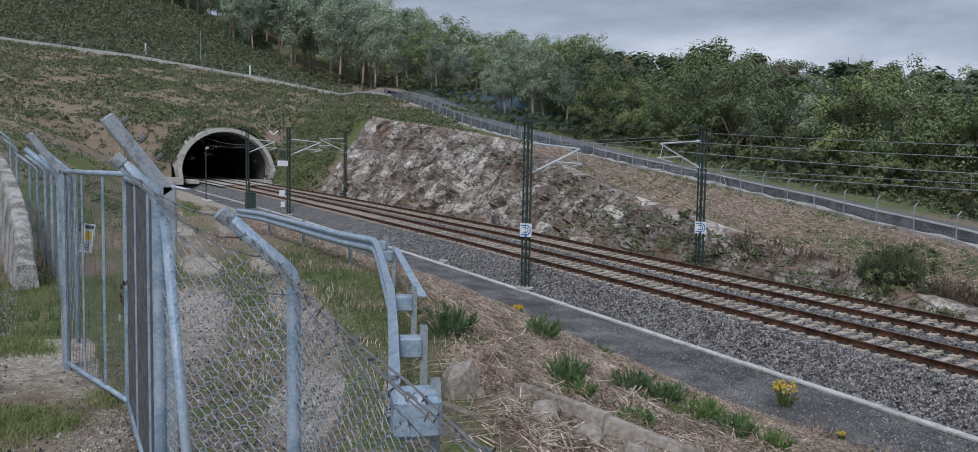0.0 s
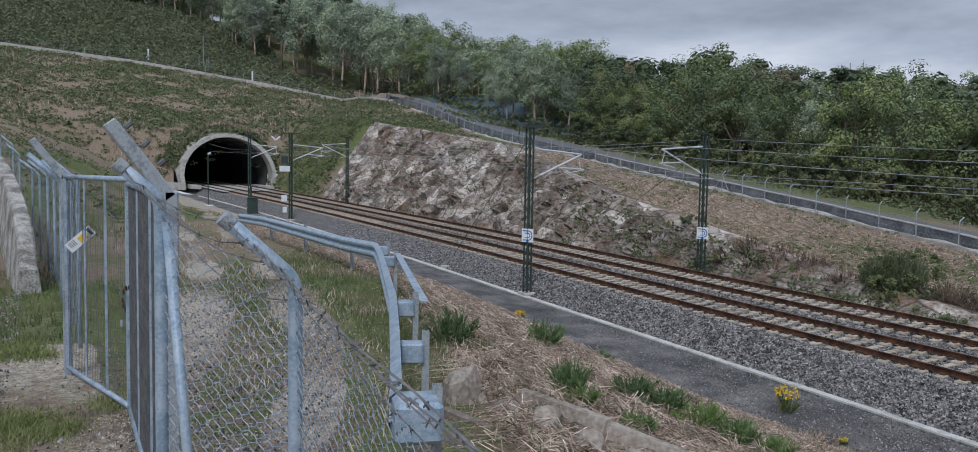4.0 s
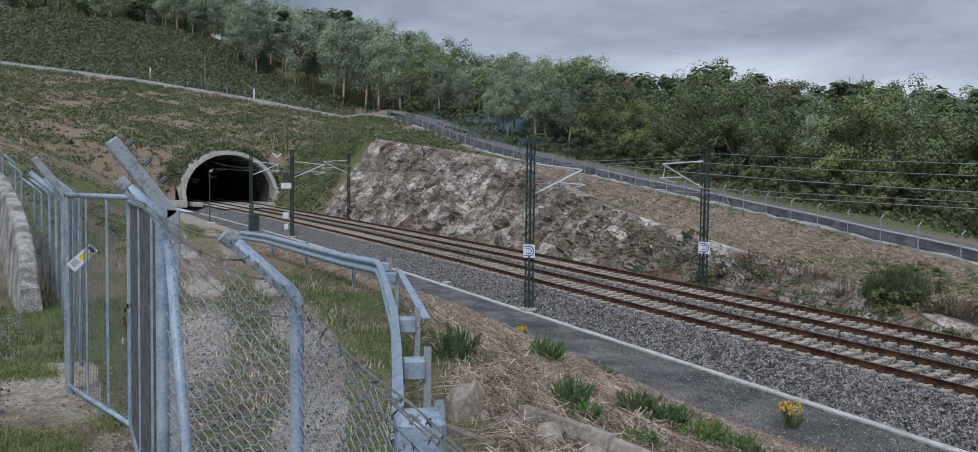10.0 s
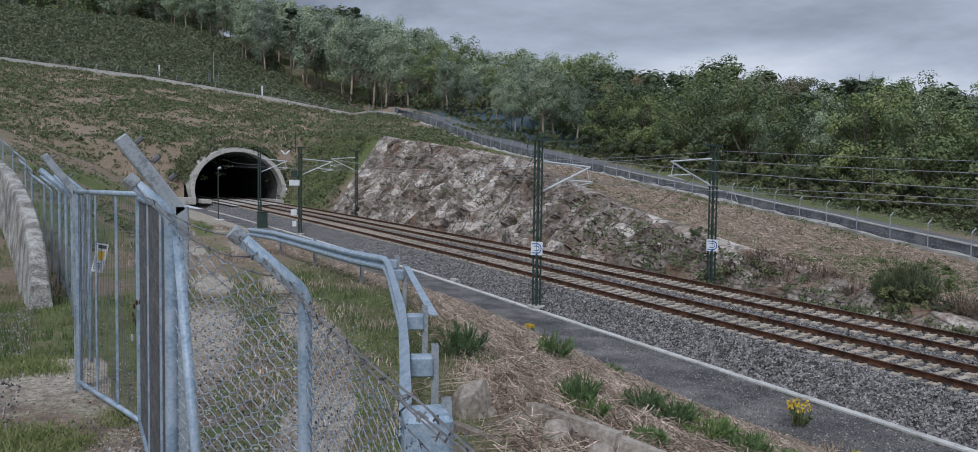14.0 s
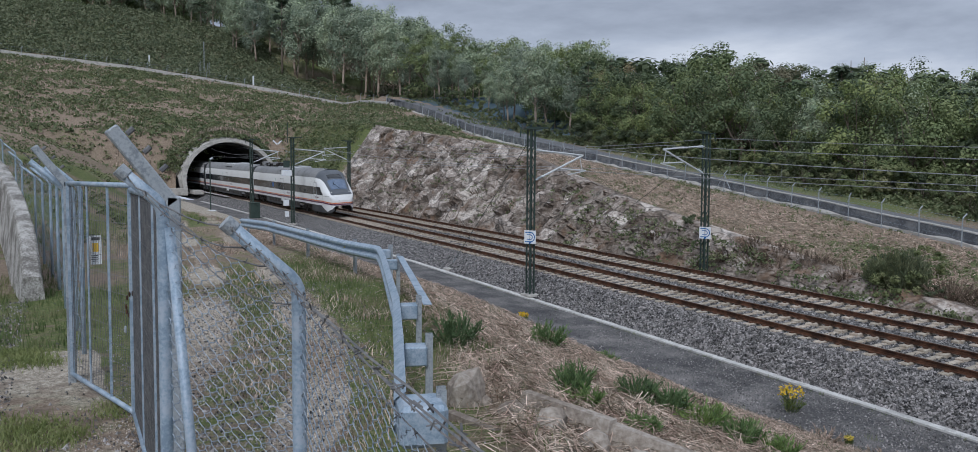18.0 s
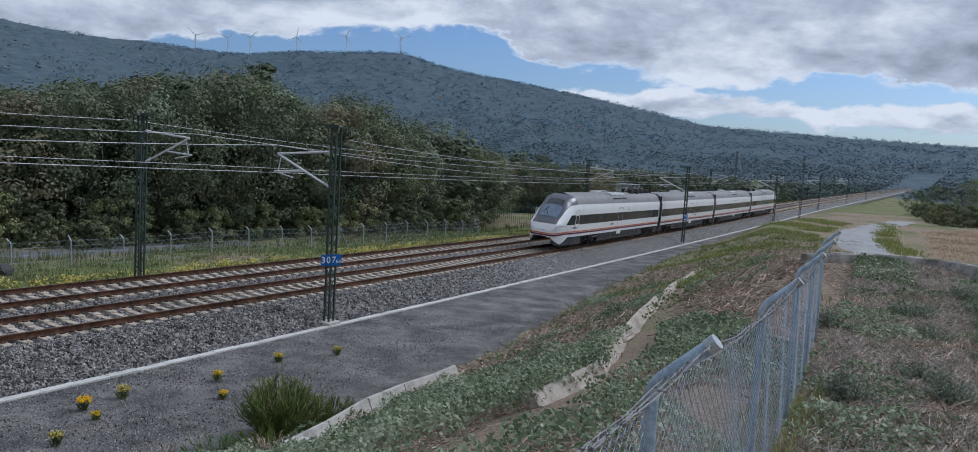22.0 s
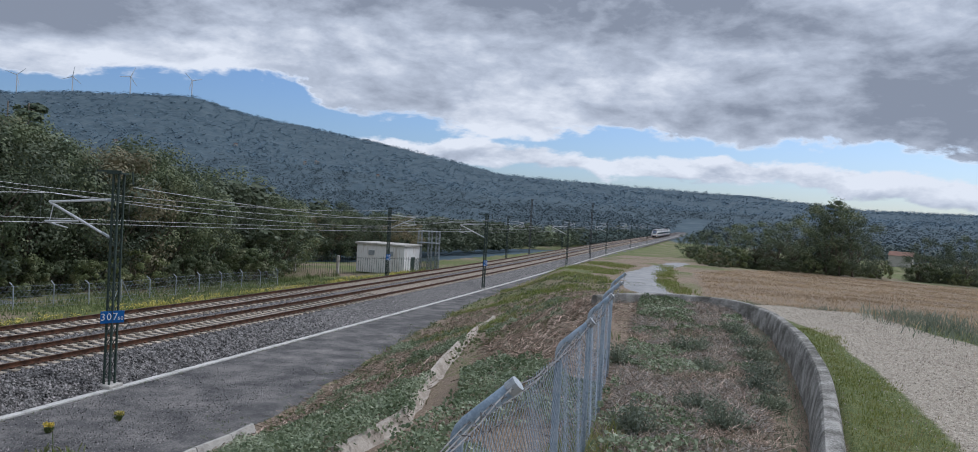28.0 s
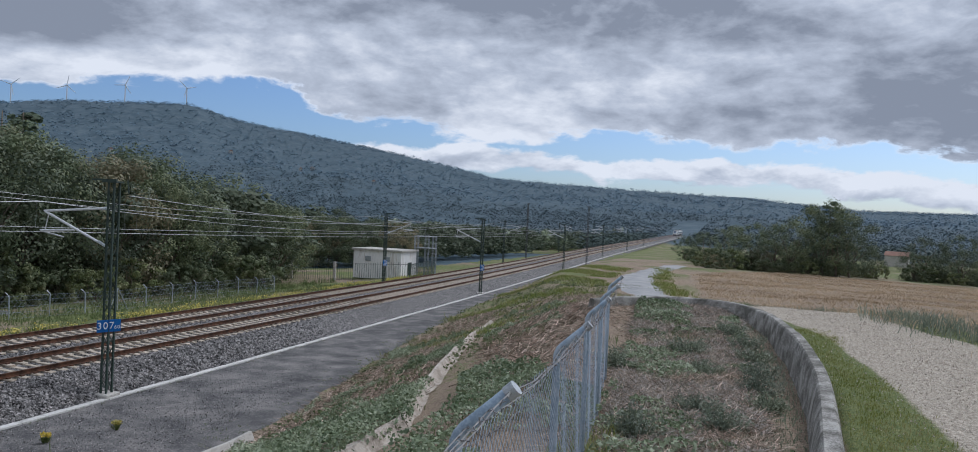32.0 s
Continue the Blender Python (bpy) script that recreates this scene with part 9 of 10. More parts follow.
def litter():
    n = 130000
    x = 5 - 50 * rng.random(n) ** 1.7
    y = rng.uniform(1.5, 17.5, n)
    k = on_bank(x, y) & (wobble(x, y, 1.6, 6.0) + 0.4 * rng.normal(size=n) > -0.55)
    x, y = x[k], y[k]
    a = rng.uniform(0, math.tau, len(x))
    L_ = rng.uniform(0.05, 0.30, len(x)) * rng.uniform(0.4, 1.3, len(x))
    A = on_land(x, y, 0.01)
    B = on_land(x + np.cos(a) * L_, y + np.sin(a) * L_, 0.012)
    B[:, 2] += rng.random(len(x)) ** 3 * 0.14
    ch = [lines_np(A, B, rng.uniform(0.002, 0.0065, len(x)), 3)]
    # long stalks lying in matted heaps
    n = 5200
    x = 5 - 36 * rng.random(n) ** 1.35
    y = rng.uniform(1.5, 15.5, n)
    k = on_bank(x, y) & (wobble(x, y, 1.6, 6.0) + 0.5 * rng.normal(size=n) > -0.5)
    x, y = x[k], y[k]
    per = 26
    turn = np.repeat(rng.uniform(0, math.tau, len(x)), per) + rng.normal(size=len(x) * per) * 0.5
    px_, py_ = np.repeat(x, per) + rng.normal(size=len(turn)) * 0.22, np.repeat(y, per) + rng.normal(size=len(turn)) * 0.22
    L_ = rng.uniform(0.18, 0.75, len(turn))
    arch = rng.random(len(turn)) ** 2 * 0.16
    A = on_land(px_, py_, 0.01)
    M = on_land(px_ + np.cos(turn) * L_ * 0.5, py_ + np.sin(turn) * L_ * 0.5, 0.02)
    B = on_land(px_ + np.cos(turn + 0.5) * L_, py_ + np.sin(turn + 0.5) * L_, 0.0)
    M[:, 2] += arch
    B[:, 2] += arch * rng.uniform(-0.1, 1.0, len(turn))
    rr = rng.uniform(0.0025, 0.006, len(turn))
    ch += [lines_np(A, M, rr, 3), lines_np(M, B, rr * 0.8, 3)]
    cover("dead_twig_litter", ch, "straw", "dry dead twigs and straw lying over the bank", "litter")
    # sparser litter on the far cutting shoulder and the shrub strip beyond the near fence
    ch = []
    n = 24000
    x = rng.uniform(-90, 6, n)
    oo = 8.6 + 0.62 * cut_height(x) + rng.uniform(0.2, 14, n)
    y = rail_y(x) + oo
    k = y < road_y(x) - 3.2
    x, y = x[k], y[k]
    a = rng.uniform(0, math.tau, len(x))
    L_ = rng.uniform(0.15, 0.75, len(x))
    A, B = on_land(x, y, 0.01), on_land(x + np.cos(a) * L_, y + np.sin(a) * L_, 0.02)
    B[:, 2] += rng.random(len(x)) ** 2 * 0.25
    ch.append(lines_np(A, B, rng.uniform(0.006, 0.018, len(x)), 3))
    n = 60000
    x, y = rng.uniform(18, 56, n), rng.uniform(2, 14, n)
    k = (y < toe_y(x)) & (y > np.interp(x, [18, 30, 52], [0.8, 3, 3.5])) & off_drain(x, y, 0.7)
    x, y = x[k], y[k]
    a = rng.uniform(0, math.tau, len(x))
    L_ = rng.uniform(0.12, 0.6, len(x))
    A, B = on_land(x, y, 0.01), on_land(x + np.cos(a) * L_, y + np.sin(a) * L_, 0.02)
    B[:, 2] += rng.random(len(x)) ** 3 * 0.2
    ch.append(lines_np(A, B, rng.uniform(0.004, 0.012, len(x)), 3))
    n = 150000
    x = 6 + 39 * rng.random(n) ** 1.3
    y = np.where(rng.random(n) < 0.42, rng.uniform(-2.4, 0.8, n), rng.uniform(-2.2, 13, n))
    k = (y < toe_y(x)) & ((y > np.interp(x, [6, 26, 30, 45], [-1.2, -2.3, 1, 2]))) & ((wobble(x, y, 2.2, 3.3) < 0.35) | (y < 0.8)) & off_drain(x, y, 0.6)
    x, y = x[k], y[k]
    a = rng.uniform(0, math.tau, len(x))
    L_ = rng.uniform(0.06, 0.35, len(x))
    A, B = on_land(x, y, 0.01), on_land(x + np.cos(a) * L_, y + np.sin(a) * L_, 0.015)
    B[:, 2] += rng.random(len(x)) ** 3 * 0.15
    ch.append(lines_np(A, B, rng.uniform(0.002, 0.006, len(x)), 3))
    n = 52000
    x, y = 6 + 22 * rng.random(n) ** 1.2, rng.uniform(-2.4, 0.8, n)
    k = (y > np.interp(x, [6, 26, 30], [-1.1, -2.3, 0.5])) & (wobble(x, y, 1.1, 5.5) > -0.5)
    x, y = x[k], y[k]
    a = rng.uniform(0, math.tau, len(x))
    L_ = rng.uniform(0.05, 0.3, len(x))
    A, B = on_land(x, y, 0.02), on_land(x + np.cos(a) * L_, y + np.sin(a) * L_, 0.03)
    B[:, 2] += rng.random(len(x)) ** 2 * 0.10
    cover("pale_stalks", [lines_np(A, B, rng.uniform(0.002, 0.006, len(x)), 3)], "dead_wood", "bleached broken stalks between the fence and the curved wall", "litter")
    cover("dry_brushwood", ch, "straw", "cut dry brushwood scattered over the slopes", "litter")


def lawns():
    ch = []
    verge = lambda x, y: (np.abs(np.abs(y - yard_lane(x)) - 0.75) > 0.42 + 0.2 * wobble(x, y, 2.2, 9.0)) & ((x < -10.8) | (y > 0.5)) & (y < bank_edge(x) + 0.5) & (wobble(x, y, 6, 5.0) + 0.4 * wobble(x, y, 2.2, 9.0) > 0.10 - 0.7 * ((x < -10.5) & (y < 0.2)))
    ch.append(tufts(5200, (-22, -2.2), (-9, 6.2), verge, 12, 0.13, 0.13, 0.006))
    ch.append(tufts(3000, (-60, -22), (-16, 8), verge, 10, 0.22, 0.2, 0.012))
    lawn = lambda x, y: (x < 22.5) & (y < np.interp(x, [2, 9.75, 13.9, 18.5, 23.4], [-1.3, -2.2, -2.9, -3.25, -3.2])) & (y > np.interp(x, [2, 10.8, 14.4, 17, 21.5], [-3.0, -3.4, -3.8, -3.8, -4.1]) + 0.35 * wobble(x, y, 2.0, 2.0)) & (np.hypot(x, y) > 3)
    cover("lawn_grass", [tufts(9000, (3, 32), (-7, -1.7), lawn, 9, 0.06, 0.12, 0.006)], "lawn", "short yellow-green lawn beside the curved wall", "grass")
    strip = lambda x, y: (x > -2 + 8 * wobble(x, y, 3, 3)) & (y - rail_y(x) > 8.7) & (y < road_y(x) + 5) & (np.abs(y - road_y(x)) > 2.4) & (wobble(x, y, 4, 2) > -0.4)
    ch.append(tufts(6000, (-14, 80), (29, 55), strip, 9, 0.24, 0.25, 0.016))
    tall = lambda x, y: (np.abs(y - road_y(x) + 3.2) < 0.9) | (np.abs(y - road_y(x) - 4.2) < 1.6)
    ch.append(tufts(3400, (8, 88), (36, 55), tall, 9, 0.65, 0.25, 0.02))
    path_weeds = lambda x, y: (y - rail_y(x) < -2.75) & (y > toe_y(x) - 0.7) & (wobble(x, y, 3, 7) + 0.8 * (toe_y(x) + 1.2 - y) > 0.28)
    ch.append(tufts(2600, (-30, 60), (8, 20), path_weeds, 9, 0.12, 0.06, 0.006))
    stray = lambda x, y: (y - rail_y(x) < -3.4) & (y > toe_y(x) - 0.4) & (wobble(x, y, 1.6, 3) + 0.45 * (toe_y(x) + 1.6 - y) > 0.25)
    ch.append(tufts(1500, (4, 48), (8, 17), stray, 9, 0.10, 0.07, 0.006, 0.9))
    line_weeds = lambda x, y: np.abs(y - rail_y(x) + 2.78) < 0.10
    ch.append(tufts(5200, (-40, 60), (17, 20), line_weeds, 6, 0.10, 0.04, 0.005))
    bank_green = lambda x, y: on_bank(x, y) & (wobble(x, y, 1.7, 11.0) > 0.42)
    ch.append(tufts(1500, (-34, 6), (2, 17), bank_green, 12, 0.17, 0.09, 0.006))
    right = lambda x, y: (y < toe_y(x) + .3) & (y > np.interp(x, [6, 26, 30, 60], [-1.2, -2.3, 1, 2])) & (wobble(x, y, 2.5, 8) > 0.1) & off_drain(x, y)
    ch.append(tufts(3600, (5, 75), (-2.2, 17), right, 10, 0.20, 0.14, 0.007))
    shoulder = lambda x, y: (y > rail_y(x) + 8.9 + 0.62 * cut_height(x)) & (y < road_y(x) - 3.4) & (wobble(x, y, 3.5, 1.5) > 0.1)
    ch.append(tufts(2600, (-100, 8), (29, 62), shoulder, 9, 0.28, 0.2, 0.016))
    dry = lambda x, y: (np.abs(np.abs(y - yard_lane(x)) - 0.75) > 0.40) & (y > 1.6) & (y < bank_edge(x) + 0.6) & (wobble(x, y, 1.8, 3.0) > -0.2)
    cover("dry_verge_grass", [tufts(3800, (-34, -6), (1.0, 7.0), dry, 9, 0.13, 0.14, 0.005, 0.9)], "straw", "dry yellow grass between the lane and the guardrail", "grass")
    cover("grass_tufts", ch, "grass", "short green and yellowing grass in tufts", "grass")
    shoulder = lambda x, y: (y > rail_y(x) + 8.7 + 0.62 * cut_height(x)) & (y < road_y(x) - 3.2) & (wobble(x, y, 2.5, 4.5) > -0.3)
    slope = lambda x, y: (x < PORTAL_X - 3) & (np.abs(y - rail_y(x) - 3) > 8) & (wobble(x, y, 5, 4.5) > 0.0)
    cover("dry_slope_grass", [tufts(1700, (-105, 10), (29, 62), shoulder, 9, 0.24, 0.24, 0.014, 0.9), tufts(4000, (-215, -121), (-60, 60), slope, 8, 0.6, 0.5, 0.05)],
          "straw", "dry straw-coloured grass on the cutting and the hill", "grass")
    inside = lambda x, y: (y > np.interp(x, [6, 9.75, 13.94, 18.5, 23.4, 26], [-1.1, -1.6, -2.25, -2.6, -2.5, -1.8])) & (y < 0.7) & (wobble(x, y, 1.3, 2.5) > -0.35)
    cover("enclosure_weeds", [tufts(2200, (5.5, 26), (-2.6, 0.7), inside, 9, 0.10, 0.12, 0.006, 0.8)], "heath", "low grey-green weeds between the fence and the curved wall", "weeds")
    base = lambda x, y: np.abs(y - 0.9) < 0.35
    cover("fence_weeds", [tufts(110, (5.5, 11), (0.4, 1.2), base, 12, 0.26, 0.12, 0.008)], "lawn", "yellow-green weeds along the foot of the fence", "weeds")
    # dry field grass
    fld = lambda x, y: (y < np.interp(x, [18, 21, 25, 27, 32, 52, 130], [-7.8, -7.4, -6.4, -5.6, -4.8, -2.8, -4])) & (y > np.interp(x, [18, 45, 70, 130], [-12, -26, -45, -80])) & (x > 18) & (np.hypot(x, y) < np.interp(-np.degrees(np.arctan2(y, x)), [1, 2.5, 7, 12], [110, 120, 154, 166]))
    cover("dry_field_grass", [tufts(36000, (18, 158), (-75, -1), fld, 8, 0.20, 0.4, 0.011, 0.9)], "hay", "tall dry straw-coloured grass of the field", "grass")
    rough_edge = lambda x, y: (np.abs(y - np.interp(x, [18, 21, 25, 27, 32, 52], [-9.2, -8.6, -7.4, -6.6, -5.8, -3.8])) < 1.1) & (wobble(x, y, 3.0, 6.5) > -0.45)
    cover("field_edge_grass", [tufts(2600, (17, 50), (-11, -2.5), rough_edge, 10, 0.34, 0.35, 0.012, 0.9)], "heath", "rough grey-green grass between the field and the gravel road", "grass")
    lane_edge = lambda x, y: (np.abs(y - np.interp(x, [50, 58, 66, 80, 100], [-3.6, -2.0, -0.8, 0.4, 0.5])) < 1.0 + 0.5 * wobble(x, y, 4, 2)) | ((x > 36) & (y > np.interp(x, [36, 50, 58, 80, 130], [3, 2.4, 3.5, 5.8, 5])) & (y < toe_y(x)) & (wobble(x, y, 4, 2) > 0.12))
    cover("lane_verge_grass", [tufts(7000, (36, 130), (-5, 18), lane_edge, 10, 0.30, 0.35, 0.02, 0.8)], "grass", "long green grass on the verges of the asphalt lane", "grass")
    yellow = lambda x, y: (np.abs(y - rail_y(x) - 9.3 - 0.4 * wobble(x, y, 4, 2)) < 0.8) & (wobble(x, y, 5, 7) > -0.35)
    C = tufts(1500, (26, 100), (26, 42), yellow, 10, 0.45, 0.25, 0.03, 0.7)
    cover("yellow_weeds", [C], "flower_weed", "yellow-flowering weeds along the far side of the track", "weeds")
    patch = lambda x, y: wobble(x, y, 1.3, 4.0) + 0.5 * wobble(x, y, 0.5, 8.0) > np.interp(x, [-11.5, -10.5, -9], [0.0, 0.25, 0.62])
    cover("yard_grass", [tufts(3600, (-11.5, -6.8), (-1.6, 0.5), patch, 12, 0.07, 0.10, 0.005, 0.9), tufts(1400, (-6.8, -2.2), (-4.5, 0.5), patch, 12, 0.06, 0.10, 0.004, 0.9)], "lawn", "thin patches of short grass on the gravel yard", "grass")
    # pale dry grass fringe over the portal
    n = 900
    y = float(rail_y(PORTAL_X)) + 3.07 + rng.uniform(-4.2, 3.8, n)
    x = PORTAL_X - 3.6 - rng.uniform(0, 2.2, n)
    P = on_land(x, y, -0.05)
    P[:, 2] = np.maximum(P[:, 2], float(rail_z(PORTAL_X)) + 1.45 + 7.0 * np.sqrt(np.maximum(0, 1 - ((y - float(rail_y(PORTAL_X)) - 3.07) / 7.0) ** 2)))
    cover("portal_grass", [blades(P, 1.0, 0.03, 0.4)], "straw", "pale dry grass fringing the top of the tunnel portal", "grass")


def brambles():
    n = 480000
    x = 5 + 45 * rng.random(n) ** 0.75
    y = rng.uniform(-2.4, 14.5, n)
    m = np.where(y < 0.85, 0.6 * wobble(x, y, 1.4, 2.7) + 0.6 * wobble(x, y, 0.5, 1.1), wobble(x, y, 3.0, 2.7) + 0.35 * wobble(x, y, 0.8, 1.1))
    lim = np.interp(y, [-2, 0.5, 1.5, 4, 9, 13], [0.25, 0.05, 0.0, -0.2, -0.4, -0.25]) + 0.55 * smoothstep(x, 17, 27) + 0.40 * smoothstep(x, 13, 18) * (y < np.interp(x, [10, 20, 40], [3.8, 5.2, 8.5])) - 0.35 * smoothstep(-x, -12, -8) * (y < 3) - 0.25 * smoothstep(-x, -21, -17) * (y > np.interp(x, [10, 20], [4.0, 5.4]))
    lim = np.where(y < 0.85, 0.26 - 0.42 * np.exp(-((y - 0.25) / 0.8) ** 2) - 0.22 * smoothstep(x, 20, 24) - 0.25 * smoothstep(-x, -11, -7), lim)
    drain = off_drain(x, y, 0.40)
    k = (m > lim) & (y < toe_y(x) - 0.25) & (y > np.interp(x, [5, 10, 26, 28, 45], [-0.9, -1.6, -2.2, 1.0, 2.0])) & drain & (x > 6 - 0.25 * y) & (np.abs(y - np.interp(x, [13, 16, 19, 22.4], [10.3, 10.85, 11.15, 11.4])) > np.where(x < 23, 0.78, 0.3))
    x, y, m = x[k], y[k], (m - lim)[k]
    x, y, m = x[:280000], y[:280000], m[:280000]
    low = np.where(y < 0.85, 0.45, 1.0)
    C = on_land(x, y, 0.02)
    C[:, 2] += low * np.minimum(0.42, 0.10 + 0.45 * np.maximum(m, 0)) * rng.random(len(x)) ** 0.5 + low * 0.24 * np.maximum(0, wobble(x, y, 0.36, 5) + 0.1) * (m > 0.05)
    nr = rng.normal(size=C.shape) * 0.8 + [0, -0.1, 0.9]
    V = quads_out(C, nr, rng.uniform(0.022, 0.052, len(C)))
    cover("bramble_carpet", [V], "bramble", "low carpet of grey-green bramble leaves over the bank", "bramble")


def clump_leaves(C, r, per, size, squash=0.7):
    C = np.repeat(np.asarray(C, float), per, 0)
    rr = np.repeat(np.broadcast_to(np.asarray(r, float), (len(C) // per,)), per)[:, None]
    p = rng.normal(size=C.shape)
    p /= np.linalg.norm(p, axis=1, keepdims=True)
    nr = p + [0, 0, 0.4] + rng.normal(size=p.shape) * 0.4
    p *= rr * rng.random((len(C), 1)) ** 0.3
    p[:, 2] = np.abs(p[:, 2]) * squash
    return quads_out(C + p, nr, size * rng.uniform(0.6, 1.3, len(C)))


def scrub():
    # hill over the tunnel
    n = 27000
    x = rng.uniform(-222, -119, n)
    y = rng.uniform(-75, 68, n)
    m = wobble(x, y, 6, 5.0) + 0.5 * wobble(x, y, 2.5, 2.0) + 0.35 * rng.normal(size=n)
    o = y - rail_y(x)
    k = (m > -0.25) & (x < PORTAL_X - 2.5) & ~((np.abs(o - 3.07) < 7.5) & (x > PORTAL_X - 5))
    x, y = x[k], y[k]
    hr = np.array(HILL_ROAD)
    px_ = np.interp(y, hr[:, 1], hr[:, 0])
    k = np.abs(x - px_) > 4.0
    x, y = x[k], y[k]
    ch = [clump_leaves(on_land(x, y, -0.1), rng.uniform(0.4, 1.15, len(x)), 12, 0.24, 0.75)]
    # dense scrub past the hill road
    n = 9500
    y = rng.uniform(-75, 60, n)
    x = np.interp(y, hr[:, 1], hr[:, 0]) - rng.uniform(5, 75, n)
    cover("hill_brushwood", [clump_leaves(on_land(x, y, -0.1), rng.uniform(1.0, 2.8, n), 22, 0.36, 0.85)], "gorse", "grey-green gorse and broom thicket above the hill road", "scrub")
    # slope beside the yard and the portal's flank
    n = 3600
    x = rng.uniform(-118, -24, n)
    y = rng.uniform(-40, 9, n)
    k = (wobble(x, y, 5, 1) + 0.3 * rng.normal(size=n) > 0.0) & (y < np.interp(x, [-118, -60, -24], [12.5, 7.5, 0.5])) & (np.abs(y - np.interp(x, [-69, -24], [-4.8, -.4])) > 1.0)
    x, y = x[k], y[k]
    ch.append(clump_leaves(on_land(x, y, -0.08), rng.uniform(0.25, 0.8, len(x)), 16, 0.11, 0.8))
    # verge of the far side
    n = 1000
    x = rng.uniform(-30, 6, n)
    y = rng.uniform(31.2, 44, n)
    k = (y < road_y(x) - 4) & (wobble(x, y, 2.6, 7) + 0.4 * rng.normal(size=n) > 0.05)
    x, y = x[k], y[k]
    ch.append(clump_leaves(on_land(x, y, -0.06), rng.uniform(0.2, 0.65, len(x)), 40, 0.06, 0.75))
    # above the cutting, thin
    n = 3200
    x = rng.uniform(-108, 6, n)
    y = rail_y(x) + 8.6 + 0.62 * cut_height(x) + rng.uniform(0, 24, n)
    k = (y < road_y(x) - 3.3) & (wobble(x, y, 4.5, 4) + 0.4 * rng.normal(size=n) > 0.22)
    x, y = x[k], y[k]
    ch.append(clump_leaves(on_land(x, y, -0.05), rng.uniform(0.18, 0.55, len(x)), 16, 0.09, 0.8))
    # green flank between the portal and the rock
    n = 3000
    x = rng.uniform(-121, -95, n)
    y = rail_y(x) + 8.6 + rng.uniform(0, 24, n)
    k = x < -98 + 5 * wobble(x, y, 4.0, 2.0) - 0.25 * (y - rail_y(x) - 12)
    x, y = x[k], y[k]
    ch.append(clump_leaves(on_land(x, y, -0.1), rng.uniform(0.35, 1.0, len(x)), 16, 0.16, 0.8))
    # over the crown of the portal
    n = 900
    a = rng.uniform(-0.2, 3.34, n)
    rad = rng.uniform(1.04, 1.32, n)
    x = PORTAL_X - 1.8 - (rad - 1.04) * 16
    y = rail_y(x) + 3.07 + np.cos(a) * 6.6 * rad
    C = np.stack([x, y, np.maximum(land(x, y), rail_z(x) + 1.9 + np.sin(a) * 6.6 * rad - 1.2)], -1)
    ch.append(clump_leaves(C[np.abs(np.cos(a)) < 0.97], rng.uniform(0.25, 0.6, n)[np.abs(np.cos(a)) < 0.97], 14, 0.16, 0.8))
    # on ledges of the rock
    n = 520
    x = np.where(rng.random(n) < 0.5, rng.uniform(-100, -18, n), rng.uniform(-48, -15, n))
    f = rng.uniform(0.1, 1.0, n)
    hh = cut_height(x)
    C = np.stack([x, rail_y(x) + 8.25 + (0.8 + 0.62 * hh) * f - 0.35, rail_z(x) - 0.8 + hh * f], -1)
    ch.append(clump_leaves(C, rng.uniform(0.15, 0.5, n), 16, 0.085, 0.9))
    # low growth on the bank towards the bridge end
    n = 1500
    x = rng.uniform(20, 80, n)
    y = rng.uniform(1, 17.5, n)
    k = (y < toe_y(x) + 0.2) & (y > np.interp(x, [20, 30, 52, 66, 80], [4.5, 5, 3.5, 4.5, 6])) & (wobble(x, y, 3.2, 4.4) + 0.5 * rng.normal(size=n) > 0.05)
    x, y = x[k], y[k]
    ch.append(clump_leaves(on_land(x, y, -0.05), rng.uniform(0.2, 0.6, len(x)), 26, 0.07, 0.75))
    # wall of growth along the foot of the woods
    n = 3600
    a = np.radians(rng.uniform(20, 158, n))
    d = np.array([behind_road(math.degrees(q)) for q in a]) - rng.uniform(-3, 9, n)
    x, y = d * np.cos(a), d * np.sin(a)
    k = y > road_y(x) + 2.4
    x, y = x[k], y[k]
    ch.append(clump_leaves(on_land(x, y, -0.1), rng.uniform(0.5, 1.3, len(x)), 20, 0.15, 0.9))
    # green shrubs dotted over the bank below the road wall
    n = 420
    x = -32 + 38 * rng.random(n)
    y = rail_y(x) + 9.2 + 0.62 * cut_height(x) + rng.uniform(0, 12, n)
    k = (y < road_y(x) - 3.5) & (wobble(x, y, 2.6, 7) + 0.3 * rng.normal(size=n) > 0.1)
    x, y = x[k], y[k]
    cover("bank_shrubs", [clump_leaves(on_land(x, y, -0.03), rng.uniform(0.2, 0.7, len(x)), 90, 0.06, 0.6)], "oak", "low dark green shrubs dotted over the far bank", "scrub")
    cover("hillside_scrub", ch, "scrub", "low mixed scrub of heather and broom on the slopes", "scrub")


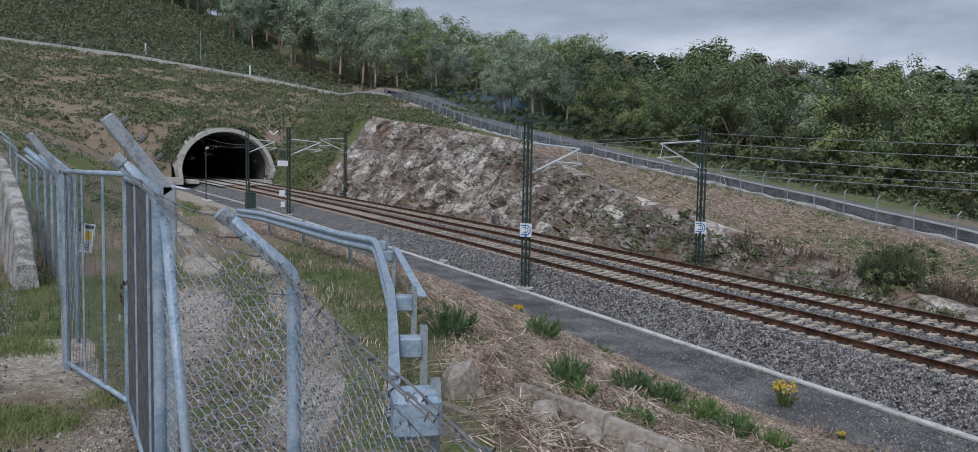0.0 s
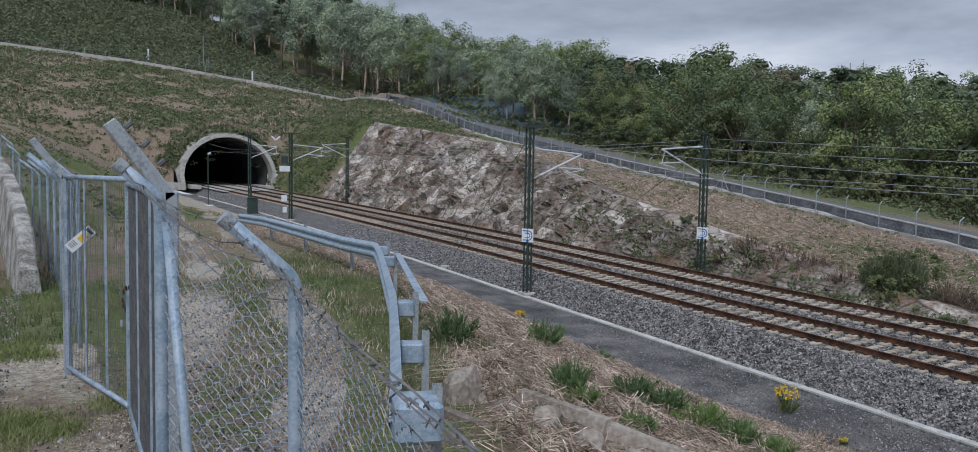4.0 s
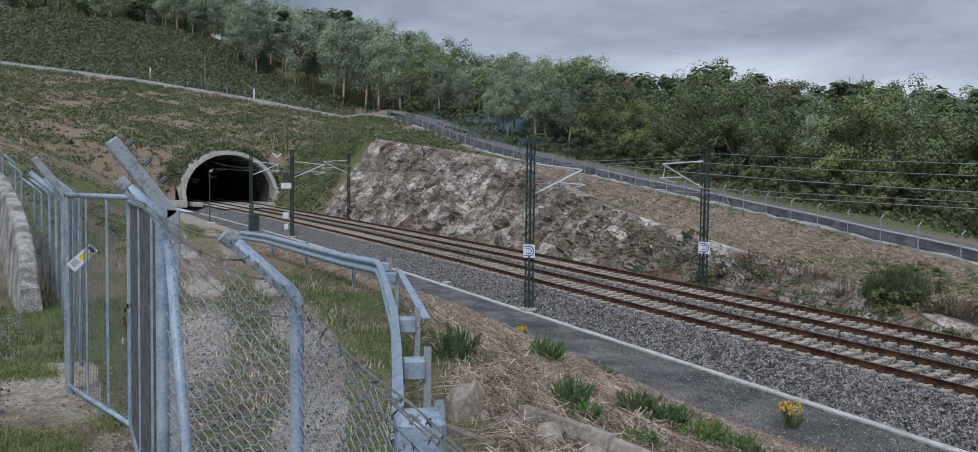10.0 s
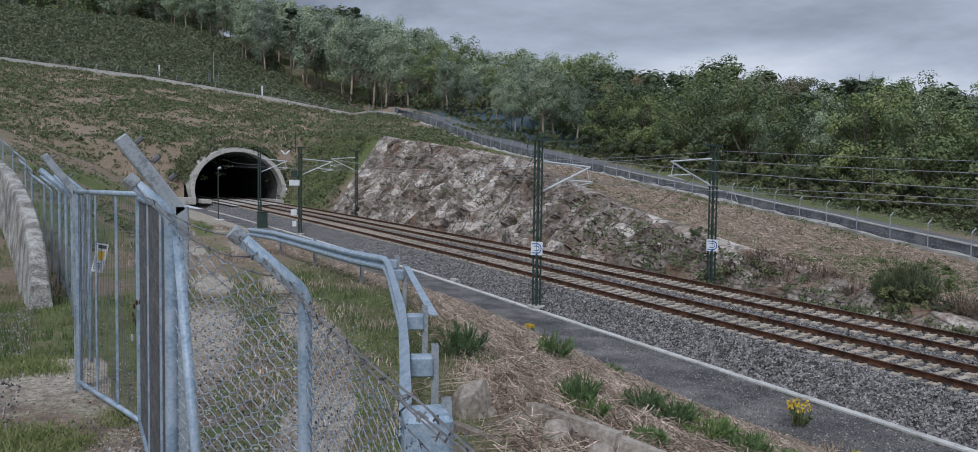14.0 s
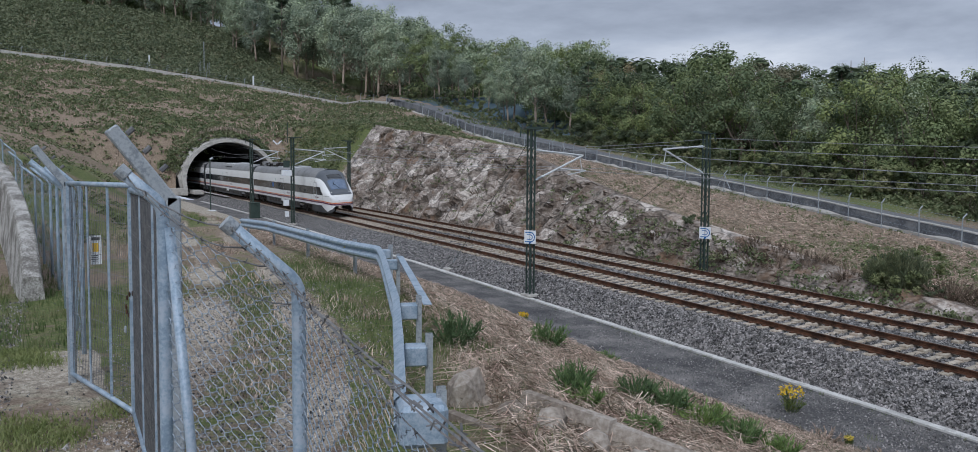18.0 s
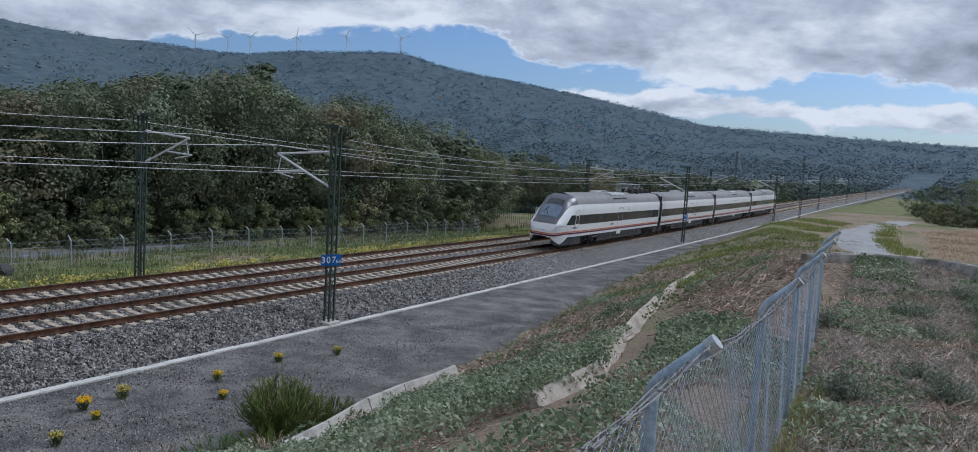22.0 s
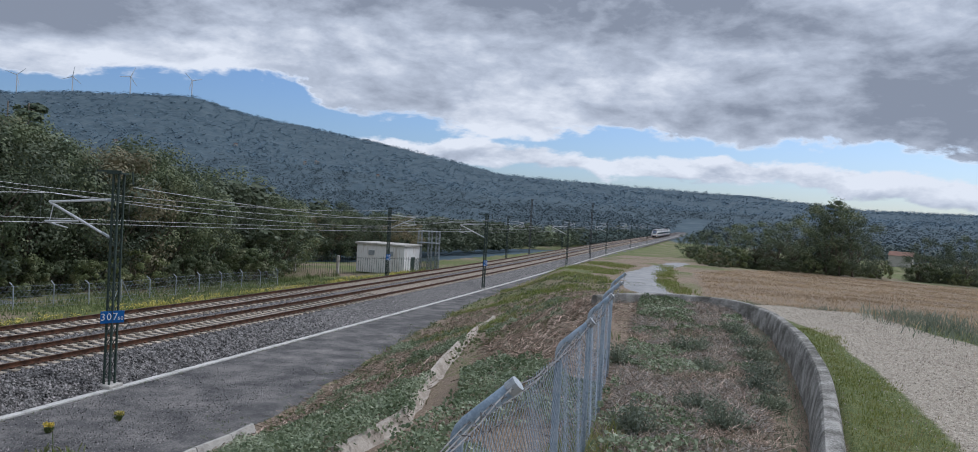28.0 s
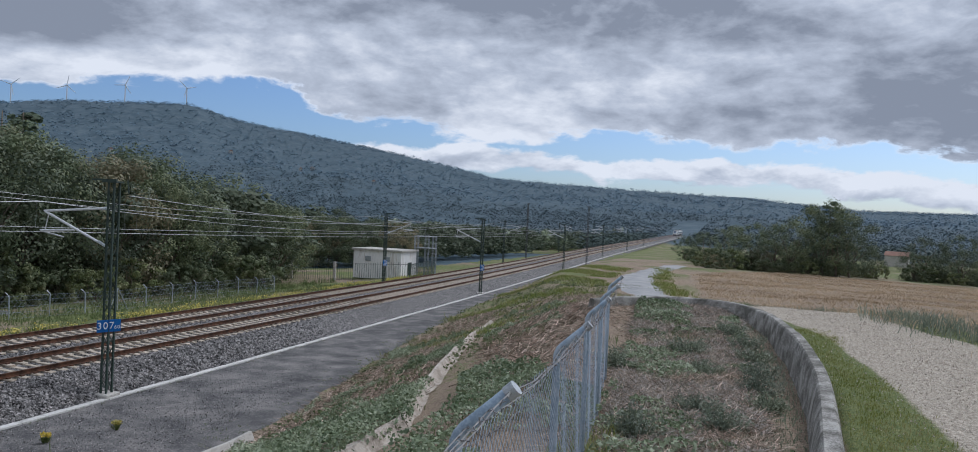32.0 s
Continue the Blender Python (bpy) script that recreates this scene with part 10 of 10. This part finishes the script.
def loose_gravel():
    n = 20000
    x = np.concatenate([rng.uniform(-15, -1.5, n), rng.uniform(8, 34, n)])
    lane_y = np.interp(x, [-15, -8, 0, 4, 11, 17, 21.6, 24.7, 32, 45], [2.3, 0.4, -2.4, -5.0, -5.3, -5.7, -5.65, -4.9, -3.0, -1.6])
    lane_y = np.where(x < 0, yard_lane(x) + rng.choice([-0.75, 0.75], 2 * n), lane_y)
    y = lane_y + rng.normal(size=2 * n) * np.where(x < 0, 0.26, 1.1)
    s = (rng.uniform(0.006, 0.02, 2 * n) * np.where(x < 0, 0.42, 1.0))[:, None, None]
    C = on_land(x, y, 0.004)[:, None]
    tet = np.array([(1, 0, -.4), (-.5, .8, -.4), (-.5, -.8, -.4), (0, 0, .8)], float)
    T = C + (tet[None] + rng.normal(size=(2 * n, 4, 3)) * 0.35) * s
    base = np.arange(2 * n)[:, None] * 4
    F = np.concatenate([base + np.array([t]) for t in ((0, 1, 3), (1, 2, 3), (2, 0, 3))])
    cover("loose_gravel", [(T.reshape(-1, 3), F)], "pale_gravel", "loose pale gravel on the yard and the dirt road", "gravel")
    m = 30000
    x = rng.uniform(-16, -1, m)
    y = np.where(rng.random(m) < 0.5, yard_lane(x) + rng.normal(size=m) * 0.9, -0.4 - np.abs(rng.normal(size=m)) * 1.8)
    C = on_land(x, y, 0.005)[:, None]
    T = C + (tet[None] + rng.normal(size=(m, 4, 3)) * 0.35) * rng.uniform(0.006, 0.022, m)[:, None, None]
    base = np.arange(m)[:, None] * 4
    F = np.concatenate([base + np.array([t]) for t in ((0, 1, 3), (1, 2, 3), (2, 0, 3))])
    cover("yard_stones", [(T.reshape(-1, 3), F)], "stone", "scattered grey stones on the yard", "gravel")
    n = 52000
    x = rng.uniform(-32, 36, n) * rng.uniform(0.35, 1, n)
    o = rng.uniform(-8.2, -2.7, n)
    y = rail_y(x) + o
    k = y > toe_y(x) - 0.2
    x, y, o = x[k], y[k], o[k]
    m = len(x)
    C = np.stack([x, y, rail_z(x) - 1.03], -1)[:, None]
    T = C + (tet[None] + rng.normal(size=(m, 4, 3)) * 0.35) * rng.uniform(0.010, 0.034, m)[:, None, None]
    base = np.arange(m)[:, None] * 4
    F = np.concatenate([base + np.array([t]) for t in ((0, 1, 3), (1, 2, 3), (2, 0, 3))])
    cover("path_stones", [(T.reshape(-1, 3), F)], "stone", "small loose grey stones on the service path", "gravel")


loose_gravel()
litter()
lawns()
brambles()
scrub()


def twig_bush(name, x, y, h, r, label, stems=60, mat="broom", cat="plant", z=None, group=""):
    """A broom-like bush: thin upright stems with small leaves."""
    g = float(land(x, y)) - 0.02 if z is None else z
    t = thing(name, label, cat, group, at=pose(x, y, g))
    a = rng.uniform(0, math.tau, stems)
    k = np.sqrt(rng.random(stems))
    A = np.stack([np.cos(a) * k * r * 0.35, np.sin(a) * k * r * 0.35, np.zeros(stems)], -1)
    hh = h * rng.uniform(0.6, 1.05, stems) * (1 - 0.35 * k)
    B = np.stack([np.cos(a) * k * r, np.sin(a) * k * r, hh], -1) + rng.normal(size=(stems, 3)) * 0.03 * h
    part("stem_tuft", mesh_np("stem_tuft", *lines_np(A, B, 0.004 + 0.003 * h, 3)), mat, t)
    if mat == "heath":
        m = stems * 20
        i = rng.integers(0, stems, m)
        C = A[i] + (B[i] - A[i]) * rng.uniform(0.2, 1.04, m)[:, None] + rng.normal(size=(m, 3)) * 0.05 * (0.4 + h)
        part("foliage", mesh_np("foliage", *quads_out(C, rng.normal(size=(m, 3)) + [0, 0, 0.6], 0.018 + 0.035 * h * rng.random(m))), mat, t)
        return t
    m = stems * 14
    i = rng.integers(0, stems, m)
    f = rng.uniform(0.15, 1.0, m)[:, None]
    C = A[i] + (B[i] - A[i]) * f
    d = (B[i] - A[i]) / (h + 0.01) + rng.normal(size=(m, 3)) * 0.38 + [0, 0, 0.2]
    d *= (0.05 + 0.09 * h) * rng.uniform(0.5, 1.2, (m, 1)) / np.linalg.norm(d, axis=1, keepdims=True)
    part("foliage", mesh_np("foliage", *lines_np(C, C + d, 0.0035 + 0.0045 * h, 3)), mat, t)
    return t


for x, y, h, r in ((-9.16, 4.46, 0.50, 0.36), (-10.25, 6.5, 0.45, 0.36), (-7.35, 5.0, 0.45, 0.22), (-7.9, 6.35, 0.30, 0.30), (-7.5, 6.5, 0.34, 0.34), (-7.1, 6.65, 0.32, 0.36),
                   (-6.7, 6.9, 0.30, 0.32), (-6.4, 7.2, 0.25, 0.3), (-7.0, 4.9, 0.25, 0.25), (-13.6, 10.1, 0.28, 0.3), (-6.4, 5.2, 0.2, 0.2), (-5.8, 7.6, 0.2, 0.2)):
    twig_bush("green_weed", x, y, h, r, "bright green broom seedling growing on the straw-covered bank", 46, "broom", "plant", group="weeds on the bank")
twig_bush("broom_bush", 14.6, 12.3, 1.6, 1.05, "tall feathery green broom bush at the foot of the bank", 190, "grass", "shrub")
twig_bush("broom_bush", 15.7, 11.9, 1.0, 0.85, "feathery green broom bush beside the drain", 100, "grass", "shrub")
twig_bush("broom_bush", 13.6, 11.8, 0.6, 0.9, "low feathery green broom bush at the foot of the bank", 80, "grass", "shrub")
for x, y, h, r in ((14.0, -1.75, 0.35, 0.4), (15.6, -1.8, 0.45, 0.5), (17.2, -2.0, 0.42, 0.5), (19.0, -2.0, 0.45, 0.5), (20.8, -2.0, 0.45, 0.5), (17.0, -0.9, 0.35, 0.4), (13.2, -0.6, 0.35, 0.5), (22.4, -1.8, 0.45, 0.5),
                   (12.0, -0.9, 0.4, 0.4), (19.5, -0.6, 0.5, 0.5), (11.0, 0.3, 0.5, 0.4), (16.6, 0.9, 0.5, 0.5)):
    twig_bush("heather_clump", x, y, h, r, "grey-green heather clump inside the curved wall", 50, "heath", "shrub", group="clumps inside the wall")


for x, y, h, r, m in ((-9.7, 15.6, 0.7, 0.5, "straw"), (-8.5, 15.5, 0.9, 0.45, "straw"), (-7.7, 16.4, 0.8, 0.5, "straw"), (-7.2, 16.6, 0.6, 0.35, "broom"), (-5.0, 15.9, 0.75, 0.6, "straw"), (-4.0, 15.5, 0.55, 0.5, "straw"),
                      (-6.2, 15.7, 0.5, 0.6, "straw"), (-9.1, 16.4, 0.4, 0.3, "broom"), (-11.4, 14.1, 0.45, 0.4, "straw"), (-9.6, 13.5, 0.4, 0.5, "straw"), (-2.6, 15.4, 0.5, 0.6, "straw"), (-0.6, 15.2, 0.45, 0.6, "straw"),
                      (1.4, 15.6, 0.4, 0.5, "broom"), (3.4, 15.4, 0.5, 0.6, "straw"), (5.6, 14.9, 0.5, 0.6, "straw"), (8.0, 14.0, 0.5, 0.6, "straw"), (9.8, 13.2, 0.7, 0.7, "straw"), (11.2, 12.6, 0.7, 0.8, "straw"),
                      (12.3, 12.1, 0.8, 0.8, "broom"), (12.8, 11.0, 0.6, 0.8, "straw"), (11.4, 11.8, 0.55, 0.7, "grass"), (10.2, 12.0, 0.6, 0.7, "straw"), (14.2, 9.6, 0.5, 0.6, "straw")):
    twig_bush("dry_weed" if m == "straw" else "green_weed", x, y, h, r, "tangled dry brown weed at the edge of the path" if m == "straw" else "feathery green weed at the edge of the path", 40, m, "plant", group="weeds along the path")


def flower_plant(x, y, h, label="yellow-flowered ragwort growing in the gravel", z=None):
    t = twig_bush("ragwort", x, y, h, h * 0.5, label, 22, "grass", "plant", z, "yellow-flowered plants")
    n = 130
    a = rng.uniform(0, math.tau, n)
    k = np.sqrt(rng.random(n)) * h * 0.5
    C = np.stack([np.cos(a) * k, np.sin(a) * k, h * rng.uniform(0.7, 1.05, n)], -1)
    part("blossoms", mesh_np("blossoms", *quads_out(C, rng.normal(size=C.shape) + [0, -0.4, 0.5], 0.024 + 0.028 * h)), "flower", t, "yellow blossoms")


for x, o, h in ((-14.8, -4.9, 0.68), (-27.5, -5.5, 0.4), (-12.5, -5.6, 0.2), (13.2, -4.6, 0.34), (14.4, -4.5, 0.36), (11.3, -6.2, 0.3), (12.9, -5.4, 0.22), (17.2, -5.0, 0.3), (20.0, -4.8, 0.3), (9.8, -6.6, 0.3), (16.0, -6.4, 0.25), (22, -5.6, .3)):
    y = float(rail_y(x)) + o
    flower_plant(x, y, h, z=max(float(land(x, y)), float(rail_z(x)) - 1.05))
ch = []
fl = []
n = 1100
x = np.concatenate([rng.uniform(8, 95, n), rng.uniform(-9, -5, 30), rng.uniform(9, 14, 50), rng.uniform(19, 25, 60)])
y = rail_y(x) + 8.9 + np.abs(rng.normal(size=len(x))) * 0.7
k = wobble(x, y, 3.0, 6.0) + 0.5 * rng.normal(size=len(x)) > -0.05
x, y = x[k], y[k]
X, Y = np.repeat(x, 8) + rng.normal(size=len(x) * 8) * 0.18, np.repeat(y, 8) + rng.normal(size=len(x) * 8) * 0.12
C = on_land(X, Y)
cover("trackside_weeds", [blades(C, 0.30, 0.014, 0.4)], "grass", "green weeds along the far ballast edge", "weeds")
C[:, 2] += rng.uniform(0.15, 0.38, len(C))
cover("trackside_blossoms", [quads_out(C, rng.normal(size=C.shape) * 0.5 + [0, -0.5, 0.8], rng.uniform(0.04, 0.08, len(C)))], "flower", "yellow blossoms along the far ballast edge", "flowers")

# tangled dry brush and shrubs along the foot of the cutting
MAT["brush"] = material("dry_brush", [(0.10, 0.075, 0.055), (0.18, 0.135, 0.10), (0.27, 0.21, 0.16)], 0.9, 0, 2, 20, island=0.4)
for x, y, h, r in ((-32.2, 31.9, 1.1, 1.1), (-30.9, 32.4, 1.5, 1.3), (-30.0, 31.9, 1.3, 1.2), (-28.9, 32.3, 1.5, 1.3), (-28.2, 31.9, 1.2, 1.2), (-26.9, 32.3, 1.3, 1.0), (-25.0, 32.0, 1.1, 0.9), (-20.2, 32.4, 1.0, 1.2), (-19.0, 32.8, 1.0, 1.3),
                   (-17.8, 32.5, 0.9, 1.2), (-38.6, 32.2, 1.1, 1.0), (-44.0, 32.0, 1.2, 1.1), (-47.7, 31.9, 1.0, 1.0), (-36.0, 32.0, 0.9, 0.8), (-62, 32.6, 1.3, 1.2), (-70, 32.8, 1.2, 1.2), (-56, 32.2, 1.2, 1.2)):
    twig_bush("dry_brush", x, y, h, r, "tangled dry brown brush hanging over the rock", 110, "brush", "shrub", group="dry brush on the cutting")
for x, y, h, r in ((-22.5, 31.9, 2.2, 0.9), (-21.7, 32.0, 1.9, 0.8), (-23.2, 32.0, 1.7, 0.7), (-22.3, 32.5, 1.9, 0.8)):
    twig_bush("broom_bush", x, y, h, r, "tall feathery grey-green broom bush at the end of the cutting", 260, "gorse", "shrub", group="broom on the cutting")

# shrubs of the far side
for x, y, h in ((-22.0, 31.7, 1.75), (-23.6, 32.6, 1.4), (-20.6, 32.0, 0.9), (-23.8, 35.8, 1.6), (-30.5, 32.2, 1.2), (-17.0, 32.0, 1.4), (-14.8, 31.8, 1.1), (-36, 33, 1.3)):
    t = plant_tree("bush", x, y, h, 0.1)
    t["label"] = "dark green wild shrub at the end of the rock cutting"


def soil_mound():
    bm = bmesh.new()
    bmesh.ops.create_uvsphere(bm, u_segments=40, v_segments=16, radius=1)
    bmesh.ops.delete(bm, geom=[v for v in bm.verts if v.co.z < -0.3], context="VERTS")
    for v in bm.verts:
        k = 1 + 0.22 * noise.noise(v.co * 1.6) + 0.10 * noise.noise(v.co * 5)
        v.co = Vector((v.co.x * 3.1 * k, v.co.y * 1.9 * k, v.co.z * 1.5 * k * (1 + 0.12 * noise.noise(v.co * 9))))
    x, y = 18.4, 36.2
    m = tagged(part("soil_mound", bm, material("mound_soil", [(0.07, 0.065, 0.042), (0.12, 0.10, 0.072), (0.20, 0.16, 0.125)], 0.95, 0, 0.8, 12, 1.0, 8), at=pose(x, y, float(land(x, y)) - 0.1, 0, 0, 0), smooth=True),
               "overgrown heap of brown soil beside the far fence", "mound")
    n = 900
    a = rng.uniform(0, math.tau, n)
    k = np.sqrt(rng.random(n))
    C = np.stack([x - 0.7 + np.cos(a) * k * 2.6, y + np.sin(a) * k * 1.7, float(land(x, y)) - 0.1 + 1.42 * np.sqrt(np.maximum(0, 1 - k * k))], -1)
    cover("mound_growth", [clump_leaves(C, rng.uniform(0.15, 0.4, n), 12, 0.07, 0.8)], "scrub", "weeds and brambles growing over the soil heap", "scrub")
    boulder("dark_heap", (23.2, 36.6, float(land(23.2, 36.6)) - 0.1), 0.62, "tunnel_dark", "small heap of dark soil beside the far fence", "", (1.4, 0.9, 0.7))
    boulder("dark_heap", (9.6, 31.2, float(land(9.6, 31.2)) - 0.1), 0.28, "tunnel_dark", "small dark lump near the far track", "", (1.6, 0.8, 0.6))


soil_mound()


# ---- what moves ----
def tail_at(t):
    """Where the rear end of the train is along the line, in metres."""
    return -1.62 + 55.5 * (max(t, 13.5) - 21.0)


def motions():
    times = sorted({0.0, 13.5, *[round(13.5 + 0.5 * k, 2) for k in range(38)]})
    starts = [END_LEN + 2 * MID_LEN + END_LEN, END_LEN + 2 * MID_LEN, END_LEN + MID_LEN, 0.0]
    for car, front in zip(cars, starts):
        rows = []
        turned = car.name.startswith("trailing")
        for t in times:
            s = tail_at(t)
            ln = END_LEN if front == 0.0 or car.name.startswith("leading") else MID_LEN
            a = s + front - (0 if turned else ln)
            b = a + ln
            pa = Vector((a, float(rail_y(a)) + 0.87, float(rail_z(a)) + CANT / 2))
            pb = Vector((b, float(rail_y(b)) + 0.87, float(rail_z(b)) + CANT / 2))
            d = pb - pa
            yaw = math.degrees(math.atan2(d.y, d.x))
            pitch = -math.degrees(math.atan2(d.z, math.hypot(d.x, d.y)))
            roll = math.degrees(math.atan(CANT / GAUGE))
            p = pa if turned else pb
            if turned:
                rows.append((t, pose(p.x, p.y, p.z, -roll, -pitch, yaw + 180)))
            else:
                rows.append((t, pose(p.x, p.y, p.z, roll, pitch, yaw)))
        walk(car, rows)
    # the loose notice sways on its wire
    sway = ((0, 9), (0.6, 9), (1.2, 1), (1.8, 24), (2.4, 30), (3.0, 48), (3.5, 48), (5.5, 47), (6.5, 50), (7.5, 52), (8.5, 50), (9.5, 47), (11, 42), (13, 20), (17, 3), (18.5, -2), (20, 1), (32, 1))
    notice = bpy.data.objects["notice_plate"]
    walk(notice, [(t, pose(-8.80, 0.362, 4.935, 90, 0, 90) @ pose(0, 0, 0, 0, 0, -a)) for t, a in sway])


motions()
